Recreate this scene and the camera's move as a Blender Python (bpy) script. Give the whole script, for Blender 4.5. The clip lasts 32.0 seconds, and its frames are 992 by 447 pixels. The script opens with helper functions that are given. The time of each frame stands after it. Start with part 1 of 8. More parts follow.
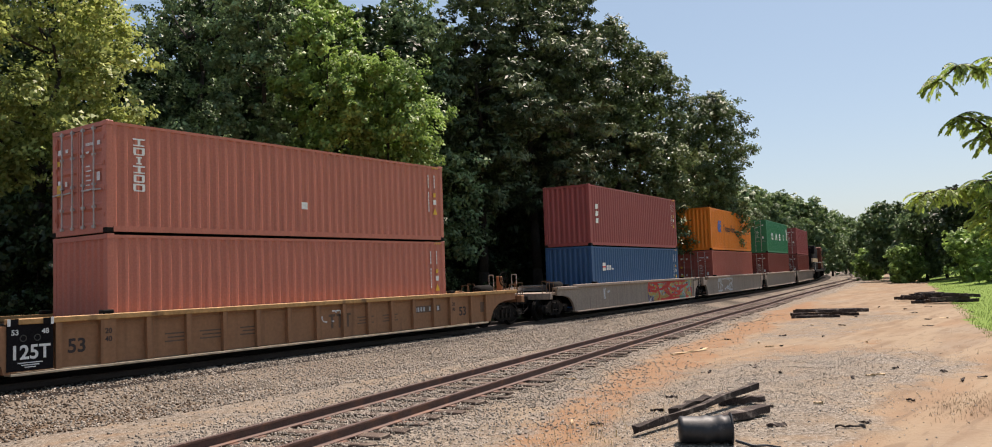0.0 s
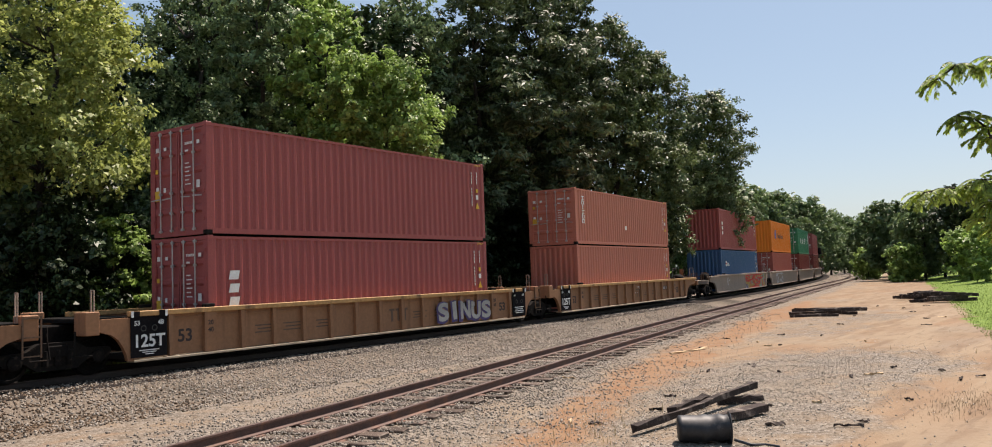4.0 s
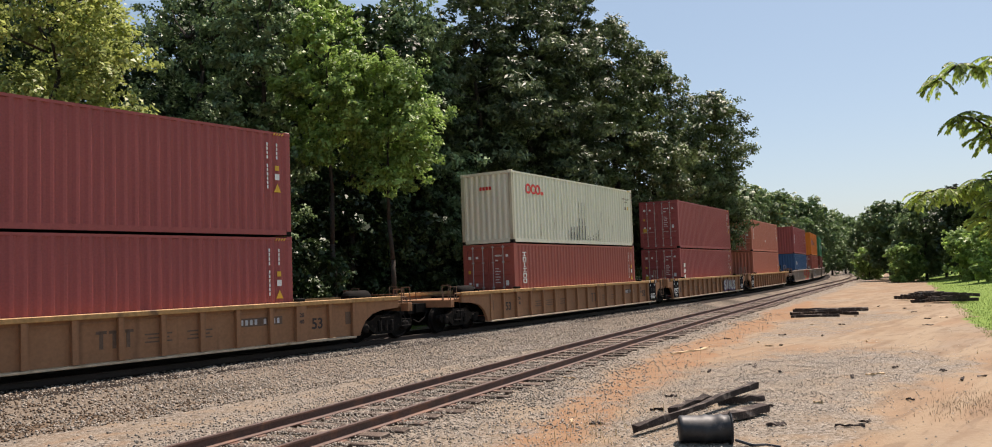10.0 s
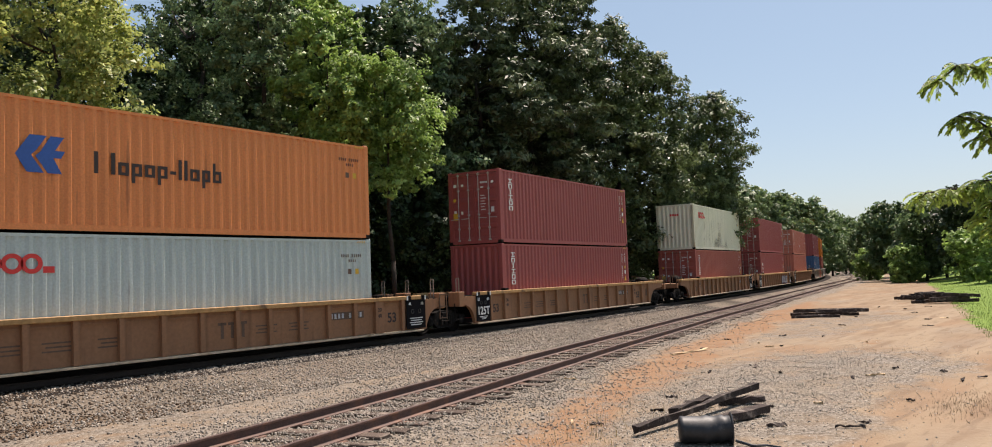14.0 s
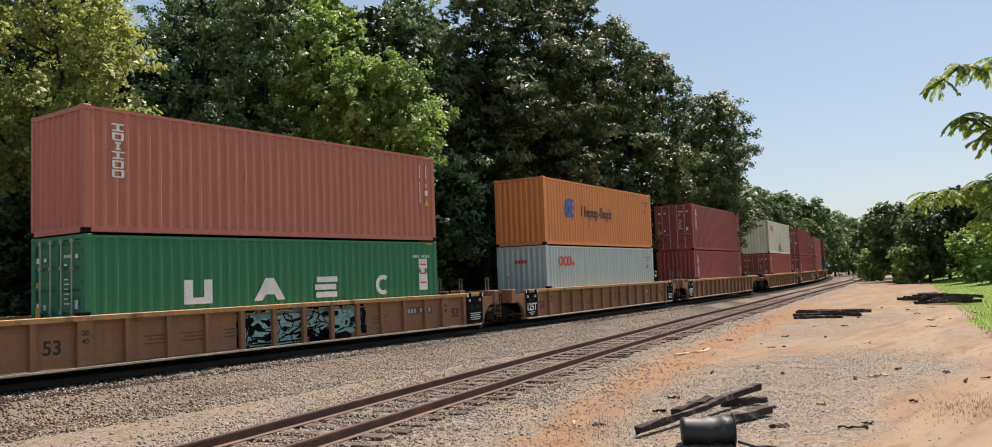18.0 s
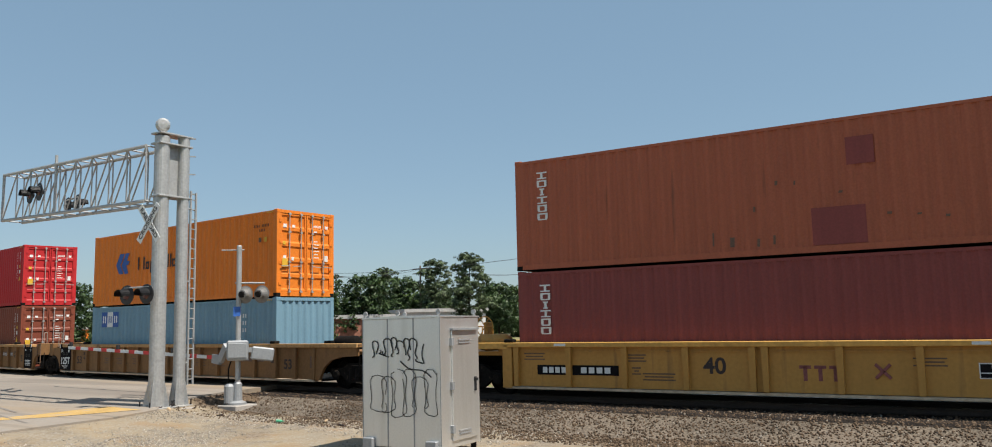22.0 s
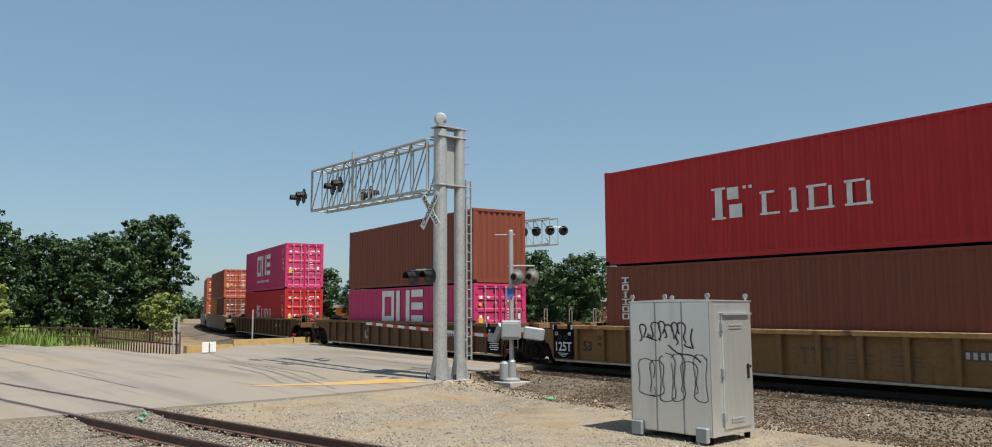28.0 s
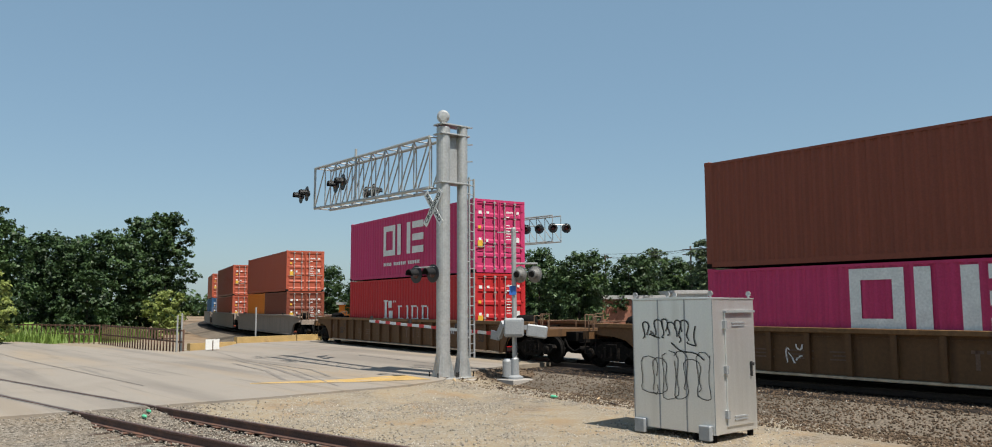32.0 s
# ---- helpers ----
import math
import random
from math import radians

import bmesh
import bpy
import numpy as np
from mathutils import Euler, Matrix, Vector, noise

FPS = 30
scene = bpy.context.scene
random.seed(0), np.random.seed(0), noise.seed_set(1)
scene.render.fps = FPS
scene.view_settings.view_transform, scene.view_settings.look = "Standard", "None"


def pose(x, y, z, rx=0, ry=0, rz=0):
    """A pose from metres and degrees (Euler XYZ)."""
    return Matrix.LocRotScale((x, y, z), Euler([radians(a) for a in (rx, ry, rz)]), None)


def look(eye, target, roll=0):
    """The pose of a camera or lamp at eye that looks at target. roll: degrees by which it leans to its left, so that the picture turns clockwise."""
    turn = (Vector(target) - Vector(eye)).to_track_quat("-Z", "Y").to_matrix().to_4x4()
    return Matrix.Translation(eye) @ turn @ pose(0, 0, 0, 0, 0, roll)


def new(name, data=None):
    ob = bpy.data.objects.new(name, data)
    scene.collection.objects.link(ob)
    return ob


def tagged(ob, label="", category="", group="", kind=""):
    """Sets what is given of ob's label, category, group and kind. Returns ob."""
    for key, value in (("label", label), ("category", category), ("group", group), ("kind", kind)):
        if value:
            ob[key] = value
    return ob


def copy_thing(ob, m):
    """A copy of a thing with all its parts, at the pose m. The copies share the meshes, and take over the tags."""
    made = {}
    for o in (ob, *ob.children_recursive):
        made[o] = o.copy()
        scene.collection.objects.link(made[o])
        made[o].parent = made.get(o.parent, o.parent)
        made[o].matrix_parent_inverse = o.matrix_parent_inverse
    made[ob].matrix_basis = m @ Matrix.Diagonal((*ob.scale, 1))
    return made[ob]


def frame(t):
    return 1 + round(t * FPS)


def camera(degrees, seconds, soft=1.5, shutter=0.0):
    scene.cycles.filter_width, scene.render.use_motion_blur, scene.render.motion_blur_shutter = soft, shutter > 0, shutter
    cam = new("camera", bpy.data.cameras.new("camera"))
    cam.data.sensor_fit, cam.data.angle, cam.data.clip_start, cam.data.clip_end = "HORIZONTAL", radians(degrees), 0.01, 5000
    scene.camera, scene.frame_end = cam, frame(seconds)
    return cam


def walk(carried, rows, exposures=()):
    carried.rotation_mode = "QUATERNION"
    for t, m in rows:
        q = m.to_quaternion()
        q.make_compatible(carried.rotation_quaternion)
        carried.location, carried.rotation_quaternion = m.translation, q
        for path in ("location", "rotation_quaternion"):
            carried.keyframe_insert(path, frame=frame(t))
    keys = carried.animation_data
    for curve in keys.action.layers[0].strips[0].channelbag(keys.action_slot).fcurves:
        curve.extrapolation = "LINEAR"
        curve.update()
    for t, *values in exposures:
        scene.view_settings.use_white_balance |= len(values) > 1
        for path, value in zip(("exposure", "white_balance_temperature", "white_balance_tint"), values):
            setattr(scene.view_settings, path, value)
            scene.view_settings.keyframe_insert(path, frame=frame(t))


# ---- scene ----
# ---- the camera: it stands on one spot and is turned from the right to the left ----
EYE = Vector((0.0, 0.0, 1.88))
cam = camera(62.59, 32.0, soft=1.0)
TURNS = [(0, -49.96, 3.53, -2.17), (1, -50.02, 3.49, -2.16), (2, -50.04, 3.48, -2.15), (3.5, -50.05, 3.47, -2.18), (5.5, -50.03, 3.47, -2.18),
         (8, -50.00, 3.48, -2.15), (10, -49.98, 3.48, -2.17), (12, -49.95, 3.49, -2.17), (12.5, -49.95, 3.53, -2.17), (14.5, -49.96, 3.53, -2.18),
         (16.5, -49.95, 3.53, -2.17), (17.5, -49.95, 3.52, -2.16), (18, -49.81, 3.58, -2.16), (18.1, -48.40, 3.66, -2.20), (18.2, -45.85, 3.74, -2.26),
         (18.3, -43.56, 3.83, -2.32), (18.5, -38.95, 4.00, -2.40), (19, -26.24, 4.60, -2.26), (19.5, -11.97, 5.28, -2.17), (20, -0.56, 5.80, -2.08),
         (20.5, 9.15, 6.24, -1.96), (21, 18.52, 6.61, -1.75), (21.5, 25.37, 6.85, -1.62), (22, 32.01, 7.07, -1.48), (22.5, 38.62, 7.29, -1.28),
         (23, 41.41, 7.40, -1.28), (23.5, 42.27, 7.47, -1.36), (24, 42.54, 7.52, -1.52), (25, 42.56, 7.65, -1.68), (25.5, 43.13, 7.71, -1.58),
         (26, 46.02, 7.74, -1.28), (26.5, 48.65, 7.30, -0.81), (28.5, 50.68, 6.09, -0.38), (29, 50.74, 6.02, -0.37), (30, 50.75, 6.02, -0.35), (32, 50.82, 6.02, -0.35)]


def turned(yaw, up, roll):
    a, b = radians(yaw), radians(up)
    return look(EYE, EYE + Vector((-math.sin(a) * math.cos(b), math.cos(a) * math.cos(b), math.sin(b))), roll)


walk(cam, [(t, turned(*angles)) for t, *angles in TURNS],
     exposures=[(0, 0.68, 7100, 19), (6.5, 0.68, 7100, 19), (8.0, 0.60, 7100, 19), (9.5, 0.68, 7100, 19), (18.0, 0.68, 7100, 19), (19.0, 0.68, 7250, 19), (20.0, 0.66, 7150, 16), (22.5, 0.39, 6550, 9), (26.0, 0.36, 6450, 8), (32, 0.36, 6500, 8)])

# ---- light: a high sun over the tracks, hazy summer sky ----
SUN_UP, SUN_ROUND = 62.0, 2.0   # degrees; round from +x towards +y
world = bpy.data.worlds.new("summer_sky")
scene.world = world
world.use_nodes = True
wn = world.node_tree.nodes
sky = wn.new("ShaderNodeTexSky")
sky.sky_type, sky.sun_disc = "NISHITA", False
sky.sun_elevation, sky.sun_rotation = radians(SUN_UP), radians(90 - SUN_ROUND)
sky.air_density, sky.dust_density, sky.ozone_density = 1.0, 1.0, 1.0
wn["Background"].inputs["Strength"].default_value = 0.091
haze = wn.new("ShaderNodeMix")        # summer haze evens out the blue
haze.data_type = "RGBA"
haze.inputs[0].default_value = 0.5
haze.inputs[7].default_value = (2.2, 3.6, 4.75, 1)
world.node_tree.links.new(sky.outputs[0], haze.inputs[6])
world.node_tree.links.new(haze.outputs[2], wn["Background"].inputs["Color"])
sun = new("sun", bpy.data.lights.new("sun", "SUN"))
sun.data.energy, sun.data.angle, sun.data.color = 5.0, radians(0.6), (1.0, 0.95, 0.87)
a, b = radians(SUN_ROUND), radians(SUN_UP)
sun.matrix_world = look((0, 0, 60), Vector((0, 0, 60)) - Vector((math.cos(b) * math.cos(a), math.cos(b) * math.sin(a), math.sin(b))))

# ---- materials ----
def surface(name, colour, rough=0.7, metal=0.0, grain=30.0, vary=0.25, stain=None, stain_at=0.55, stain_size=1.2, bump=0.15, bump_size=None,
            streak=False, random=0.0, island=False, spec=0.5, soft=0.12):
    """A procedural surface: base colour, fine grain, larger stains (streak: drawn out downwards), relief."""
    m = bpy.data.materials.new(name)
    m.use_nodes = True
    n, l = m.node_tree.nodes, m.node_tree.links
    p = n["Principled BSDF"]
    p.inputs["Roughness"].default_value, p.inputs["Metallic"].default_value = rough, metal
    p.inputs["Specular IOR Level"].default_value = spec
    tc = n.new("ShaderNodeTexCoord")
    src = tc.outputs["Object"]
    fine = n.new("ShaderNodeTexNoise")
    fine.inputs["Scale"].default_value, fine.inputs["Detail"].default_value = grain, 5
    l.new(src, fine.inputs["Vector"])
    big = n.new("ShaderNodeTexNoise")
    big.inputs["Scale"].default_value, big.inputs["Detail"].default_value = stain_size, 6
    if streak:
        mp = n.new("ShaderNodeMapping")
        mp.inputs["Scale"].default_value = (3.0, 3.0, 0.25)
        l.new(src, mp.inputs["Vector"])
        l.new(mp.outputs[0], big.inputs["Vector"])
    else:
        l.new(src, big.inputs["Vector"])
    c = Vector(colour)
    r1 = n.new("ShaderNodeMapRange")
    r1.inputs["From Min"].default_value, r1.inputs["From Max"].default_value = 0.3, 0.7
    r1.inputs["To Min"].default_value, r1.inputs["To Max"].default_value = 1 - vary, 1 + vary
    l.new(fine.outputs["Fac"], r1.inputs["Value"])
    r2 = n.new("ShaderNodeMapRange")
    r2.inputs["From Min"].default_value, r2.inputs["From Max"].default_value = 0.3, 0.7
    r2.inputs["To Min"].default_value, r2.inputs["To Max"].default_value = 1 - vary * 0.8, 1 + vary * 0.8
    l.new(big.outputs["Fac"], r2.inputs["Value"])
    mul = n.new("ShaderNodeMath")
    mul.operation = "MULTIPLY"
    l.new(r1.outputs[0], mul.inputs[0])
    l.new(r2.outputs[0], mul.inputs[1])
    value = mul.outputs[0]
    if random:
        if island:
            rnd = n.new("ShaderNodeNewGeometry").outputs["Random Per Island"]
        else:
            rnd = n.new("ShaderNodeObjectInfo").outputs["Random"]
        r3 = n.new("ShaderNodeMapRange")
        r3.inputs["To Min"].default_value, r3.inputs["To Max"].default_value = 1 - random, 1 + random
        l.new(rnd, r3.inputs["Value"])
        m3 = n.new("ShaderNodeMath")
        m3.operation = "MULTIPLY"
        l.new(value, m3.inputs[0])
        l.new(r3.outputs[0], m3.inputs[1])
        value = m3.outputs[0]
    mixc = n.new("ShaderNodeVectorMath")
    mixc.operation = "SCALE"
    mixc.inputs[0].default_value = c
    l.new(value, mixc.inputs["Scale"])
    out = mixc.outputs[0]
    if stain:
        ramp = n.new("ShaderNodeMapRange")
        ramp.inputs["From Min"].default_value, ramp.inputs["From Max"].default_value = stain_at, stain_at + soft
        l.new(big.outputs["Fac"], ramp.inputs["Value"])
        mx = n.new("ShaderNodeMix")
        mx.data_type = "RGBA"
        l.new(ramp.outputs[0], mx.inputs[0])
        l.new(out, mx.inputs[6])
        mx.inputs[7].default_value = (*stain, 1)
        out = mx.outputs[2]
    l.new(out, p.inputs["Base Color"])
    if bump:
        b = n.new("ShaderNodeBump")
        b.inputs["Strength"].default_value, b.inputs["Distance"].default_value = bump, 0.02
        if bump_size:
            bn = n.new("ShaderNodeTexNoise")
            bn.inputs["Scale"].default_value, bn.inputs["Detail"].default_value = bump_size, 6
            l.new(src, bn.inputs["Vector"])
            l.new(bn.outputs["Fac"], b.inputs["Height"])
        else:
            l.new(fine.outputs["Fac"], b.inputs["Height"])
        l.new(b.outputs[0], p.inputs["Normal"])
    return m


def paint(name, colour, rust=0.62, rough=0.55, vary=0.10):
    """Container paint: chalky, with grime drawn down the side and spots of rust."""
    return surface(name, colour, rough, 0.0, 22.0, vary, stain=(0.09, 0.035, 0.018), stain_at=rust, stain_size=1.6, bump=0.05, streak=True, spec=0.35, soft=0.2)


RED = paint("faded_red_paint", (0.46, 0.150, 0.103), 0.70)
BRICK = paint("brick_red_paint", (0.325, 0.082, 0.062), 0.72)
MAROON = paint("maroon_paint", (0.300, 0.068, 0.064), 0.74)
DEEPMAROON = paint("deep_maroon_paint", (0.212, 0.045, 0.039), 0.74)
DARKRED = paint("dark_red_paint", (0.175, 0.034, 0.026), 0.72)
RUST = paint("rusty_orange_paint", (0.350, 0.093, 0.045), 0.66)
CORAL = paint("red_orange_paint", (0.38, 0.080, 0.042), 0.70)
BROWN = paint("brown_paint", (0.190, 0.048, 0.026), 0.74)
FADEORANGE = paint("faded_orange_paint", (0.68, 0.225, 0.075), 0.66)
ORANGE = paint("orange_paint", (0.70, 0.188, 0.018), 0.72)
BLUE = paint("navy_blue_paint", (0.028, 0.085, 0.19), 0.74)
SKYBLUE = paint("grey_blue_paint", (0.16, 0.28, 0.36), 0.72)
GREEN = paint("green_paint", (0.025, 0.180, 0.082), 0.74)
PALE = paint("pale_grey_paint", (0.64, 0.62, 0.50), 0.68)
PALERUST = paint("rust_stained_pale_paint", (0.50, 0.46, 0.34), 0.48)
PALEBLUE = paint("pale_grey_green_paint", (0.44, 0.50, 0.48), 0.72)
PINK = paint("magenta_paint", (0.46, 0.032, 0.118), 0.78)
SCARLET = paint("scarlet_paint", (0.42, 0.017, 0.020), 0.78)
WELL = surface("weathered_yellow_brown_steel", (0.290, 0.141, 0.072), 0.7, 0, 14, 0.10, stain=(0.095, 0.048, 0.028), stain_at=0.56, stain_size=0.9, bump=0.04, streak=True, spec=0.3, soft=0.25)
WELLAMBER = surface("amber_brown_steel", (0.210, 0.108, 0.042), 0.7, 0, 14, 0.12, stain=(0.075, 0.040, 0.022), stain_at=0.55, stain_size=0.9, bump=0.04, streak=True, spec=0.3, soft=0.25)
# a darker version of the brown steel, for two of the cars
WELLDARK = surface("dark_streaked_brown_steel", (0.112, 0.057, 0.024), 0.7, 0, 14, 0.12, stain=(0.045, 0.024, 0.014), stain_at=0.54, stain_size=0.9, bump=0.04, streak=True, spec=0.3, soft=0.25)
# top chords: each paler than its side sheet
WELLDARKTOP = surface("dark_brown_top_chord", (0.17, 0.088, 0.036), 0.65, 0, 12, 0.2, stain=(0.10, 0.055, 0.03), stain_at=0.56, stain_size=2.0, bump=0.05, spec=0.3)
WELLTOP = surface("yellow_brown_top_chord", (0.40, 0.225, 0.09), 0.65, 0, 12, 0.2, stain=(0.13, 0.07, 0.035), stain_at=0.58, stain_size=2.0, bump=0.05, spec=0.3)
OLDWELL = surface("grimy_grey_tan_steel", (0.28, 0.222, 0.180), 0.75, 0, 14, 0.2, stain=(0.15, 0.105, 0.08), stain_at=0.55, stain_size=1.3, bump=0.06, streak=True, spec=0.3, soft=0.25)
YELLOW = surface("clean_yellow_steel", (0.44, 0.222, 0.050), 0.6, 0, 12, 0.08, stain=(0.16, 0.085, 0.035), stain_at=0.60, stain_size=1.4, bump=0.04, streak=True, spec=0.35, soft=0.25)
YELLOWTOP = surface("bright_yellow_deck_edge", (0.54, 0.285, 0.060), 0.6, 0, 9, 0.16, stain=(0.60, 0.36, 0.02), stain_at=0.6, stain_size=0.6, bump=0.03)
# near-black steel for underframes, bogies and wheels
BLACKSTEEL = surface("near_black_steel", (0.007, 0.006, 0.0055), 0.9, 0.0, 20, 0.4, stain=(0.016, 0.011, 0.008), stain_at=0.6, stain_size=5, bump=0.1, spec=0.12)
BLACK = surface("black_plate_paint", (0.011, 0.010, 0.011), 0.9, 0, 30, 0.3, bump=0.03, spec=0.06)
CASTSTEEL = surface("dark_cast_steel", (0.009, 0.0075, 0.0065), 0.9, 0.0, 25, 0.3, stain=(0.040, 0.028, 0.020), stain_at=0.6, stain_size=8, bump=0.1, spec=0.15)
ROD = surface("galvanised_rods", (0.42, 0.40, 0.38), 0.5, 0.4, 30, 0.15, bump=0.02)
WHITE = surface("white_lettering", (0.68, 0.68, 0.66), 0.6, 0, 18, 0.12, stain=(0.4, 0.3, 0.27), stain_at=0.66, stain_size=3, bump=0.0)
YELLOWMARK = surface("yellow_marking", (0.62, 0.36, 0.03), 0.6, 0, 20, 0.1, bump=0.0)
REDMARK = surface("red_marking", (0.60, 0.035, 0.03), 0.6, 0, 20, 0.1, bump=0.0)
BLUEMARK = surface("blue_marking", (0.02, 0.085, 0.32), 0.6, 0, 20, 0.1, bump=0.0)
DARKMARK = surface("dark_marking", (0.035, 0.022, 0.02), 0.7, 0, 20, 0.2, bump=0.0)
FADEDSTENCIL = surface("faded_pale_stencil", (0.055, 0.052, 0.045), 0.7, 0, 20, 0.2, bump=0.0)
FADEDMARK = surface("faded_dark_marking", (0.12, 0.07, 0.045), 0.7, 0, 20, 0.2, bump=0.0)
SCRAPE = surface("black_scrape", (0.045, 0.045, 0.048), 0.7, 0, 9, 0.5, stain=(0.22, 0.21, 0.18), stain_at=0.55, stain_size=6, bump=0.0)
PURPLEMARK = surface("faded_red_marking", (0.20, 0.06, 0.055), 0.7, 0, 20, 0.2, bump=0.0)
# bottom chord: dust, and the sunlight along the ledge, put into the colour
SUNLEDGE = surface("dusty_sun_pale_ledge", (0.46, 0.36, 0.25), 0.8, 0, 10, 0.2, stain=(0.22, 0.14, 0.08), stain_at=0.58, stain_size=2.5, bump=0.05)
# main line rails, darkened in colour for the shade under the train
SHADERAIL = surface("shade_dark_rail_steel", (0.045, 0.030, 0.024), 0.7, 0.1, 30, 0.3, bump=0.08)
RAIL = surface("rusty_rail_steel", (0.100, 0.053, 0.040), 0.7, 0.1, 30, 0.25, stain=(0.16, 0.075, 0.045), stain_at=0.55, stain_size=3, bump=0.08)
RAILTOP = surface("worn_rail_head", (0.090, 0.054, 0.045), 0.58, 0.15, 30, 0.2, bump=0.03)
SHINY = surface("polished_rail_head", (0.42, 0.40, 0.38), 0.25, 0.9, 30, 0.1, bump=0.02)
TIE = surface("weathered_timber_sleeper", (0.105, 0.076, 0.060), 0.85, 0, 45, 0.35, stain=(0.26, 0.21, 0.17), stain_at=0.53, stain_size=2.5, bump=0.4, random=0.35, spec=0.2)
OLDTIE = surface("rotten_dark_timber", (0.045, 0.034, 0.030), 0.9, 0, 40, 0.4, stain=(0.20, 0.165, 0.14), stain_at=0.56, stain_size=5, bump=0.5, random=0.3, spec=0.2)
GALV = surface("galvanised_steel", (0.40, 0.40, 0.395), 0.5, 0.45, 14, 0.12, stain=(0.36, 0.35, 0.33), stain_at=0.6, stain_size=3, bump=0.03)
ALU = surface("brushed_aluminium_panel", (0.74, 0.735, 0.715), 0.38, 0.75, 34, 0.05, stain=(0.60, 0.585, 0.555), stain_at=0.52, stain_size=1.1, bump=0.015, streak=True, soft=0.3)
ALUGREY = surface("aluminium_grey_casting", (0.31, 0.32, 0.33), 0.5, 0.3, 20, 0.1, bump=0.03)
LAMPBLACK = surface("black_lamp_housing", (0.016, 0.016, 0.018), 0.55, 0, 30, 0.2, bump=0.02)
LAMPBACK = surface("weathered_grey_lamp_back", (0.17, 0.16, 0.15), 0.45, 0.2, 20, 0.15, bump=0.02)
LENS = surface("dark_red_lens", (0.055, 0.008, 0.010), 0.15, 0, 30, 0.2, bump=0.0)
SIGNWHITE = surface("white_sign_sheet", (0.72, 0.72, 0.70), 0.5, 0, 14, 0.06, stain=(0.55, 0.52, 0.47), stain_at=0.64, stain_size=4, bump=0.0)
SIGNBLACK = surface("black_sign_letters", (0.02, 0.02, 0.02), 0.6, 0, 30, 0.1, bump=0.0)
CONCRETE = surface("pale_road_concrete", (0.262, 0.228, 0.192), 0.85, 0, 55, 0.10, stain=(0.205, 0.176, 0.147), stain_at=0.50, stain_size=0.35, bump=0.12, spec=0.25, soft=0.3)


def driven(m, colours):
    """Long streaks of dust and wear along the way that wheels take (x), laid over a road surface."""
    n, l = m.node_tree.nodes, m.node_tree.links
    out = n["Principled BSDF"].inputs["Base Color"]
    tc = n.new("ShaderNodeTexCoord")
    for k, (colour, sx, sy, lo, hi, most) in enumerate(colours):
        mp = n.new("ShaderNodeMapping")
        mp.inputs["Scale"].default_value, mp.inputs["Location"].default_value = (sx, sy, 1), (7.3 * k, 3.1 * k, 0)
        l.new(tc.outputs["Object"], mp.inputs["Vector"])
        t = n.new("ShaderNodeTexNoise")
        t.inputs["Scale"].default_value, t.inputs["Detail"].default_value = 1.0, 5
        l.new(mp.outputs[0], t.inputs["Vector"])
        r = n.new("ShaderNodeMapRange")
        r.inputs["From Min"].default_value, r.inputs["From Max"].default_value, r.inputs["To Max"].default_value = lo, hi, most
        l.new(t.outputs["Fac"], r.inputs["Value"])
        x = n.new("ShaderNodeMix")
        x.data_type = "RGBA"
        l.new(r.outputs[0], x.inputs[0])
        l.new(out.links[0].from_socket, x.inputs[6])
        x.inputs[7].default_value = (*colour, 1)
        l.new(x.outputs[2], out)


driven(CONCRETE, (((0.175, 0.153, 0.132), 0.05, 0.75, 0.50, 0.66, 0.75), ((0.285, 0.225, 0.160), 0.04, 0.5, 0.52, 0.66, 0.8), ((0.130, 0.116, 0.102), 0.10, 2.4, 0.60, 0.70, 0.5)))
FOOTING = surface("concrete_footing", (0.34, 0.31, 0.28), 0.9, 0, 30, 0.15, bump=0.2)
ROADSTREAK = surface("dark_road_streaks", (0.180, 0.156, 0.134), 0.85, 0, 30, 0.15, bump=0.05)
ASPHALT = surface("grey_asphalt", (0.10, 0.095, 0.088), 0.9, 0, 60, 0.2, stain=(0.16, 0.145, 0.125), stain_at=0.5, stain_size=0.8, bump=0.2)
ROADYELLOW = surface("worn_yellow_line", (0.44, 0.28, 0.09), 0.8, 0, 40, 0.18, stain=(0.34, 0.265, 0.18), stain_at=0.55, stain_size=1.5, bump=0.1)
WOODYELLOW = surface("yellow_painted_timber", (0.42, 0.28, 0.11), 0.8, 0, 30, 0.2, stain=(0.22, 0.14, 0.07), stain_at=0.6, stain_size=2, bump=0.15)
FENCEWOOD = surface("brown_fence_timber", (0.115, 0.060, 0.040), 0.8, 0, 35, 0.25, bump=0.2, random=0.15)
POLEWOOD = surface("grey_pole_timber", (0.16, 0.115, 0.085), 0.9, 0, 25, 0.25, bump=0.25)
BARK = surface("grey_brown_bark", (0.040, 0.032, 0.026), 0.9, 0, 14, 0.35, bump=0.6, spec=0.2)
PLASTIC = surface("black_plastic", (0.018, 0.019, 0.022), 0.55, 0, 20, 0.3, stain=(0.09, 0.08, 0.075), stain_at=0.6, stain_size=7, bump=0.05)
BRICKWALL = surface("red_brick_wall", (0.27, 0.115, 0.075), 0.85, 0, 8, 0.2, bump=0.1)
WHITEWALL = surface("white_render_wall", (0.66, 0.65, 0.62), 0.8, 0, 6, 0.08, bump=0.05)
ROOFGREY = surface("grey_roofing", (0.40, 0.39, 0.38), 0.7, 0, 8, 0.15, bump=0.1)
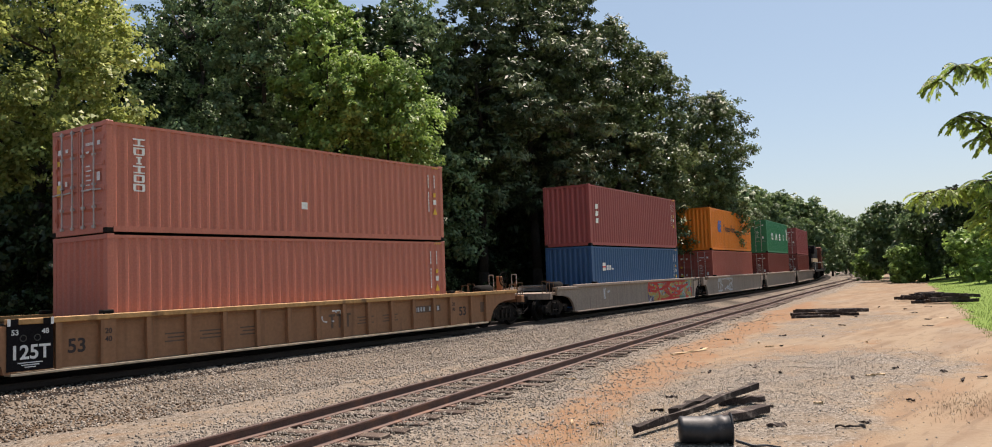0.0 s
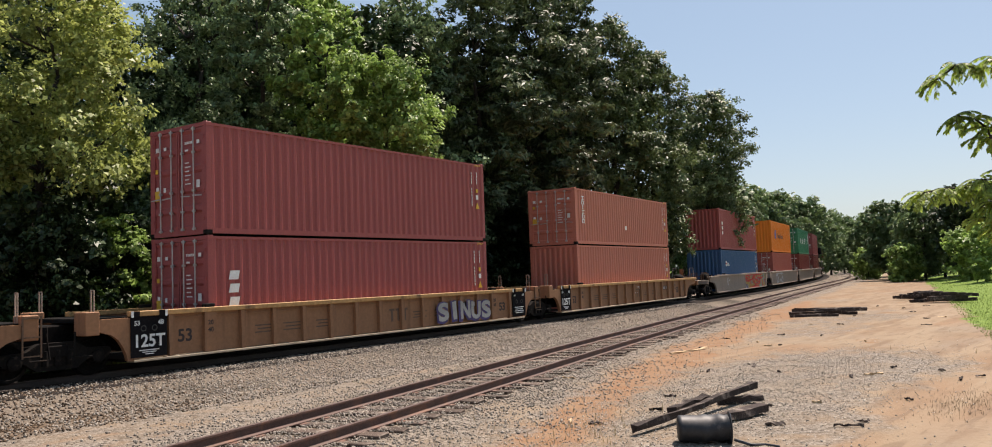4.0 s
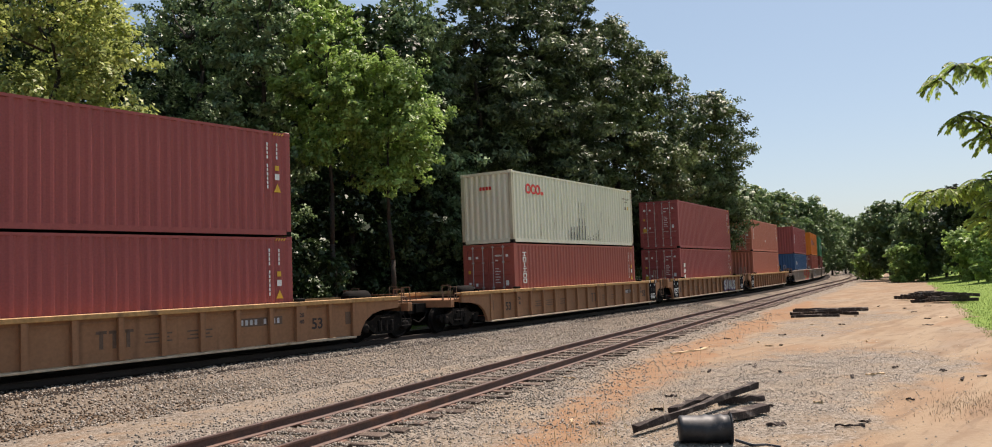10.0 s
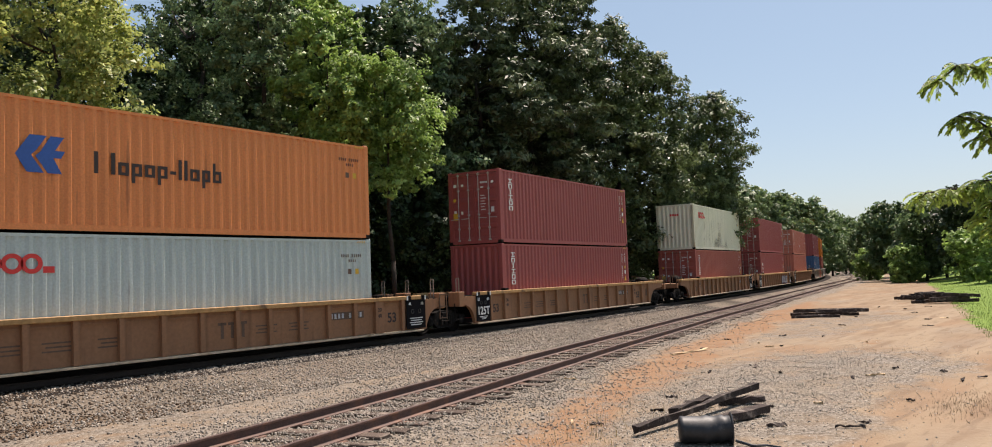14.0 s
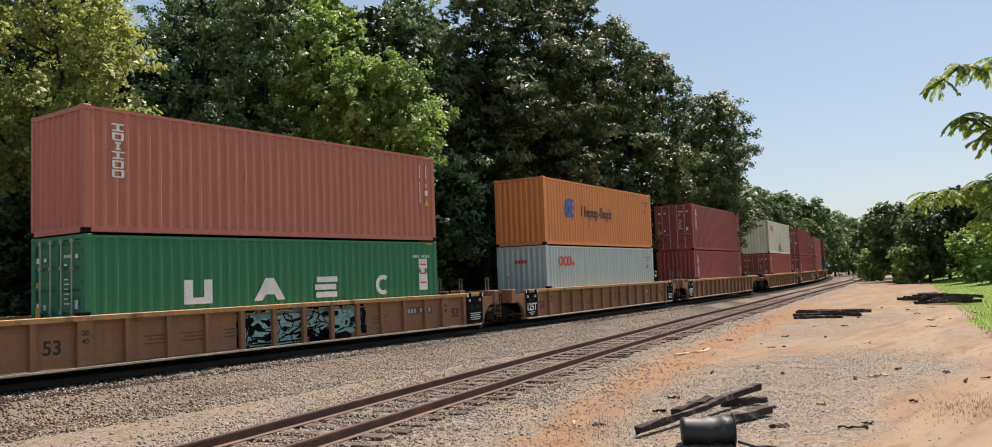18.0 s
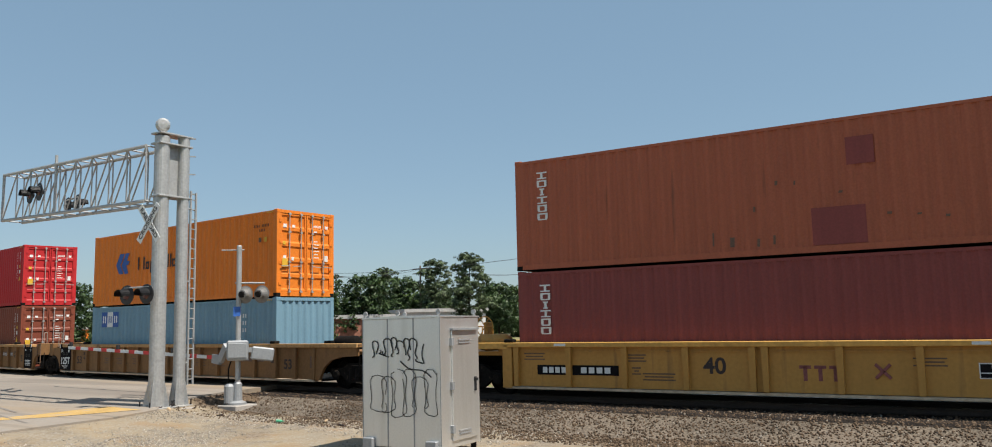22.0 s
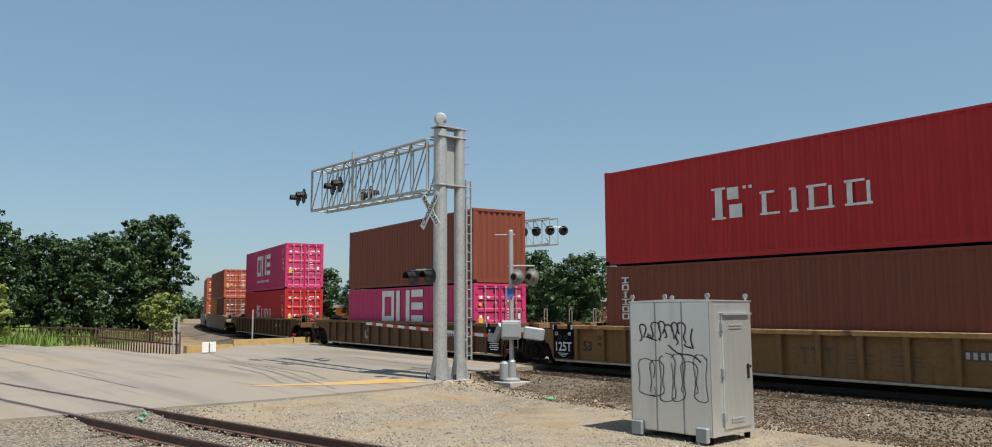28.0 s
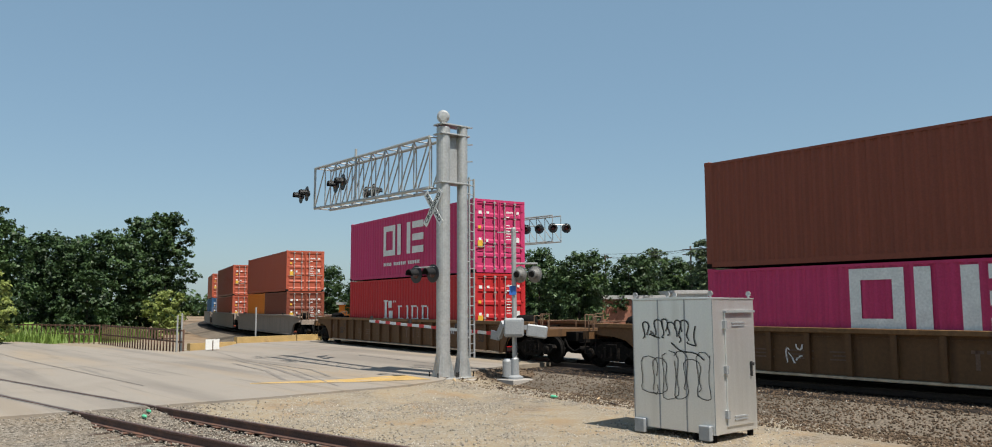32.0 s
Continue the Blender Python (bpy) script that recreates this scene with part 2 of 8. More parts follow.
BLUEBAND = surface("blue_canopy_band", (0.03, 0.12, 0.42), 0.5, 0, 8, 0.1, bump=0.0)
NAVYSIGN = surface("navy_sign_face", (0.035, 0.035, 0.16), 0.5, 0, 8, 0.1, bump=0.0)
DARKGLASS = surface("dark_window_glass", (0.02, 0.025, 0.03), 0.08, 0, 8, 0.1, bump=0.0)
CABLE = surface("dark_cable", (0.03, 0.03, 0.032), 0.6, 0, 8, 0.1, bump=0.0)
CARSILVER = surface("silver_car_paint", (0.45, 0.47, 0.49), 0.3, 0.4, 8, 0.05, bump=0.0)
CARWHITE = surface("white_car_paint", (0.72, 0.72, 0.72), 0.3, 0.0, 8, 0.05, bump=0.0)
CARBLUE = surface("blue_grey_car_paint", (0.14, 0.19, 0.24), 0.3, 0.3, 8, 0.05, bump=0.0)
STONE = surface("grey_ballast_stone", (0.258, 0.225, 0.188), 0.9, 0, 40, 0.25, bump=0.3, random=0.30, island=True, spec=0.2)
PALESTONE = surface("pale_crushed_stone", (0.305, 0.272, 0.230), 0.9, 0, 40, 0.2, bump=0.3, random=0.40, island=True, spec=0.2)
BROWNSTONE = surface("brown_ballast_stone", (0.096, 0.066, 0.044), 0.9, 0, 40, 0.3, bump=0.3, random=0.5, island=True, spec=0.2)
LITTER = surface("pale_wood_scrap", (0.48, 0.34, 0.20), 0.8, 0, 20, 0.2, bump=0.1)
GREENBOTTLE = surface("green_plastic_litter", (0.10, 0.45, 0.25), 0.4, 0, 20, 0.2, bump=0.0)


def leafage(name, colour, light, trans=0.35):
    """Leaves: two greens mixed leaf by leaf, letting some light through."""
    m = bpy.data.materials.new(name)
    m.use_nodes = True
    n, l = m.node_tree.nodes, m.node_tree.links
    p = n["Principled BSDF"]
    p.inputs["Roughness"].default_value, p.inputs["Specular IOR Level"].default_value = 0.5, 0.35
    g = n.new("ShaderNodeNewGeometry")
    tc = n.new("ShaderNodeTexCoord")
    nz = n.new("ShaderNodeTexNoise")
    nz.inputs["Scale"].default_value, nz.inputs["Detail"].default_value = 0.45, 3
    l.new(tc.outputs["Object"], nz.inputs["Vector"])
    ad = n.new("ShaderNodeMath")
    ad.operation = "MULTIPLY_ADD"
    l.new(g.outputs["Random Per Island"], ad.inputs[0])
    ad.inputs[1].default_value = 0.55
    mr = n.new("ShaderNodeMapRange")
    mr.inputs["From Min"].default_value, mr.inputs["From Max"].default_value = 0.35, 0.65
    mr.inputs["To Min"].default_value, mr.inputs["To Max"].default_value = 0.0, 0.5
    l.new(nz.outputs["Fac"], mr.inputs["Value"])
    l.new(mr.outputs[0], ad.inputs[2])
    mx = n.new("ShaderNodeMix")
    mx.data_type = "RGBA"
    l.new(ad.outputs[0], mx.inputs[0])
    mx.inputs[6].default_value, mx.inputs[7].default_value = (*colour, 1), (*light, 1)
    l.new(mx.outputs[2], p.inputs["Base Color"])
    t = n.new("ShaderNodeBsdfTranslucent")
    l.new(mx.outputs[2], t.inputs["Color"])
    ms = n.new("ShaderNodeMixShader")
    ms.inputs[0].default_value = trans
    l.new(p.outputs[0], ms.inputs[1])
    l.new(t.outputs[0], ms.inputs[2])
    l.new(ms.outputs[0], n["Material Output"].inputs["Surface"])
    return m


LEAF = leafage("broad_leaves", (0.012, 0.026, 0.010), (0.082, 0.138, 0.046), 0.16)
# broad leaves of the wood, with sunlight put into a brighter colour
LEAFWOODLIT = leafage("sun_bright_wood_leaves", (0.020, 0.040, 0.018), (0.295, 0.415, 0.195), 0.28)
LEAFLIGHT = leafage("light_green_leaves", (0.075, 0.140, 0.034), (0.385, 0.545, 0.150), 0.40)
LEAFYELLOW = leafage("yellow_green_leaves", (0.11, 0.145, 0.036), (0.46, 0.52, 0.16), 0.42)
LEAFOAK = leafage("dull_oak_leaves", (0.018, 0.034, 0.013), (0.185, 0.245, 0.100), 0.22)
# distant trees to the east: haze put into a paler leaf colour
LEAFHAZE = leafage("haze_pale_leaves", (0.062, 0.102, 0.045), (0.20, 0.285, 0.115), 0.32)
LEAFHEDGE = leafage("sunlit_hedge_leaves", (0.050, 0.092, 0.022), (0.20, 0.29, 0.075), 0.3)
LEAFNEAR = leafage("near_leaflets", (0.10, 0.170, 0.030), (0.34, 0.44, 0.10), 0.55)
LEAFPINE = leafage("pine_needles", (0.016, 0.028, 0.015), (0.165, 0.220, 0.105), 0.22)
# near-black leaves: the shade inside the wood put into the colour
LEAFSHADE = leafage("shade_dark_leaves", (0.010, 0.020, 0.008), (0.060, 0.105, 0.036), 0.15)
GRASS = leafage("grass_blades", (0.075, 0.13, 0.022), (0.16, 0.22, 0.045), 0.3)
WEED = leafage("tall_weed_leaves", (0.11, 0.19, 0.035), (0.24, 0.33, 0.075), 0.35)
DEADWEED = leafage("dead_brown_weed_stalks", (0.11, 0.075, 0.045), (0.22, 0.16, 0.10), 0.15)
DRYGRASS = leafage("dry_weed_blades", (0.20, 0.15, 0.07), (0.32, 0.25, 0.13), 0.2)


# ---- building helpers ----
def thing(name, m, label, category, group="", kind=""):
    ob = new(name)
    ob.empty_display_size = 0.3
    ob.matrix_world = m
    return tagged(ob, label, category, group, kind)


def mesh_of(bm, name, material):
    me = bpy.data.meshes.new(name)
    bm.to_mesh(me)
    bm.free()
    me.materials.append(material)
    return me


def part(name, bm, material, parent, label="", smooth=False, m=None):
    """One mesh object under a thing or under a part. bm: a bmesh, or mesh data to share."""
    me = bm if isinstance(bm, bpy.types.Mesh) else mesh_of(bm, name, material)
    if smooth:
        me.polygons.foreach_set("use_smooth", [True] * len(me.polygons))
    ob = new(name, me)
    ob.parent = parent
    if m is not None:
        ob.matrix_basis = m
    if label:
        tagged(ob, label)
    return ob


def single(name, bm, material, label, category, m=None, group="", kind="", smooth=False):
    """A top-level thing of one mesh."""
    ob = part(name, bm, material, None, "", smooth, m)
    return tagged(ob, label, category, group, kind)


def box(bm, x0, x1, y0, y1, z0, z1, bevel=0.0):
    vs = [bm.verts.new((x, y, z)) for x in (x0, x1) for y in (y0, y1) for z in (z0, z1)]
    fs = [bm.faces.new([vs[i] for i in f]) for f in ((0, 1, 3, 2), (4, 6, 7, 5), (0, 4, 5, 1), (2, 3, 7, 6), (0, 2, 6, 4), (1, 5, 7, 3))]
    if bevel:
        es = list({e for f in fs for e in f.edges})
        bmesh.ops.bevel(bm, geom=es, offset=bevel, segments=1, affect="EDGES")
    return bm


def boxm(x0, x1, y0, y1, z0, z1, bevel=0.0):
    return box(bmesh.new(), x0, x1, y0, y1, z0, z1, bevel)


def bar(bm, p, q, w, h=None, n=0, r2=None):
    """A bar from p to q: square (w by h), or round with n sides, radius w (to r2 at q)."""
    p, q = Vector(p), Vector(q)
    d = (q - p).normalized()
    up = Vector((0, 0, 1)) if abs(d.z) < 0.95 else Vector((1, 0, 0))
    s = d.cross(up).normalized()
    u = s.cross(d)
    if n:
        rings = []
        for c, r in ((p, w), (q, w if r2 is None else r2)):
            rings.append([bm.verts.new(c + s * math.cos(i * math.tau / n) * r + u * math.sin(i * math.tau / n) * r) for i in range(n)])
    else:
        h = w if h is None else h
        rings = [[bm.verts.new(c + s * (i * w / 2) + u * (j * h / 2)) for i, j in ((-1, -1), (1, -1), (1, 1), (-1, 1))] for c in (p, q)]
    k = len(rings[0])
    for i in range(k):
        bm.faces.new((rings[0][i], rings[0][(i + 1) % k], rings[1][(i + 1) % k], rings[1][i]))
    bm.faces.new(rings[0][::-1])
    bm.faces.new(rings[1])
    return bm


def barm(p, q, w, h=None, n=0, r2=None):
    return bar(bmesh.new(), p, q, w, h, n, r2)


def chain(bm, pts, r, n=6):
    for p, q in zip(pts, pts[1:]):
        bar(bm, p, q, r, n=n)
    return bm


def prism(bm, outline, y0, y1):
    """An outline in x, z drawn out from y0 to y1."""
    a = [bm.verts.new((x, y0, z)) for x, z in outline]
    b = [bm.verts.new((x, y1, z)) for x, z in outline]
    bm.faces.new(a)
    bm.faces.new(b[::-1])
    for i in range(len(a)):
        j = (i + 1) % len(a)
        bm.faces.new((a[j], a[i], b[i], b[j]))
    return bm


def lathe(bm, profile, n=16, centre=(0, 0, 0), axis="z"):
    """A profile of (radius, height) turned round an axis."""
    rings = []
    for r, h in profile:
        ring = []
        for i in range(n):
            a = i * math.tau / n
            c, s = r * math.cos(a), r * math.sin(a)
            v = {"z": (c, s, h), "y": (c, h, s), "x": (h, c, s)}[axis]
            ring.append(bm.verts.new(Vector(centre) + Vector(v)))
        rings.append(ring)
    for a, b in zip(rings, rings[1:]):
        for i in range(n):
            j = (i + 1) % n
            bm.faces.new((a[i], a[j], b[j], b[i]))
    bm.faces.new(rings[0][::-1])
    bm.faces.new(rings[-1])
    bmesh.ops.recalc_face_normals(bm, faces=bm.faces)
    return bm


def words(text, size, material, parent, m, name="lettering", label="", width=None, spread=1.0):
    """Flat letters of the built-in font, facing -y at the pose m."""
    cu = bpy.data.curves.new(name, "FONT")
    cu.body, cu.size, cu.align_x, cu.align_y, cu.extrude = text, size, "CENTER", "CENTER", 0.002
    cu.space_character, cu.offset = spread, size * 0.022
    tmp = bpy.data.objects.new(name, cu)
    me = bpy.data.meshes.new_from_object(tmp)
    bpy.data.objects.remove(tmp)
    me.materials.append(material)
    xs = [v.co.x for v in me.vertices]
    k = width / (max(xs) - min(xs)) if width else 1.0
    me.transform(Matrix.Diagonal((k, 1, 1, 1)))
    me.transform(Matrix.Rotation(radians(90), 4, "X"))
    ob = new(name, me)
    ob.parent = parent
    ob.matrix_basis = m
    return tagged(ob, label) if label else ob


# ---- the curve of the main line, by arc length from the place before the camera ----
KNOTS = (-140, -70, -30, 0, 40, 90, 160)
CURVES = (0.00282, 0.00279, 0.00378, 0.00508, 0.00173, 0.00135, 0.00141)
GRADE = -0.0047
ARC = np.arange(-300.0, 400.1, 2.0)
_k = np.interp(ARC, KNOTS, CURVES)
_i = int(np.argmin(abs(ARC)))
_a = np.concatenate([[0], np.cumsum((_k[1:] + _k[:-1]) / 2 * 2.0)])
HEAD = 0.02202 + _a - _a[_i]
_x = np.concatenate([[0], np.cumsum((np.cos(HEAD[1:]) + np.cos(HEAD[:-1])) / 2 * 2.0)])
_y = np.concatenate([[0], np.cumsum((np.sin(HEAD[1:]) + np.sin(HEAD[:-1])) / 2 * 2.0)])
LINEX, LINEY = _x - _x[_i], 19.508 + _y - _y[_i]


def line_at(s, off=0.0, z=0.0):
    """A point of the main line, off metres to its left (away from the camera), z above the rails."""
    a = float(np.interp(s, ARC, HEAD))
    return Vector((float(np.interp(s, ARC, LINEX)) - math.sin(a) * off, float(np.interp(s, ARC, LINEY)) + math.cos(a) * off, GRADE * s + z))


def line_heading(s):
    return float(np.interp(s, ARC, HEAD))


# the siding: its centre line by stations from left to right
SIDEX = (-120, -60, -40, -28, -20, -15, -12, -3, 6.4, 10.7, 16.5, 21, 27, 33, 40, 46, 55, 70, 93, 120, 150, 220)
SIDEY = (-9.0, -1.0, 1.8, 3.5, 4.7, 5.45, 5.95, 7.9, 10.0, 11.2, 12.65, 13.85, 15.25, 16.75, 18.35, 19.6, 21.8, 25.2, 30.3, 36.2, 44.0, 66.0)
SIDEZ = -0.25


def side_at(x, off=0.0, z=0.0):
    y = float(np.interp(x, SIDEX, SIDEY))
    g = (float(np.interp(x + 1.5, SIDEX, SIDEY)) - float(np.interp(x - 1.5, SIDEX, SIDEY))) / 3.0
    y = (y + float(np.interp(x - 2.5, SIDEX, SIDEY)) + float(np.interp(x + 2.5, SIDEX, SIDEY))) / 3.0
    n = Vector((-g, 1)).normalized()
    return Vector((x + n.x * off, y + n.y * off, SIDEZ + GRADE * x + z))


def side_heading(x):
    return math.atan((float(np.interp(x + 2, SIDEX, SIDEY)) - float(np.interp(x - 2, SIDEX, SIDEY))) / 4.0)

# ---- the ground: one sheet to the horizon ----
FIELDX, FIELDY = (15, 26, 38, 60, 80, 120, 150, 230), (2.6, 4.4, 7.4, 12.6, 17.5, 27.5, 37.0, 60.0)     # the edge of the grass


def ground_z(x, y):
    far = max(abs(x), abs(y))
    bumps = 0.035 * noise.noise((x * 0.35, y * 0.35, 0.3)) + 0.02 * noise.noise((x * 1.3, y * 1.3, 4.0)) if far < 90 else 0.0
    z = -0.47 + GRADE * max(-150.0, min(250.0, x)) + bumps
    if x > 40:      # the grass field lies a little higher than the lot
        z += 1.5 * blend(x, 40, 105) * blend(float(np.interp(x, FIELDX, FIELDY)) - y, -1.0, 14.0)
    if -24 < x < -16 and -30 < y < 19:      # a shoulder up to the road
        edge = float(np.interp(y, (8.5, 12.6, 14.2, 15.4, 17.2), (-19.0, -19.3, -19.9, -21.3, -20.4)))
        w = (1 - blend(x - edge, 0.15, 2.0)) * (1 - blend(y, 17.2, 18.6))
        z += w * (road_z(x, y) - 0.05 - z)
    return z


def road_z(x, y):
    return GRADE * x + float(np.interp(y, (-40, 2.5, 7.5, 14.6, 15.4, 17.0, 24, 60), (-0.42, -0.262, -0.272, -0.262, -0.235, -0.02, -0.02, -0.40)))


def blend(v, lo, hi):
    t = max(0.0, min(1.0, (v - lo) / (hi - lo)))
    return t * t * (3 - 2 * t)


def zones(x, y):
    """How much gravel, grass, clay and brown stone a place of the ground has."""
    w = noise.noise((x * 0.22, y * 0.22, 9.0)) + 0.5 * noise.noise((x * 0.7, y * 0.7, 2.0))
    ys = float(np.interp(x, SIDEX, SIDEY))
    ym = float(np.interp(x, LINEX, LINEY))
    d = y - ys
    gravel = 1 - blend(abs(d) + w * 0.5, 1.9, 3.4)
    if d > 0:
        gravel = max(gravel, 0.26 + 0.16 * blend(x, -8.0, 0.0) + 0.20 * blend(d + w, 3.5, 5.5) + (0.34 + 0.1 * w) * blend(x, -6.0, 2.0))
    gravel = max(gravel, (1 - blend(math.hypot((x - 14) / 10.0, (y - 6.6) / 2.6) + w * 0.35, 0.75, 1.5)) * 0.85)
    gravel = max(gravel, (1 - blend(math.hypot((x - 33) / 12.0, (y - 11.0) / 2.4) + w * 0.35, 0.6, 1.2)) * 0.6)
    if x < -4 and d > 1.6:      # sand with patches of stone beside the crossing
        gravel = min(gravel, 0.22 + 0.55 * blend(w, 0.05, 0.6) + 0.5 * blend(x, -8.0, -4.0))
    clay = (1 - blend(abs(d + float(np.interp(x, (9, 16, 60), (4.0, 3.2, 2.5))) + w * 0.9), 0.15, 1.5)) * blend(x, 5.0, 9.0) * (1 - blend(x, 45, 65))
    clay = max(clay, 0.45 * blend(w, 0.25, 0.7) * blend(x, 14, 25) * (1 - blend(d, -6.0, -4.0)))
    # grass: beyond the dirt lot, and beyond the tracks and the road
    edge = float(np.interp(x, FIELDX, FIELDY))
    grass = blend(edge - y + w * 0.6, 0.0, 1.2) if x > 15 else 0.0
    if y > ym + 4.5:
        grass = max(grass, blend(y - ym + w, 5.0, 7.5) * (0.36 + 0.2 * w + 0.5 * blend(x, 6.0, 14.0) if x > -40 else 0.45))
    if x < -58 and y < ym - 5 and y < -0.279 * x:
        grass = max(grass, blend(-x + w * 2, 58, 64) * 0.9)
    sand = blend(-x, 5.0, 9.0)
    brown = blend(-abs(y - ym) + w * 0.5, -6.4 + 1.4 * sand, -4.0 + 0.8 * sand) * (1 - blend(x, 3.0, 15.0)) if d > 2 else 0.0
    clay = max(0.0, clay)
    return gravel * (1 - 0.7 * clay), grass, clay, brown


def build_ground():
    xs = sorted(set([-1500, -900, -600, -400, -300, -220, -170, -130] + list(np.arange(-105, -40, 2.5)) + list(np.arange(-40, 62, 0.55)) + list(np.arange(62, 110, 2.0)) + list(np.arange(112, 260, 7.0)) + [290, 360, 480, 700, 1000, 1500]))
    ys = sorted(set([-1500, -800, -400, -200, -100, -60, -40, -28, -20, -14, -9, -5.5, -3] + list(np.arange(-1, 24, 0.55)) + list(np.arange(24.5, 60, 1.6)) + list(np.arange(62, 130, 5.0)) + [140, 170, 220, 300, 420, 600, 900, 1500]))
    verts, colours, sandy = [], [], []
    for y in ys:
        for x in xs:
            verts.append((x, y, ground_z(x, y)))
            colours.extend(zones(x, y))
            sandy.append(blend(-x, 3.0, 9.0) * (1 - blend(abs(y - 9.0), 7.0, 12.0)))
    n = len(xs)
    faces = [(j * n + i, j * n + i + 1, (j + 1) * n + i + 1, (j + 1) * n + i) for j in range(len(ys) - 1) for i in range(n - 1)]
    me = bpy.data.meshes.new("ground")
    me.from_pydata(verts, [], faces)
    att = me.color_attributes.new("cover", "FLOAT_COLOR", "POINT")
    att.data.foreach_set("color", colours)
    me.attributes.new("sand", "FLOAT", "POINT").data.foreach_set("value", sandy)
    me.polygons.foreach_set("use_smooth", [True] * len(me.polygons))
    m = bpy.data.materials.new("ground_cover")
    m.use_nodes = True
    nd, l = m.node_tree.nodes, m.node_tree.links
    p = nd["Principled BSDF"]
    p.inputs["Roughness"].default_value, p.inputs["Specular IOR Level"].default_value = 0.95, 0.15
    tc = nd.new("ShaderNodeTexCoord")
    at = nd.new("ShaderNodeAttribute")
    at.attribute_name = "cover"
    sep = nd.new("ShaderNodeSeparateColor")
    l.new(at.outputs["Color"], sep.inputs[0])

    def noisy(scale, detail=6):
        t = nd.new("ShaderNodeTexNoise")
        t.inputs["Scale"].default_value, t.inputs["Detail"].default_value = scale, detail
        l.new(tc.outputs["Object"], t.inputs["Vector"])
        return t.outputs["Fac"]

    def drawn(scale):
        """Streaks along the lot, as wheels and water leave them."""
        mp = nd.new("ShaderNodeMapping")
        mp.inputs["Rotation"].default_value = (0, 0, radians(-16))
        mp.inputs["Scale"].default_value = (0.16, 1.0, 1.0)
        l.new(tc.outputs["Object"], mp.inputs["Vector"])
        t = nd.new("ShaderNodeTexNoise")
        t.inputs["Scale"].default_value, t.inputs["Detail"].default_value, t.inputs["Distortion"].default_value = scale * 0.35, 5, 0.6
        l.new(mp.outputs[0], t.inputs["Vector"])
        return t.outputs["Fac"]

    def ramp(value, lo, hi, a, b):
        r = nd.new("ShaderNodeMapRange")
        r.inputs["From Min"].default_value, r.inputs["From Max"].default_value = lo, hi
        r.inputs["To Min"].default_value, r.inputs["To Max"].default_value = a, b
        l.new(value, r.inputs["Value"])
        return r.outputs[0]

    def mixed(fac, a, b):
        x = nd.new("ShaderNodeMix")
        x.data_type = "RGBA"
        l.new(fac, x.inputs[0])
        for s, v in ((6, a), (7, b)):
            if isinstance(v, tuple):
                x.inputs[s].default_value = (*v, 1)
            else:
                l.new(v, x.inputs[s])
        return x.outputs[2]

    def math2(op, a, b):
        x = nd.new("ShaderNodeMath")
        x.operation = op
        for s, v in ((0, a), (1, b)):
            if isinstance(v, float):
                x.inputs[s].default_value = v
            else:
                l.new(v, x.inputs[s])
        return x.outputs[0]

    broken = ramp(noisy(1.7), 0.3, 0.7, -0.35, 0.35)
    fine = noisy(38.0, 4)
    mid = noisy(0.55)
    vor = nd.new("ShaderNodeTexVoronoi")
    vor.inputs["Scale"].default_value = 22.0
    l.new(tc.outputs["Object"], vor.inputs["Vector"])
    pebble = nd.new("ShaderNodeSeparateColor")
    l.new(vor.outputs["Color"], pebble.inputs[0])
    dirt = mixed(ramp(mid, 0.35, 0.65, 0, 1), (0.240, 0.172, 0.112), (0.186, 0.126, 0.079))
    dirt = mixed(ramp(fine, 0.35, 0.7, 0.0, 0.35), dirt, (0.250, 0.194, 0.140))
    dirt = mixed(ramp(noisy(3.2), 0.58, 0.72, 0.0, 0.45), dirt, (0.185, 0.125, 0.082))
    dirt = mixed(ramp(noisy(0.24), 0.48, 0.62, 0.0, 0.55), dirt, (0.232, 0.142, 0.084))
    dirt = mixed(ramp(noisy(0.13), 0.52, 0.64, 0.0, 0.7), dirt, (0.222, 0.186, 0.143))
    dirt = mixed(ramp(drawn(2.6), 0.46, 0.60, 0.0, 0.8), dirt, (0.262, 0.198, 0.133))
    dirt = mixed(ramp(drawn(6.5), 0.54, 0.66, 0.0, 0.75), dirt, (0.168, 0.112, 0.072))
    dirt = mixed(ramp(drawn(14.0), 0.56, 0.66, 0.0, 0.6), dirt, (0.150, 0.104, 0.070))
    dirt = mixed(ramp(noisy(17.0, 3), 0.62, 0.72, 0.0, 0.40), dirt, (0.17, 0.115, 0.075))
    sa = nd.new("ShaderNodeAttribute")
    sa.attribute_name = "sand"
    sand = mixed(ramp(noisy(1.1), 0.35, 0.65, 0, 1), (0.268, 0.208, 0.134), (0.230, 0.190, 0.138))
    sand = mixed(ramp(pebble.outputs[2], 0.55, 1.0, 0.0, 0.8), sand, (0.30, 0.272, 0.235))
    sand = mixed(ramp(noisy(0.8), 0.56, 0.68, 0.0, 0.7), sand, (0.25, 0.165, 0.092))
    dirt = mixed(sa.outputs["Fac"], dirt, sand)
    clay = mixed(ramp(noisy(2.4), 0.3, 0.7, 0, 1), (0.212, 0.112, 0.058), (0.232, 0.150, 0.092))
    stones = mixed(ramp(pebble.outputs[0], 0.0, 1.0, 0, 1), (0.050, 0.042, 0.035), (0.290, 0.255, 0.214))
    stones = mixed(ramp(noisy(0.9), 0.4, 0.7, 0.0, 0.5), stones, (0.215, 0.158, 0.103))
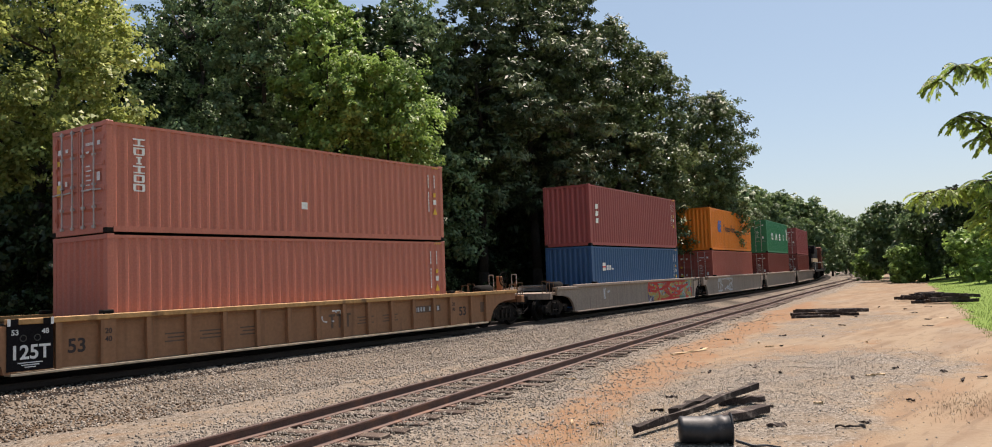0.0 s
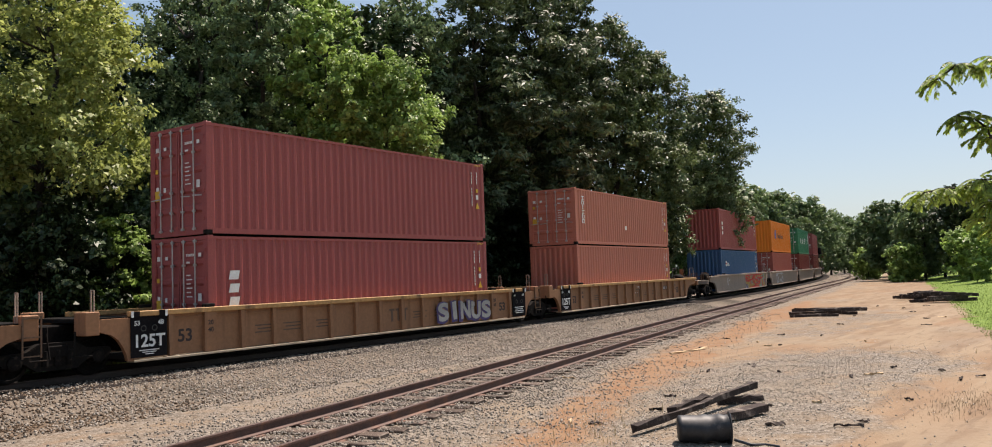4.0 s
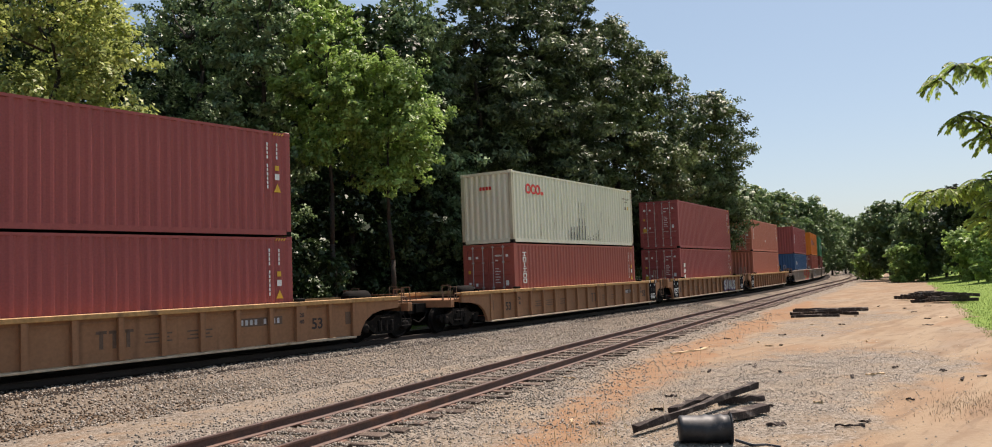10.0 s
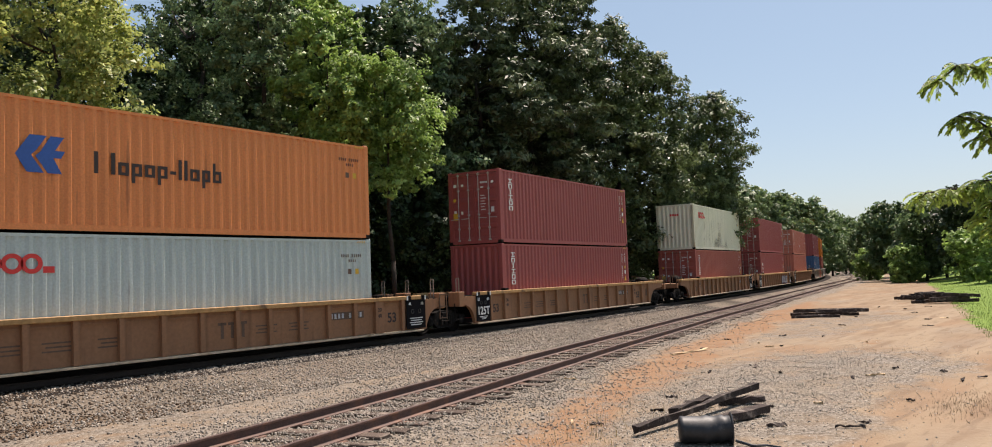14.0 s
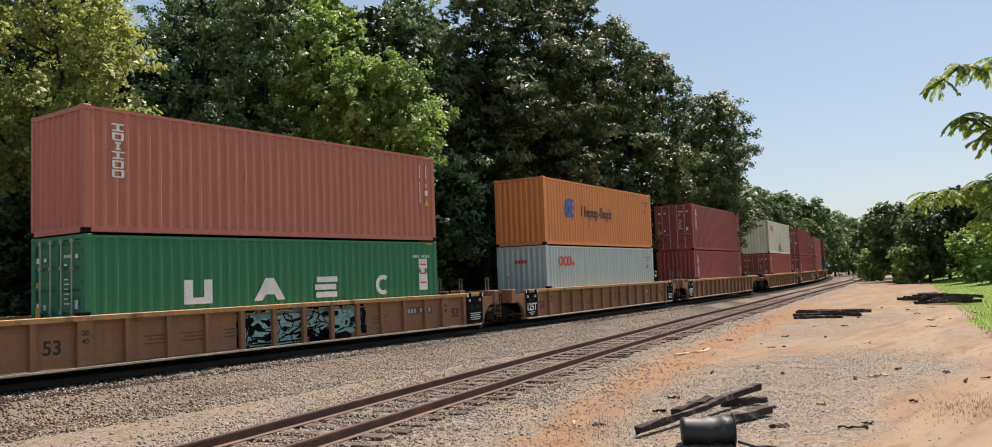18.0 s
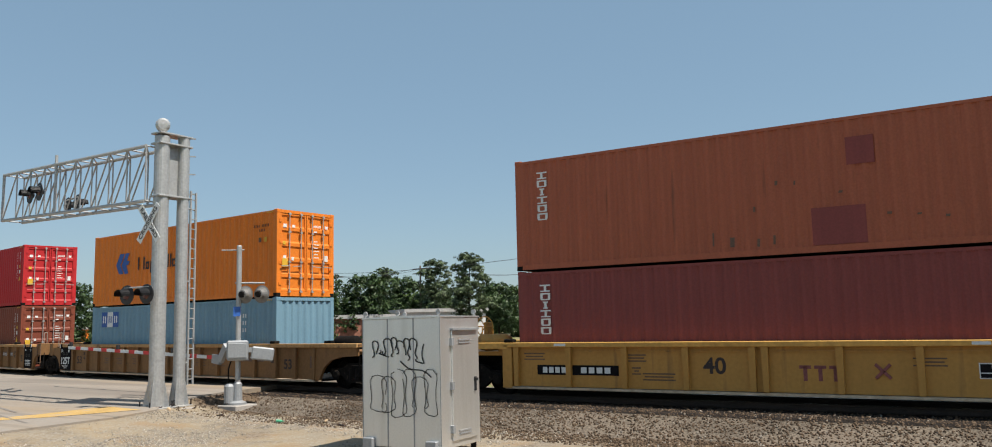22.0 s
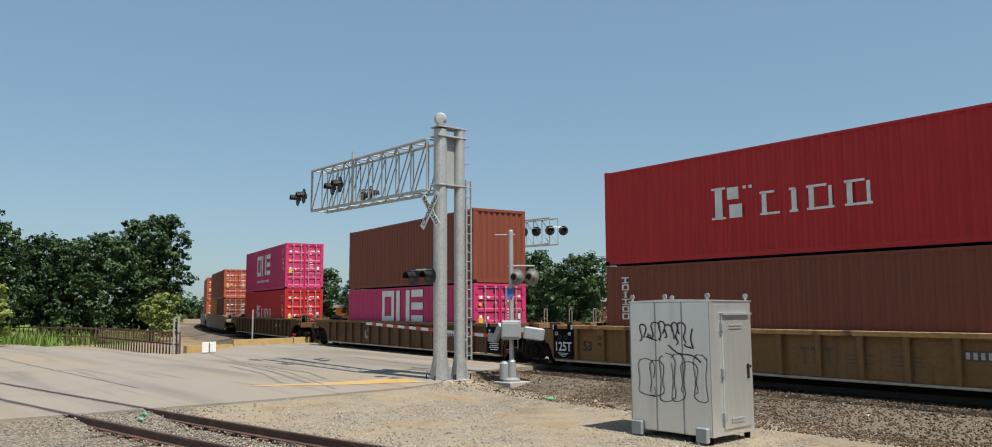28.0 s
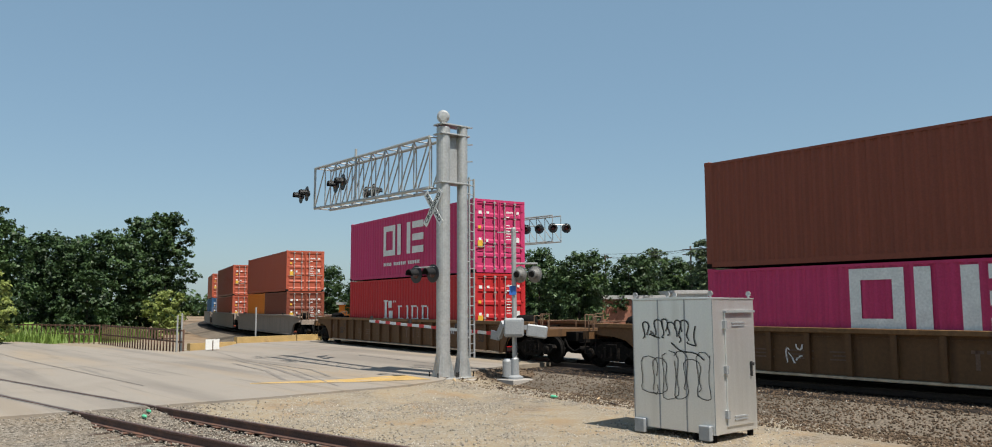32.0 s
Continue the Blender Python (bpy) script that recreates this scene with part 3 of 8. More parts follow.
    brown = mixed(ramp(pebble.outputs[1], 0.0, 1.0, 0, 1), (0.030, 0.020, 0.013), (0.165, 0.112, 0.072))
    grass = mixed(ramp(noisy(5.0), 0.3, 0.7, 0, 1), (0.085, 0.150, 0.024), (0.17, 0.235, 0.050))
    out = mixed(ramp(math2("ADD", sep.outputs[2], broken), 0.35, 0.65, 0, 1), dirt, clay)
    out = mixed(ramp(math2("ADD", sep.outputs[0], broken), 0.3, 0.75, 0, 0.92), out, stones)
    out = mixed(ramp(math2("ADD", at.outputs["Alpha"], broken), 0.35, 0.75, 0, 0.9), out, brown)
    out = mixed(ramp(math2("ADD", sep.outputs[1], broken), 0.4, 0.6, 0, 1), out, grass)
    l.new(out, p.inputs["Base Color"])
    bp = nd.new("ShaderNodeBump")
    bp.inputs["Strength"].default_value, bp.inputs["Distance"].default_value = 0.6, 0.03
    h = math2("ADD", math2("MULTIPLY", math2("MULTIPLY", vor.outputs["Distance"], -1.1), ramp(math2("ADD", sep.outputs[0], at.outputs["Alpha"]), 0.1, 0.6, 0.05, 1.0)), math2("MULTIPLY", noisy(9.0), 0.6))
    l.new(h, bp.inputs["Height"])
    l.new(bp.outputs[0], p.inputs["Normal"])
    me.materials.append(m)
    ob = new("ground", me)
    tagged(ob, "tan dirt and gravel ground with red clay and grass", "ground", kind="structure")


build_ground()


def swept(name, profile, stations, material, closed=False, label="", category="", smooth=False, parent=None):
    """A profile of (off, z) carried along stations, each a function of (off, z)."""
    rows = [[at(o, z) for o, z in profile] for at in stations]
    verts = [v for r in rows for v in r]
    k = len(profile)
    faces = []
    for j in range(len(rows) - 1):
        for i in range(k if closed else k - 1):
            i2 = (i + 1) % k
            faces.append((j * k + i, (j + 1) * k + i, (j + 1) * k + i2, j * k + i2))
    if closed:
        faces += [tuple(range(k)), tuple((len(rows) - 1) * k + i for i in range(k))[::-1]]
    me = bpy.data.meshes.new(name)
    me.from_pydata(verts, [], faces)
    me.materials.append(material)
    ob = part(name, me, material, parent, label, smooth)
    return tagged(ob, label, category, kind="" if parent else "structure")


def ballast_cover():
    m = surface("ballast_bed", (0.138, 0.113, 0.088), 0.95, 0, 24, 0.7, stain=(0.125, 0.098, 0.076), stain_at=0.5, stain_size=0.25, bump=0.9, bump_size=26, spec=0.15, soft=0.2)
    return m


BED = ballast_cover()
main_stations = [(lambda o, z, s=s: line_at(s, o, z)) for s in list(np.arange(-240, -60, 6.0)) + list(np.arange(-60, 70, 1.5)) + list(np.arange(70, 330, 6.0))]
swept("ballast_bed", [(-4.6, -0.62), (-3.4, -0.40), (-2.1, -0.17), (-0.8, -0.16), (0.8, -0.16), (2.1, -0.17), (3.4, -0.40), (4.6, -0.62)], main_stations, BED, label="raised bed of grey and brown crushed stone", category="ballast", smooth=True)
# near-black strip: oily stone, plus the train's shade put into the colour
SHADEBED = surface("oily_shade_black_stone", (0.020, 0.016, 0.014), 0.95, 0, 26, 0.6, stain=(0.045, 0.034, 0.027), stain_at=0.58, stain_size=3, bump=0.9, bump_size=26, spec=0.1)
swept("shaded_ballast", [(-2.25, -0.190), (-2.05, -0.160), (-0.9, -0.150), (0.9, -0.150), (2.05, -0.160), (2.25, -0.190)], main_stations, SHADEBED, label="oily crushed stone between the main line rails, coloured black for the train's shade", category="ballast", smooth=True)
RAILSHAPE = [(-0.07, -0.17), (0.07, -0.17), (0.07, -0.155), (0.012, -0.13), (0.012, -0.045), (0.036, -0.032), (0.036, -0.003), (0.026, 0.0), (-0.026, 0.0), (-0.036, -0.003), (-0.036, -0.032), (-0.012, -0.045), (-0.012, -0.13), (-0.07, -0.155)]


def track(name, stations, label, side):
    t = thing(name, Matrix(), label, "railway track", kind="structure")
    for off in (-0.753, 0.753):
        swept("rail", [(o + off, z) for o, z in RAILSHAPE], stations, RAIL if side else SHADERAIL, True, parent=t)
        swept("rail_head", [(off - 0.03, 0.0015), (off + 0.03, 0.0015)], stations, RAILTOP if side else SHINY, parent=t, label="worn running surface")
    return t


main_track = track("main_track", main_stations, "main line railway track with polished rails", False)
side_stations = [(lambda o, z, x=x: side_at(x, o, z)) for x in list(np.arange(-70, -30, 5.0)) + list(np.arange(-30, 60, 1.0)) + list(np.arange(60, 200, 5.0))]
siding_track = track("siding_track", side_stations, "rusty siding track with weathered timber sleepers", True)

# ---- the train ----
SPEED, GAIN = 5.689, 0.00941


def run(t):
    """How far the train has gone at t seconds."""
    return SPEED * t + GAIN * 0.5 * (t - 16) ** 2


def place(s, z=0.0):
    """The pose of a unit whose middle is at arc length s."""
    a, b = line_at(s - 6.096), line_at(s + 6.096)
    mid, d = (a + b) / 2, b - a
    return Matrix.LocRotScale(mid + Vector((0, 0, z)), Euler((0, -math.atan2(d.z, math.hypot(d.x, d.y)), math.atan2(d.y, d.x))), None)


RIDERS, WHEELS = [], []     # (thing, its middle at t = 0, height, from, to); wheelsets
CACHE = {}


def shared(key, material, build):
    """A mesh built once for each material."""
    k = (key, material.name)
    if k not in CACHE:
        base = CACHE.get(key)
        if base is None:
            bm = build()
            bmesh.ops.recalc_face_normals(bm, faces=bm.faces)
            base = CACHE[key] = mesh_of(bm, key, material)
        me = base.copy()
        me.materials[0] = material
        CACHE[k] = me
    return CACHE[k]


def ribbed(x0, x1, z0, z1, y, out, period=0.278, depth=0.036):
    """A sheet of upright corrugations in the plane y, outer face towards out."""
    n = max(2, round((x1 - x0) / period))
    p = (x1 - x0) / n
    bm = bmesh.new()
    cols = []
    for i in range(n):
        for f, d in ((0.0, 0.0), (0.26, 0.0), (0.50, depth), (0.76, depth)):
            cols.append((x0 + (i + f) * p, y - out * d))
    cols.append((x1, y))
    lo = [bm.verts.new((x, yy, z0)) for x, yy in cols]
    hi = [bm.verts.new((x, yy, z1)) for x, yy in cols]
    for i in range(len(cols) - 1):
        bm.faces.new((lo[i], lo[i + 1], hi[i + 1], hi[i]) if out < 0 else (lo[i + 1], lo[i], hi[i], hi[i + 1]))
    return bm


W2, POST = 1.219, 0.16


def end_ribbed(h):
    def make():
        bm = ribbed(-W2 + POST, W2 - POST, 0.16, h - 0.11, 0, -1, 0.25, 0.045)
        bm.transform(Matrix.Rotation(radians(90), 4, "Z"))
        return bm
    return make


def door_leaf(h):
    """A door leaf facing +x, its inner edge at y = 0: pressed panels between flat bands."""
    def make():
        bm = bmesh.new()
        w = W2 - POST + 0.03
        z0, z1 = 0.17, h - 0.13
        n = 5
        zs, dep = [z0], [0.0]
        step = (z1 - z0) / n
        for i in range(n):
            for f, d in ((0.10, 0.0), (0.22, -0.035), (0.78, -0.035), (0.90, 0.0)):
                zs.append(z0 + (i + f) * step)
                dep.append(d)
        zs.append(z1)
        dep.append(0.0)
        ring = [[bm.verts.new((d, y, z)) for z, d in zip(zs, dep)] for y in (0.01, w)]
        for i in range(len(zs) - 1):
            bm.faces.new((ring[0][i], ring[1][i], ring[1][i + 1], ring[0][i + 1]))
        for y0, y1 in ((0.012, 0.07), (w - 0.07, w - 0.01)):
            box(bm, -0.04, 0.012, y0, y1, z0, z1)
        for k in range(4):
            z = z0 + 0.25 + k * (z1 - z0 - 0.5) / 3
            box(bm, -0.02, 0.035, w - 0.05, w + 0.05, z - 0.05, z + 0.05)
        return bm
    return make


def lock_rod(h):
    def make():
        bm = barm((0, 0, 0.12), (0, 0, h - 0.08), 0.019, n=6)
        for z in (0.16, 0.62, 1.15, h - 0.75, h - 0.14):
            box(bm, -0.03, 0.028, -0.045, 0.045, z - 0.03, z + 0.03)
        bar(bm, (0.03, 0, 1.02), (0.03, 0.36, 1.0), 0.028)
        return bm
    return make


MARKS = {}


def marks(kind, long_h):
    """Where the painted signs of a container sit: rows of (material, x0, x1, z0, z1, slant) on the side towards the camera."""
    r = []
    L2 = 6.096
    h = long_h
    if kind in ("column", "column_low", "patches"):        # a name read downwards near the rear end
        for i in range(6):
            z = h - 0.36 - i * 0.215
            w = (0.155, 0.145, 0.075, 0.155, 0.14, 0.15)[i]
            x = -L2 + 0.80
            r.append((WHITE, x - w, x + w, z - 0.035, z, 0))
            r.append((WHITE, x - (0.035 if i in (0, 3, 2) else w), x + (0.035 if i in (0, 3, 2) else -w + 0.07), z - 0.15, z - 0.035, 0))
            if i in (1, 4, 5):
                r.append((WHITE, x + w - 0.07, x + w, z - 0.15, z - 0.035, 0))
            r.append((WHITE, x - w * 0.9, x + w * 0.9, z - 0.18, z - 0.15, 0))
    if kind == "tex":
        for i in range(3):
            r.append((WHITE, -L2 + 0.62, -L2 + 0.92, 1.75 - i * 0.34, 1.98 - i * 0.34, 0.05))
    if kind == "big_three":                     # a square ring, two uprights, three bars
        z0, s = 1.04, 1.40
        a = -2.10
        r += [(WHITE, a, a + 0.27, z0, z0 + s, 0), (WHITE, a + 0.99, a + 1.26, z0, z0 + s, 0), (WHITE, a + 0.27, a + 0.99, z0, z0 + 0.26, 0), (WHITE, a + 0.27, a + 0.99, z0 + s - 0.26, z0 + s, 0)]
        r += [(WHITE, -0.62, -0.26, z0, z0 + s, 0), (WHITE, 0.34, 0.70, z0, z0 + s, 0)]
        r += [(WHITE, 0.88, 1.95, z0 + q, z0 + q + 0.30, 0) for q in (0.0, 0.55, s - 0.30)]
        x = -2.06
        for w in (0.17, 0.15, 0.16, 0.17, 0.17, -0.17, 0.17, 0.16, 0.15, 0.22, 0.17, 0.15, 0.15, -0.17, 0.15, 0.17, 0.15, 0.15, 0.15, 0.15, 0.15):
            if w > 0:
                r.append((WHITE, x, x + w * 0.74, 0.57, 0.72, 0))
            x += abs(w) * 1.09
    if kind.startswith("rings"):                # three red rings and a block
        for x in (-4.76, -4.34, -3.95):
            r.append((REDMARK, x, x, 2.22, 0.215, "ring"))
        r.append((REDMARK, -3.72, -3.48, 2.02, 2.16, 0))
    if kind == "rings_scraped":                 # black scrapes low on the side
        for x, z, w in ((-1.25, 0.62, 0.025), (-0.98, 0.75, 0.085), (-0.70, 0.78, 0.075), (-0.41, 0.80, 0.085), (-0.15, 1.20, 0.075), (0.14, 1.22, 0.065), (0.42, 1.21, 0.065), (0.70, 0.43, 0.05), (0.97, 0.37, 0.05), (1.27, 0.44, 0.06), (1.56, 0.59, 0.06), (1.85, 0.72, 0.06), (2.08, 0.30, 0.06)):
            r.append((SCRAPE, x - w / 2, x + w / 2, 0.20, z * 0.72, 0.012))
            r.append((SCRAPE, x - w / 3, x + w / 3, z * 0.72 + 0.03, z, 0.008))
            if z > 1.0:
                r.append((SCRAPE, x - 0.012, x + 0.008, z + 0.05, z + 0.7, 0))
        r += [(FADEDMARK, x, x + 0.018, z, z + 0.5, 0) for x, z in ((3.1, 0.9), (2.2, 1.1), (3.5, 0.5), (-2.6, 0.6), (-3.8, 0.3))]
    if kind == "chevron":                       # two pairs of blue slanted blocks and a dark row of blocks
        r += [(BLUEMARK, -4.28, -3.30, 1.25, 2.06, shape) for shape in (((0, 0.46), (0.30, 1), (0.66, 1), (0.44, 0.60), (0.33, 0.46), (0.60, 0), (0.24, 0)), ((0.52, 0.56), (0.74, 1), (1.04, 1), (0.84, 0.62), (1.06, 0.62), (0.97, 0.42), (0.80, 0.42), (0.99, 0), (0.68, 0), (0.42, 0.44)))]
        x = -2.60
        for w, z1, z0 in ((0.10, 1.84, 1.34), (-0.16, 0, 0), (0.10, 1.84, 1.34), (0.26, 1.64, 1.34), (0.26, 1.64, 1.18), (0.26, 1.64, 1.34), (0.26, 1.64, 1.18), (0.16, 1.54, 1.46), (0.09, 1.84, 1.34), (0.09, 1.84, 1.34), (0.27, 1.64, 1.34), (0.24, 1.64, 1.18), (0.26, 1.84, 1.34)):
            if w > 0:
                if w > 0.2:
                    r += [(DARKMARK, x, x + 0.085, z0, z1, 0), (DARKMARK, x + 0.085, x + w - 0.085, 1.56, 1.64, 0), (DARKMARK, x + 0.085, x + w - 0.085, 1.34, 1.41, 0), (DARKMARK, x + w - 0.085, x + w, 1.34, 1.64, 0)]
                else:
                    r.append((DARKMARK, x, x + w, z0, z1, 0))
            x += abs(w) + 0.07
    if kind == "four_wide":                     # four wide white blocks low on the side
        x, w = -3.63, 0.80
        r += [(WHITE, x, x + 0.24, 1.20, 1.80, 0), (WHITE, x + w - 0.24, x + w, 1.20, 1.80, 0), (WHITE, x + 0.24, x + w - 0.24, 1.20, 1.36, 0)]
        r.append((WHITE, -1.55, -0.50, 1.20, 1.80, ((0, 0), (0.26, 0), (0.36, 0.26), (0.64, 0.26), (0.74, 0), (1, 0), (0.63, 1), (0.37, 1))))
        r += [(WHITE, 0.62, 1.44, 1.20, 1.36, 0), (WHITE, 0.58, 1.40, 1.42, 1.58, 0), (WHITE, 0.66, 1.46, 1.64, 1.80, 0)]
        r.append((WHITE, 3.40, 3.40, 1.50, 0.31, "hook"))
        r.append((WHITE, 5.14, 5.56, 1.28, 2.31, 0))
        r += [(REDMARK, 5.20, 5.50, z, z + 0.05, "front") for z in (2.1, 1.8, 1.5)]
    if kind == "serif_row":                     # a tall mark and a row of lower white blocks
        r += [(WHITE, -1.92, -1.68, 1.10, 1.86, 0), (WHITE, -2.03, -1.57, 1.05, 1.11, 0), (WHITE, -2.03, -1.57, 1.85, 1.91, 0), (WHITE, -1.52, -1.16, 1.56, 1.88, 0), (WHITE, -1.46, -1.06, 1.06, 1.42, 0), (WHITE, -1.02, -0.92, 1.80, 1.88, 0), (WHITE, -0.84, -0.74, 1.80, 1.88, 0)]
        for x, w in ((-0.52, 0.58), (0.33, 0.24), (0.80, 0.72), (1.78, 0.68)):
            r += [(WHITE, x + 0.06, x + 0.20, 1.11, 1.62, 0), (WHITE, x, x + w, 1.05, 1.11, 0), (WHITE, x, x + w * 0.75, 1.60, 1.66, 0)]
            if w > 0.6:
                r.append((WHITE, x + w - 0.14, x + w - 0.05, 1.11, 1.60, 0))
    if kind == "blue_panel":                    # three squares, blue, white, blue, with blocks in them
        for i, x in enumerate((-5.30, -4.85, -4.41)):
            r.append((BLUEMARK if i != 1 else WHITE, x, x + 0.44, 1.76, 2.36, 0))
            for k, w in ((0.10, 0.08), (0.26, 0.08)):
                r.append((WHITE if i != 1 else BLUEMARK, x + k, x + k + w, 1.92, 2.20, "front"))
        r += [(WHITE, 4.0 + dx, 4.06 + dx, 1.95 - dz, 2.08 - dz, 0) for dx in (0, 0.14, 0.28, 0.42) for dz in (0, 0.24, 0.48)]
    if kind == "flag":
        r += [(WHITE, -4.9, -4.55, 1.72, 2.1, 0), (REDMARK, -4.9, -4.55, 1.86, 1.94, "front"), (WHITE, -4.42, -4.28, 1.74, 1.98, 0), (WHITE, -4.22, -4.08, 1.74, 1.98, 0), (WHITE, -4.0, -3.9, 1.74, 1.98, 0), (WHITE, -3.82, -3.60, 1.76, 1.82, 0)]
    if kind == "patches":                       # two darker repaired squares, a few scars
        r += [(DEEPMAROON, 2.05, 2.60, 1.83, 2.42, 0), (DEEPMAROON, 1.28, 2.36, 0.17, 0.97, 0), (YELLOWMARK, 4.92, 5.12, 1.78, 1.98, "tri")]
        r += [(FADEDMARK, x, x + w, z, z + hh, 0.01) for x, z, w, hh in ((0.55, 1.55, 0.06, 0.10), (0.95, 1.52, 0.04, 0.09), (1.85, 1.25, 0.08, 0.05), (0.05, 1.0, 0.05, 0.12), (2.75, 0.72, 0.09, 0.05), (3.3, 0.66, 0.08, 0.04), (3.8, 0.58, 0.08, 0.05), (-0.5, 0.25, 0.10, 0.22), (0.1, 0.22, 0.06, 0.18), (0.45, 0.25, 0.05, 0.2), (-0.9, 0.3, 0.04, 0.3))]
    # numbers at the front end: dashes in two columns, a warning triangle, a yellow label, hazard stripes
    if kind in ("rings", "rings_scraped", "chevron", "four_wide"):
        dark = WHITE if kind == "four_wide" else DARKMARK if kind == "chevron" else FADEDMARK
        r += [(dark, 4.86 + k * 0.085, 4.90 + k * 0.085, h - 0.55, h - 0.46, 0) for k in range(10) if k != 4]
        r += [(dark, 5.15 + k * 0.085, 5.19 + k * 0.085, h - 0.70, h - 0.62, 0) for k in range(4)]
        r += [(FADEDMARK, 5.12, 5.26, h - 1.06, h - 0.90, 0), (YELLOWMARK, 5.42, 5.56, h - 1.06, h - 0.90, 0)]
    elif kind != "blue_panel":
        r += [(WHITE, 5.29, 5.335, h - 0.43 - k * 0.118, h - 0.34 - k * 0.118, 0) for k in range(12) if k not in (4, 11)]
        r += [(WHITE, 5.61, 5.655, h - 0.43 - k * 0.118, h - 0.34 - k * 0.118, 0) for k in range(4)]
        r += [(YELLOWMARK, 5.57, 5.70, h - 1.10, h - 0.96, 0), (WHITE, 5.56, 5.71, h - 1.36, h - 1.19, 0), (YELLOWMARK, 5.52, 5.76, h - 1.70, h - 1.46, "tri")]
    r += [(YELLOWMARK, 5.52 + k * 0.09, 5.565 + k * 0.09, h - 0.115, h - 0.055, 0.04) for k in range(4)]
    return r


def marks_mesh(rows):
    """Signs as thin painted sheets just proud of the corrugations."""
    bm = bmesh.new()
    y = -W2 - 0.004
    for m, x0, x1, z0, z1, slant in rows:
        if slant in ("ring", "hook"):
            cx, cz, rad = x0, z0, z1
            span = math.tau if slant == "ring" else math.tau * 0.7
            k = 18
            rim = [[bm.verts.new((cx + math.cos(g) * rr * 1.05, y, cz + math.sin(g) * rr)) for rr in (rad, rad * 0.56)] for g in (span * i / k + (0.0 if slant == "ring" else 0.9) for i in range(k + 1))]
            for p, q in zip(rim, rim[1:]):
                bm.faces.new((p[0], q[0], q[1], p[1]))
            continue
        yy = y - (0.003 if slant == "front" else 0.0)
        if isinstance(slant, tuple):
            q = [(x0 + (x1 - x0) * u, z0 + (z1 - z0) * v) for u, v in slant]
        elif slant == "tri":
            q = [(x0, z0), (x1, z0), ((x0 + x1) / 2, z1)]
        else:
            sl = slant if isinstance(slant, (int, float)) else 0.0
            q = [(x0, z0), (x1, z0), (x1 + sl, z1), (x0 + sl, z1)]
        bm.faces.new([bm.verts.new((px, yy, pz)) for px, pz in q])
    bmesh.ops.recalc_face_normals(bm, faces=bm.faces)
    for f in bm.faces:
        if f.normal.y > 0:
            f.normal_flip()
    return bm


def big_mark(row):
    m, x0, x1, z0, z1, slant = row
    return slant in ("ring", "hook") or abs((x1 - x0) * (z1 - z0)) > 0.03


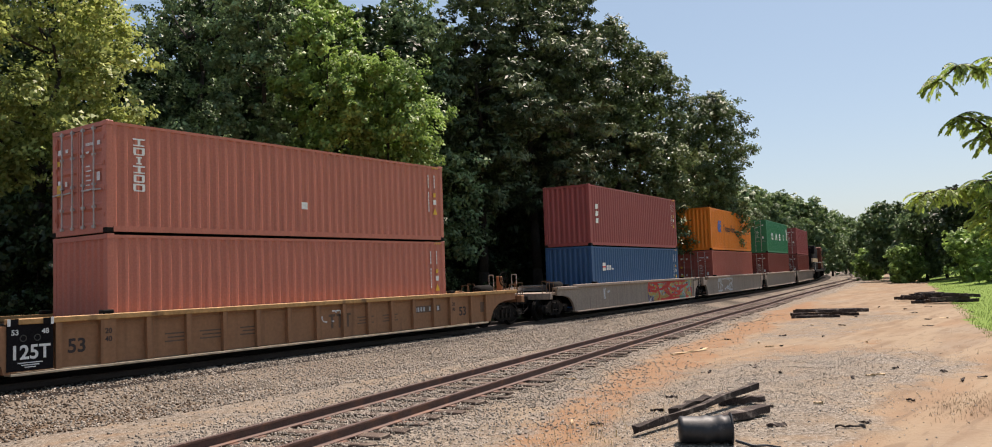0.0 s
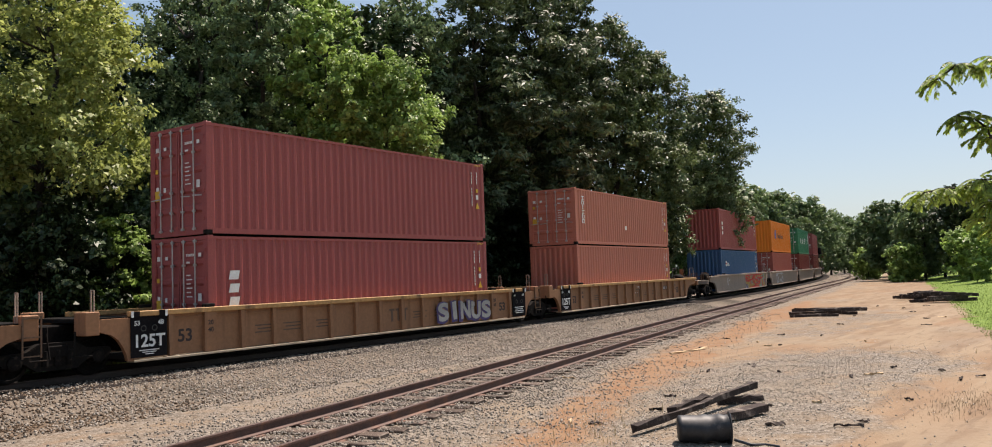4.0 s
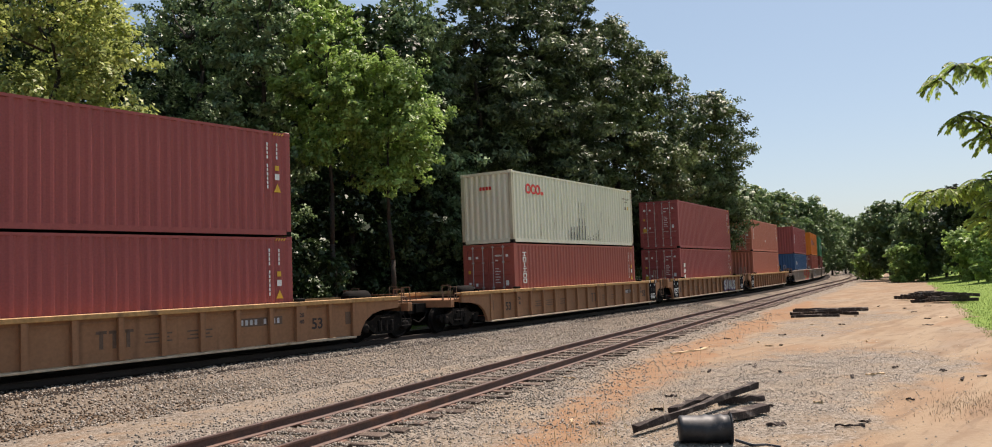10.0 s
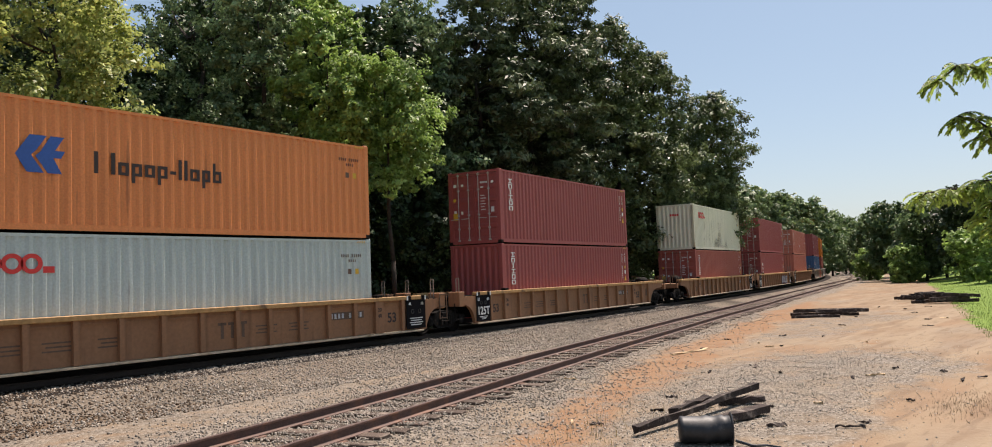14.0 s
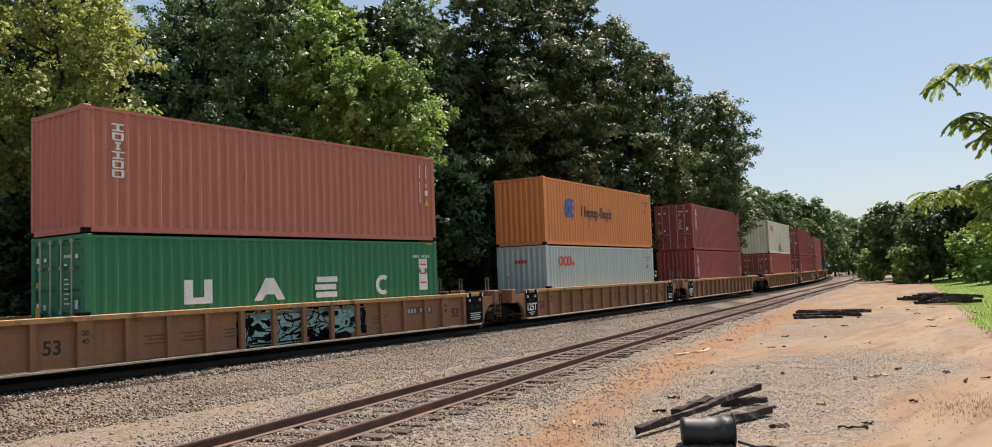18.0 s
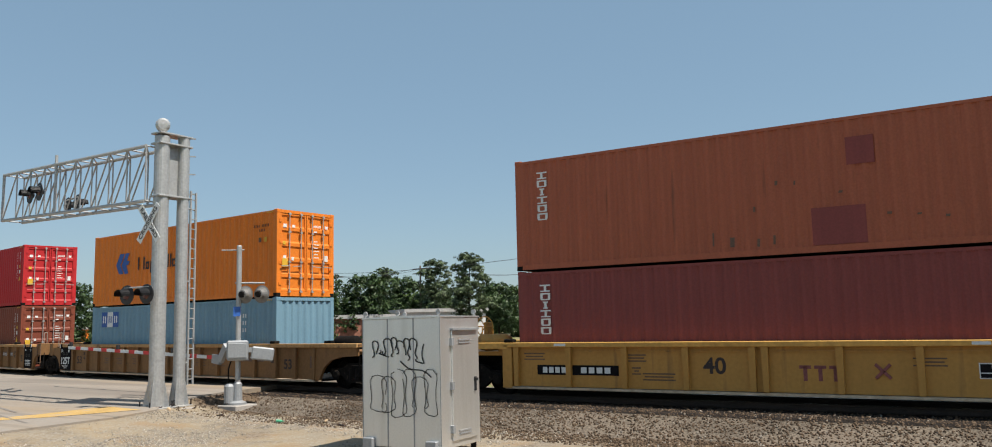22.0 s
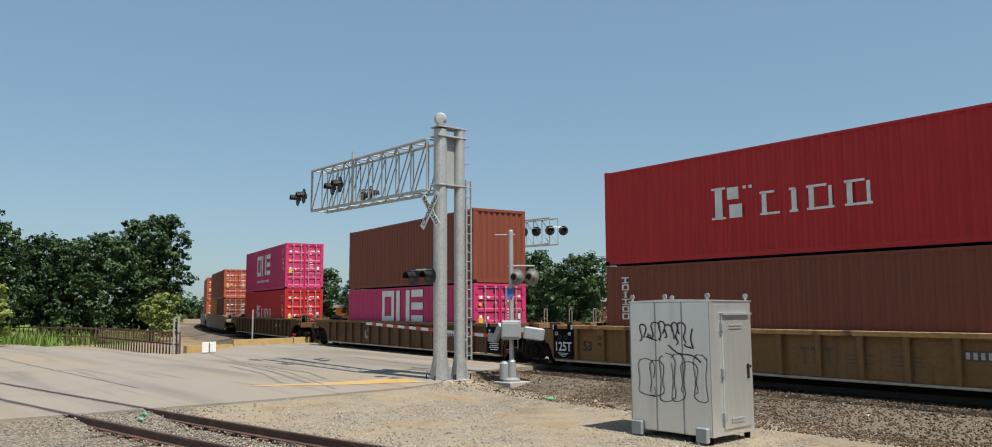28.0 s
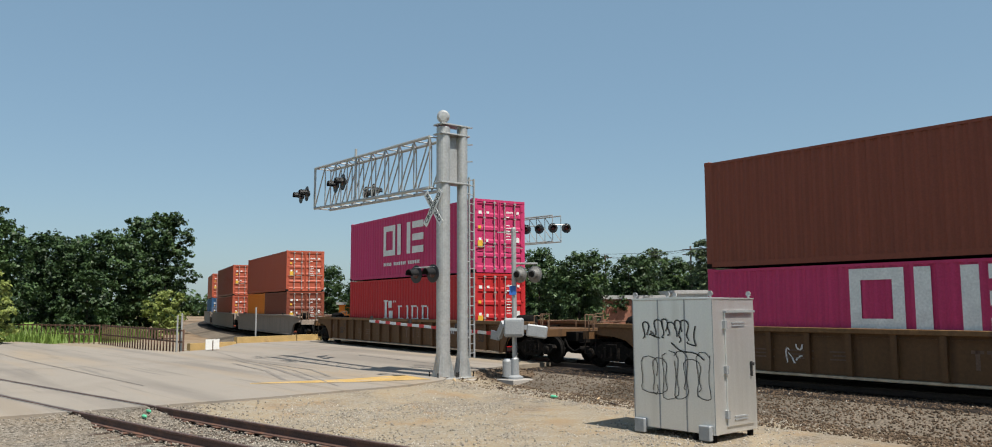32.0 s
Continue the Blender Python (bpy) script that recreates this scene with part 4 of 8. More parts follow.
def container(s, z, material, h, kind, rear, front, label, length=12.192):
    """A shipping container with its middle at s. rear, front: 'doors' or 'wall'."""
    key = f"{h:.2f}_{length:.1f}_"
    L2 = length / 2
    t = thing("shipping_container", place(s, z), label, "container", "containers on the train")
    for sy in (-1, 1):
        part("side_panel", shared(key + f"side{sy}", material, lambda: ribbed(-L2 + POST, L2 - POST, 0.15, h - 0.10, sy * (W2 - 0.004), sy)), material, t)
        part("bottom_rail", shared(key + f"brail{sy}", material, lambda: boxm(-L2 + 0.17, L2 - 0.17, *sorted((sy * (W2 - 0.09), sy * (W2 - 0.002))), 0.022, 0.16)), material, t)
        part("top_rail", shared(key + f"trail{sy}", material, lambda: boxm(-L2 + 0.17, L2 - 0.17, *sorted((sy * (W2 - 0.08), sy * (W2 + 0.001))), h - 0.10, h - 0.03)), material, t)
        for sx in (-1, 1):
            part("corner_post", shared(key + f"post{sx}{sy}", PALERUST if material is PALE else material, lambda: boxm(*sorted((sx * (L2 - POST), sx * (L2 - 0.002))), *sorted((sy * (W2 - POST), sy * (W2 - 0.001))), 0.115, h - 0.115, 0.008)), PALERUST if material is PALE else material, t)
            for zz, nm in ((0.0, "l"), (h - 0.118, "u")):
                part("corner_casting", shared(key + f"cast{nm}{sx}{sy}", CASTSTEEL if nm == "l" else material, lambda: boxm(*sorted((sx * (L2 - 0.178), sx * (L2 + 0.003))), *sorted((sy * (W2 - 0.162), sy * (W2 + 0.003))), zz, zz + 0.118, 0.012)), material, t)
    part("roof", shared(key + "roof", material, lambda: boxm(-L2 + 0.05, L2 - 0.05, -W2 + 0.06, W2 - 0.06, h - 0.07, h - 0.035)), material, t)
    part("floor", shared(key + "floor", BLACKSTEEL, lambda: boxm(-L2 + 0.05, L2 - 0.05, -W2 + 0.06, W2 - 0.06, 0.012, 0.15)), BLACKSTEEL, t)
    for sx, what in ((-1, rear), (1, front)):
        turn = Matrix() if sx > 0 else Matrix.Rotation(math.pi, 4, "Z")
        at = turn @ Matrix.Translation((L2 - 0.02, 0, 0))
        part("header", shared(key + "header", material, lambda: boxm(-0.10, 0.015, -W2 + POST, W2 - POST, h - 0.115, h - 0.01)), material, t, m=at)
        part("end_sill", shared(key + "sill", material, lambda: boxm(-0.10, 0.015, -W2 + POST, W2 - POST, 0.01, 0.165)), material, t, m=at)
        if what == "wall":
            part("end_wall", shared(key + "end", material, end_ribbed(h)), material, t, m=at)
        else:
            for hand in (-1, 1):
                leaf = part("door", shared(key + f"leaf{hand}", material, lambda: door_mirror(h, hand)), material, t, m=at)
                for y in (0.24, 0.72):
                    part("lock_rod", shared(key + f"rod{hand}", ROD, lambda: rod_mirror(h, hand)), ROD, leaf, "galvanised locking rod", m=Matrix.Translation((0.045, hand * y, 0)))
                tagged(part("door_markings", shared(key + f"dm{hand}", WHITE, lambda: door_marks(h, hand)), WHITE, leaf, "white stencilled data and stickers"), kind="stuff")
                if hand < 0:
                    part("warning_sticker", shared(key + "sticker", YELLOWMARK, lambda: sticker(-1.00, -0.78, 0.98, 1.26)), YELLOWMARK, leaf, "yellow warning sticker")
                    part("warning_sticker", shared(key + "sticker_small", YELLOWMARK, lambda: sticker(-0.98, -0.86, 1.72, 1.84)), YELLOWMARK, leaf, "small yellow sticker")
    mk = (kind, round(h, 2))
    if kind and kind != "plain":
        if mk not in MARKS:
            rows = marks(kind, h)
            small = [r for r in rows if not big_mark(r)]
            MARKS[mk] = ([(r[0], mesh_of(marks_mesh([r]), "painted_mark", r[0])) for r in rows if big_mark(r)],
                         [(m, mesh_of(marks_mesh([r for r in small if r[0] is m]), "stencil_field", m)) for m in dict.fromkeys(r[0] for r in small)])
        for m, me in MARKS[mk][0]:
            part("painted_mark", me, m, t, "painted block in " + m.name.replace("_", " "))
        for m, me in MARKS[mk][1]:
            tagged(part("stencil_field", me, m, t, "rows of tiny stencilled signs"), kind="stuff")
    if kind and kind.startswith("rings") and rear == "wall":
        for k in range(4):
            part("painted_mark", boxm(-L2 - 0.006, -L2 + 0.002, 0.30 - k * 0.15 - 0.11, 0.30 - k * 0.15, h - 0.74, h - 0.60), REDMARK, t, "small red block on the end wall")
    RIDERS.append((t, s, z))
    return t


def door_mirror(h, hand):
    bm = door_leaf(h)()
    if hand < 0:
        bm.transform(Matrix.Diagonal((1, -1, 1, 1)))
        bmesh.ops.reverse_faces(bm, faces=bm.faces)
    return bm


def rod_mirror(h, hand):
    bm = lock_rod(h)()
    if hand < 0:
        bm.transform(Matrix.Diagonal((1, -1, 1, 1)))
        bmesh.ops.reverse_faces(bm, faces=bm.faces)
    return bm


def sticker(y0, y1, z0, z1):
    return boxm(0.014, 0.018, y0, y1, z0, z1)


def door_marks(h, hand):
    bm = bmesh.new()
    if hand > 0:
        rows = [(0.32 + k * 0.055, 0.36 + k * 0.055, h - 0.52, h - 0.45) for k in range(6)] + [(0.82, 0.94, h - 0.54, h - 0.44), (0.32, 0.46, h - 0.70, h - 0.65), (0.80, 0.94, 1.22, 1.42)] + [(0.32, 0.50 + 0.06 * (k % 2), h - 1.02 - k * 0.11, h - 0.99 - k * 0.11) for k in range(6)]
    else:
        rows = [(-0.96, -0.82, h - 0.60, h - 0.48), (-0.60, -0.48, h - 0.58, h - 0.49), (-0.96, -0.84, 1.12, 1.36), (-0.62, -0.52, 1.20, 1.32)]
    for y0, y1, z0, z1 in rows:
        bm.faces.new([bm.verts.new(v) for v in ((0.016, y0, z0), (0.016, y1, z0), (0.016, y1, z1), (0.016, y0, z1))])
    return bm


# ---- the cars ----
R_WHEEL, AXLES = 0.42, 0.89


def wheelset_mesh():
    bm = bmesh.new()
    for sy in (-1, 1):
        lathe(bm, [(0.10, sy * 0.66), (0.36, sy * 0.69), (0.46, sy * 0.685), (0.455, sy * 0.715), (0.425, sy * 0.72), (0.42, sy * 0.82), (0.36, sy * 0.82), (0.34, sy * 0.775), (0.16, sy * 0.765), (0.13, sy * 0.84), (0.02, sy * 0.84)], 20, axis="y")
        for k in range(4):
            a = k * math.tau / 4
            bar(bm, (0.2 * math.cos(a), sy * 0.775, 0.2 * math.sin(a)), (0.2 * math.cos(a), sy * 0.79, 0.2 * math.sin(a)), 0.03, n=6)
    bar(bm, (0, -0.7, 0), (0, 0.7, 0), 0.09, n=8)
    return bm


def truck(parent, x, label="three-piece freight bogie, near black"):
    """A bogie under a car: two side frames, bolster, springs, two wheelsets that turn."""
    def frame_mesh(sy):
        bm = bmesh.new()
        y0, y1 = sorted((sy * 0.93, sy * 1.10))
        prism(bm, [(-1.22, 0.50), (-1.18, 0.60), (-0.66, 0.62), (-0.38, 0.78), (0.38, 0.78), (0.66, 0.62), (1.18, 0.60), (1.22, 0.50), (1.10, 0.34), (0.68, 0.38), (0.42, 0.20), (-0.42, 0.20), (-0.68, 0.38), (-1.10, 0.34)], y0, y1)
        for ax in (-AXLES, AXLES):
            lathe(bm, [(0.15, sy * 0.98), (0.15, sy * 1.16), (0.10, sy * 1.18), (0.02, sy * 1.18)], 10, (ax, 0, 0.42), "y")
        for k in (-0.26, 0.0, 0.26):
            bar(bm, (k, sy * 1.08, 0.30), (k, sy * 1.08, 0.62), 0.09, n=8)
        bmesh.ops.recalc_face_normals(bm, faces=bm.faces)
        return bm
    t = part("bogie", shared("bolster", BLACKSTEEL, lambda: box(boxm(-0.22, 0.22, -1.15, 1.15, 0.46, 0.72, 0.02), -0.9, 0.9, -0.5, 0.5, 0.62, 0.70)), BLACKSTEEL, parent, label, m=Matrix.Translation((x, 0, 0)))
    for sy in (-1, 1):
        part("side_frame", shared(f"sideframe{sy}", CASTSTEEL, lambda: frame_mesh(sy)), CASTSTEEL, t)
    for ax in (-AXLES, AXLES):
        w = part("wheelset", shared("wheelset", BLACKSTEEL, wheelset_mesh), BLACKSTEEL, t, "steel wheels on an axle", m=Matrix.Translation((ax, 0, R_WHEEL)))
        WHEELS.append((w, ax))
    return t


def rail_loop(p, q, h):
    """A grab iron: two uprights and a bar."""
    p, q = Vector(p), Vector(q)
    up = Vector((0, 0, h))
    return chain(bmesh.new(), [p, p + up, q + up, q], 0.018, 6)


def stencil(parent, x, z, w, h, material, y):
    part("stencil_bar", boxm(x - w / 2, x + w / 2, y - 0.003, y, z - h / 2, z + h / 2), material, parent)


def facing(x, y, z):
    return Matrix.Translation((x, y, z))


def ring(radius, r, n=20, k=6):
    """A hoop in the x, z plane."""
    bm = bmesh.new()
    hoops = []
    for i in range(n):
        a = i * math.tau / n
        hoops.append([bm.verts.new(((radius + r * math.cos(b)) * math.cos(a), r * math.sin(b), (radius + r * math.cos(b)) * math.sin(a))) for b in (j * math.tau / k for j in range(k))])
    for p, q in zip(hoops, hoops[1:] + hoops[:1]):
        for j in range(k):
            bm.faces.new((p[j], q[j], q[(j + 1) % k], p[(j + 1) % k]))
    bmesh.ops.recalc_face_normals(bm, faces=bm.faces)
    return bm


RUSTRAIL = surface("rusty_brown_grab_irons", (0.15, 0.085, 0.050), 0.7, 0.1, 25, 0.3, stain=(0.28, 0.22, 0.17), stain_at=0.6, stain_size=4, bump=0.05)
RAILING = (RUSTRAIL, YELLOW)


def end_platform(car, sx, x0, body, top, brake):
    """The end of a car over its bogie, with coupler, railings and, at one end, the hand brake."""
    X = lambda v: sx * v
    bx = lambda a, b, *r, bevel=0.0: boxm(*sorted((X(a), X(b))), *r, bevel)
    part("end_deck", bx(x0, x0 + 2.5, -1.10, 1.10, 1.02, 1.12), body, car)
    part("centre_sill", bx(x0 - 0.4, x0 + 3.1, -0.32, 0.32, 0.72, 1.02), BLACKSTEEL, car)
    part("end_beam", bx(x0 + 2.35, x0 + 2.55, -1.40, 1.40, 0.86, 1.12, bevel=0.01), body, car)
    for sy in (-1, 1):
        if body is YELLOW:
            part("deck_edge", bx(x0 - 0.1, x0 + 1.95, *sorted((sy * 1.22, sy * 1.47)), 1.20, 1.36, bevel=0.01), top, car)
            part("jacking_pad", bx(x0 + 1.50, x0 + 1.95, *sorted((sy * 1.20, sy * 1.44)), 0.98, 1.20, bevel=0.01), body, car)
            part("end_post", bx(x0 - 0.22, x0 + 0.06, *sorted((sy * 1.28, sy * 1.46)), 0.22, 1.22, bevel=0.01), body, car)
        else:
            part("arched_sill", prism(bmesh.new(), [(X(x0 - 0.02), 1.24), (X(x0 + 1.9), 1.24), (X(x0 + 1.9), 1.0), (X(x0 + 1.2), 0.96), (X(x0 + 0.75), 0.86), (X(x0 + 0.46), 0.66), (X(x0 + 0.30), 0.42), (X(x0 + 0.24), 0.25), (X(x0 - 0.02), 0.25)], *sorted((sy * 1.30, sy * 1.40))), body, car)
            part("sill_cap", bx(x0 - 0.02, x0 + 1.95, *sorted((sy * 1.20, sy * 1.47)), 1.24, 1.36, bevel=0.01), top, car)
        part("side_step", chain(bmesh.new(), [(X(x0 + 2.45), sy * 1.38, 1.0), (X(x0 + 2.45), sy * 1.42, 0.42), (X(x0 + 2.0), sy * 1.42, 0.42), (X(x0 + 2.0), sy * 1.38, 1.0)], 0.018), body if body is YELLOW else CASTSTEEL, car)
        part("grab_iron", rail_loop((X(x0 + 2.5), sy * 1.35, 1.12), (X(x0 + 2.5), sy * 1.0, 1.12), 0.66 if body is YELLOW else 0.50), RAILING[body is YELLOW], car)
        part("grab_iron", rail_loop((X(x0 + 2.12), sy * 1.35, 1.12), (X(x0 + 2.12), sy * 1.0, 1.12), 0.66 if body is YELLOW else 0.44), RAILING[body is YELLOW], car)
        part("walkway_rail", rail_loop((X(x0 + 1.6), sy * 1.38, 1.12), (X(x0 + 2.3), sy * 1.38, 1.12), 0.36 if body is YELLOW else 0.20), RAILING[body is YELLOW], car)
    part("cross_rail", rail_loop((X(x0 + 2.3), -0.9, 1.1), (X(x0 + 2.3), 0.3, 1.1), 0.30), RAILING[body is YELLOW], car)
    part("coupler", box(bx(x0 + 2.5, x0 + 3.25, -0.16, 0.16, 0.72, 0.96, bevel=0.03), *sorted((X(x0 + 3.1), X(x0 + 3.42))), -0.22, 0.24, 0.68, 1.0), CASTSTEEL, car, "knuckle coupler")
    part("air_hose", chain(bmesh.new(), [(X(x0 + 2.6), -0.42, 0.78), (X(x0 + 2.85), -0.46, 0.52), (X(x0 + 3.1), -0.40, 0.38), (X(x0 + 3.35), -0.34, 0.50)], 0.03), BLACKSTEEL, car)
    part("brake_tank", lathe(bmesh.new(), [(0.02, -0.52), (0.15, -0.50), (0.22, -0.40), (0.22, 0.40), (0.15, 0.50), (0.02, 0.52)], 12, (X(x0 + 0.75), -0.72, 1.36), "x"), body if body is YELLOW else BLACKSTEEL, car, smooth=True)
    part("brake_valve", bx(x0 + 0.1, x0 + 0.4, -1.1, -0.8, 1.12, 1.44), body if body is YELLOW else BLACKSTEEL, car)
    if brake:
        xb = 1.05 if body is YELLOW else 2.2
        bw = part("hand_brake", bx(x0 + xb, x0 + xb + 0.16, -0.56, -0.32, 1.12, 1.90, bevel=0.02), body, car, "hand brake housing")
        wheel = ring(0.27, 0.018)
        part("brake_wheel", wheel, body if body is YELLOW else CASTSTEEL, bw, m=Matrix.Translation((X(x0 + xb + 0.08), -0.62, 1.78)))
        for k in range(3):
            a = k * math.pi / 3
            part("wheel_spoke", barm((-0.265 * math.cos(a), 0, -0.265 * math.sin(a)), (0.265 * math.cos(a), 0, 0.265 * math.sin(a)), 0.014, n=5), body if body is YELLOW else CASTSTEEL, bw, m=Matrix.Translation((X(x0 + xb + 0.08), -0.62, 1.78)))
        for y in (-1.15, -0.05):
            part("brake_stand_rail", rail_loop((X(x0 + 2.4), y, 1.1), (X(x0 + 2.4), y + 0.22, 1.1), 0.85), ROD, car)


def ladder(xa, xb, y, z0, z1):
    bm = bmesh.new()
    for x in (xa, xb):
        bar(bm, (x, y, z0 - 0.04), (x, y, z1 + 0.04), 0.03)
    for k in range(3):
        z = z0 + (z1 - z0) * k / 2
        bar(bm, (xa, y, z), (xb, y, z), 0.026)
    return bm


def joint_end(car, sx, x0, body, top, plate):
    """The end of a unit that shares its bogie with the next one."""
    X = lambda v: sx * v
    bx = lambda a, b, *r, bevel=0.0: boxm(*sorted((X(a), X(b))), *r, bevel)
    for sy in (-1, 1):
        y0, y1 = sorted((sy * 1.30, sy * 1.42))
        arch = [(X(x0 - 0.02), 1.22), (X(x0 + 1.02), 1.22), (X(x0 + 1.02), 0.98), (X(x0 + 0.78), 0.94), (X(x0 + 0.52), 0.86), (X(x0 + 0.36), 0.74), (X(x0 + 0.24), 0.56), (X(x0 + 0.16), 0.38), (X(x0 + 0.13), 0.25), (X(x0 - 0.02), 0.25)]
        part("end_panel", prism(bmesh.new(), arch, y0, y1), body, car)
        part("end_bracket", bx(x0 + 0.80, x0 + 1.12, *sorted((sy * 0.95, sy * 1.44)), 0.88, 1.40, bevel=0.015), body, car)
        for k in (0.45,):
            part("grab_iron", rail_loop((X(x0 + 1.25 - k), sy * 1.2, 1.25), (X(x0 + 1.25 - k), sy * 1.08, 1.25), 0.62), OLDWELL, car)
    part("end_top", bx(x0 - 0.3, x0 + 1.05, -1.28, 1.28, 1.16, 1.25), BLACKSTEEL, car)
    part("articulation", bx(x0 - 0.2, x0 + 1.75, -0.34, 0.34, 0.70, 1.12, bevel=0.03), BLACKSTEEL, car)
    for sy in (-1, 1):
        if sx > 0:
            part("end_ladder", ladder(X(x0 + 0.80), X(x0 + 1.16), sy * 1.46, 0.56, 1.34), RUSTRAIL if body is not OLDWELL else CASTSTEEL, car, "small rung ladder at the joint")
        part("cross_step", chain(bmesh.new(), [(X(x0 + 1.3), sy * 1.35, 1.0), (X(x0 + 1.35), sy * 1.40, 0.45), (X(x0 + 0.95), sy * 1.40, 0.45)], 0.02), CASTSTEEL, car)


def well_car(s, body, top, rear, front, long_well, label, plates=True, smooth_side=False, rear_truck=True, front_truck=True, brake=0):
    """A well car unit with its middle at s. rear, front: 'joint' or 'end'; brake: the end with the hand brake, -1 or 1."""
    car = thing("well_car", place(s), label, "rail car", "cars of the train")
    half = 8.25 if long_well else 6.42
    hi = 1.36 if not smooth_side else 1.42
    for sy in (-1, 1):
        y0, y1 = sorted((sy * 1.29, sy * (1.33 if not smooth_side else 1.37)))
        side = part("side_sheet", boxm(-half, half, y0, y1, 0.27, hi - 0.10), body, car)
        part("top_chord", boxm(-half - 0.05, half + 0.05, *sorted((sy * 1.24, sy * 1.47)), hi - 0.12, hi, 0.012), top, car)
        part("bottom_chord", boxm(-half, half, *sorted((sy * 1.15, sy * 1.45)), 0.20, 0.255, 0.008), SUNLEDGE if body is not OLDWELL else body, car, "dusty ledge, paled in colour for the sun on it")
        if not smooth_side:
            part("stiffener", boxm(-half, half, *sorted((sy * 1.33, sy * 1.36)), hi - 0.24, hi - 0.205), body, car)
            rib = shared(f"rib{sy}", body, lambda: prism(bmesh.new(), [(-0.06, 0.27), (0.06, 0.27), (0.075, hi - 0.12), (-0.075, hi - 0.12)], *sorted((sy * 1.33, sy * 1.44))))
            for x in [1.04 * k for k in range(-7, 8)] + [-8.19, 8.19] if long_well else (-6.3, -6.09, -4.60, -3.12, -1.62, -0.12, 0.15, 1.66, 3.14, 4.62, 6.06, 6.3):
                part("rib", rib, body, car, m=Matrix.Translation((x, 0, 0)))
        for sx in (-1, 1):
            cx = sx * (6.20 if long_well else half - 0.12)
            part("corner_lock", boxm(cx - 0.13, cx + 0.13, *sorted((sy * 1.25, sy * 1.46)), hi, hi + 0.09, 0.02), CASTSTEEL, car)
            if long_well and not smooth_side:
                part("marker_post", boxm(cx - 0.17, cx + 0.17, *sorted((sy * 1.33, sy * 1.445)), 0.27, hi - 0.12), body, car)
    for sx, what in ((-1, rear), (1, front)):
        part("bulkhead", boxm(*sorted((sx * half, sx * (half - 0.08))), -1.30, 1.30, 0.45, 1.18), BLACKSTEEL, car)
    part("well_floor", boxm(-half, half, -1.15, 1.15, 0.20, 0.26), BLACKSTEEL, car)
    for sx, what in ((-1, rear), (1, front)):
        if what == "joint":
            joint_end(car, sx, half, body, top, plates)
        else:
            end_platform(car, sx, half - 0.05 if long_well else half, body, top, brake == sx)
        if plates and long_well and what == "end":
            part("small_plate", boxm(sx * (half - 0.16) - 0.17, sx * (half - 0.16) + 0.17, -1.339, -1.331, 0.62, 0.98), FADEDMARK, car, "faded dark stencil square")
        if plates and long_well and what == "joint":
            px = sx * (half - 0.38)
            pl = part("black_plate", boxm(px - 0.46, px + 0.46, -1.446, -1.436, 0.30, 1.28), BLACK, car, "black plate with white stencils")
            for k in (-0.43, 0.43):
                part("strap", boxm(px + k - 0.03, px + k + 0.03, -1.478, -1.470, hi - 0.14, hi + 0.004), WHITE, pl, "white painted strap")
                part("strap_band", boxm(px + k * 0.78 - 0.09, px + k * 0.78 + 0.09, -1.475, -1.468, hi - 0.135, hi + 0.002), BLACK, pl)
            if what == "joint" and sx < 0:
                words("125T", 0.40, WHITE, pl, facing(px, -1.448, 0.66), "stencil", "white stencilled 125T", width=0.74)
                words("53", 0.15, WHITE, pl, facing(px - 0.3, -1.448, 1.08), "stencil")
                words("48", 0.15, WHITE, pl, facing(px + 0.3, -1.448, 1.08), "stencil")
                for k in (-0.14, 0.14):
                    part("emblem", ring(0.062, 0.010), FADEDSTENCIL, pl, "small faded round emblem", m=Matrix.Translation((px + k, -1.447, 0.96)))
                for k in range(3):
                    stencil(pl, px, 0.46 - k * 0.045, 0.5 - 0.14 * k, 0.02, WHITE, -1.447)
            else:
                words("48", 0.12, WHITE, pl, facing(px - 0.3, -1.448, 1.10), "stencil")
                words("53", 0.12, WHITE, pl, facing(px + 0.3, -1.448, 1.10), "stencil")
                for k in (-0.17, 0.17):
                    part("emblem", ring(0.062, 0.010), FADEDSTENCIL, pl, "small faded round emblem", m=Matrix.Translation((px + k, -1.447, 0.86)))
                for k in range(4):
                    stencil(pl, px, 0.64 - k * 0.07, 0.62 - 0.1 * (k % 2), 0.028, WHITE, -1.447)
    # stencils on the side towards the camera
    yy = -1.331
    if long_well and not smooth_side:
        words("53", 0.42, DARKMARK, car, facing(6.85, yy - 0.004, 0.70), "stencil", "dark stencilled 53")
        words("53", 0.42, DARKMARK, car, facing(-6.85, yy - 0.004, 0.70), "stencil")
        for x in (-6.2, 6.2):
            words("20", 0.16, DARKMARK, car, facing(x, -1.449, 0.98), "stencil")
            words("40", 0.16, DARKMARK, car, facing(x, -1.449, 0.80), "stencil")
        mark = boxm(4.22, 5.62, yy - 0.004, yy, 0.78, 1.0)
        part("number_panel", mark, FADEDMARK, car, "black panel with pale bars")
        for k in range(9):
            if k != 4:
                part("number_bar", boxm(4.28 + k * 0.145, 4.36 + k * 0.145, yy - 0.008, yy - 0.005, 0.82, 0.96), GREYSPRAY, car)
        for x, w in ((-4.4, 0.7), (-3.4, 0.8), (-2.3, 0.6), (2.0, 0.7), (3.1, 0.7)):
            for k in range(3):
                stencil(car, x, 0.80 - k * 0.09, w - 0.15 * (k % 2), 0.035, FADEDMARK, yy)
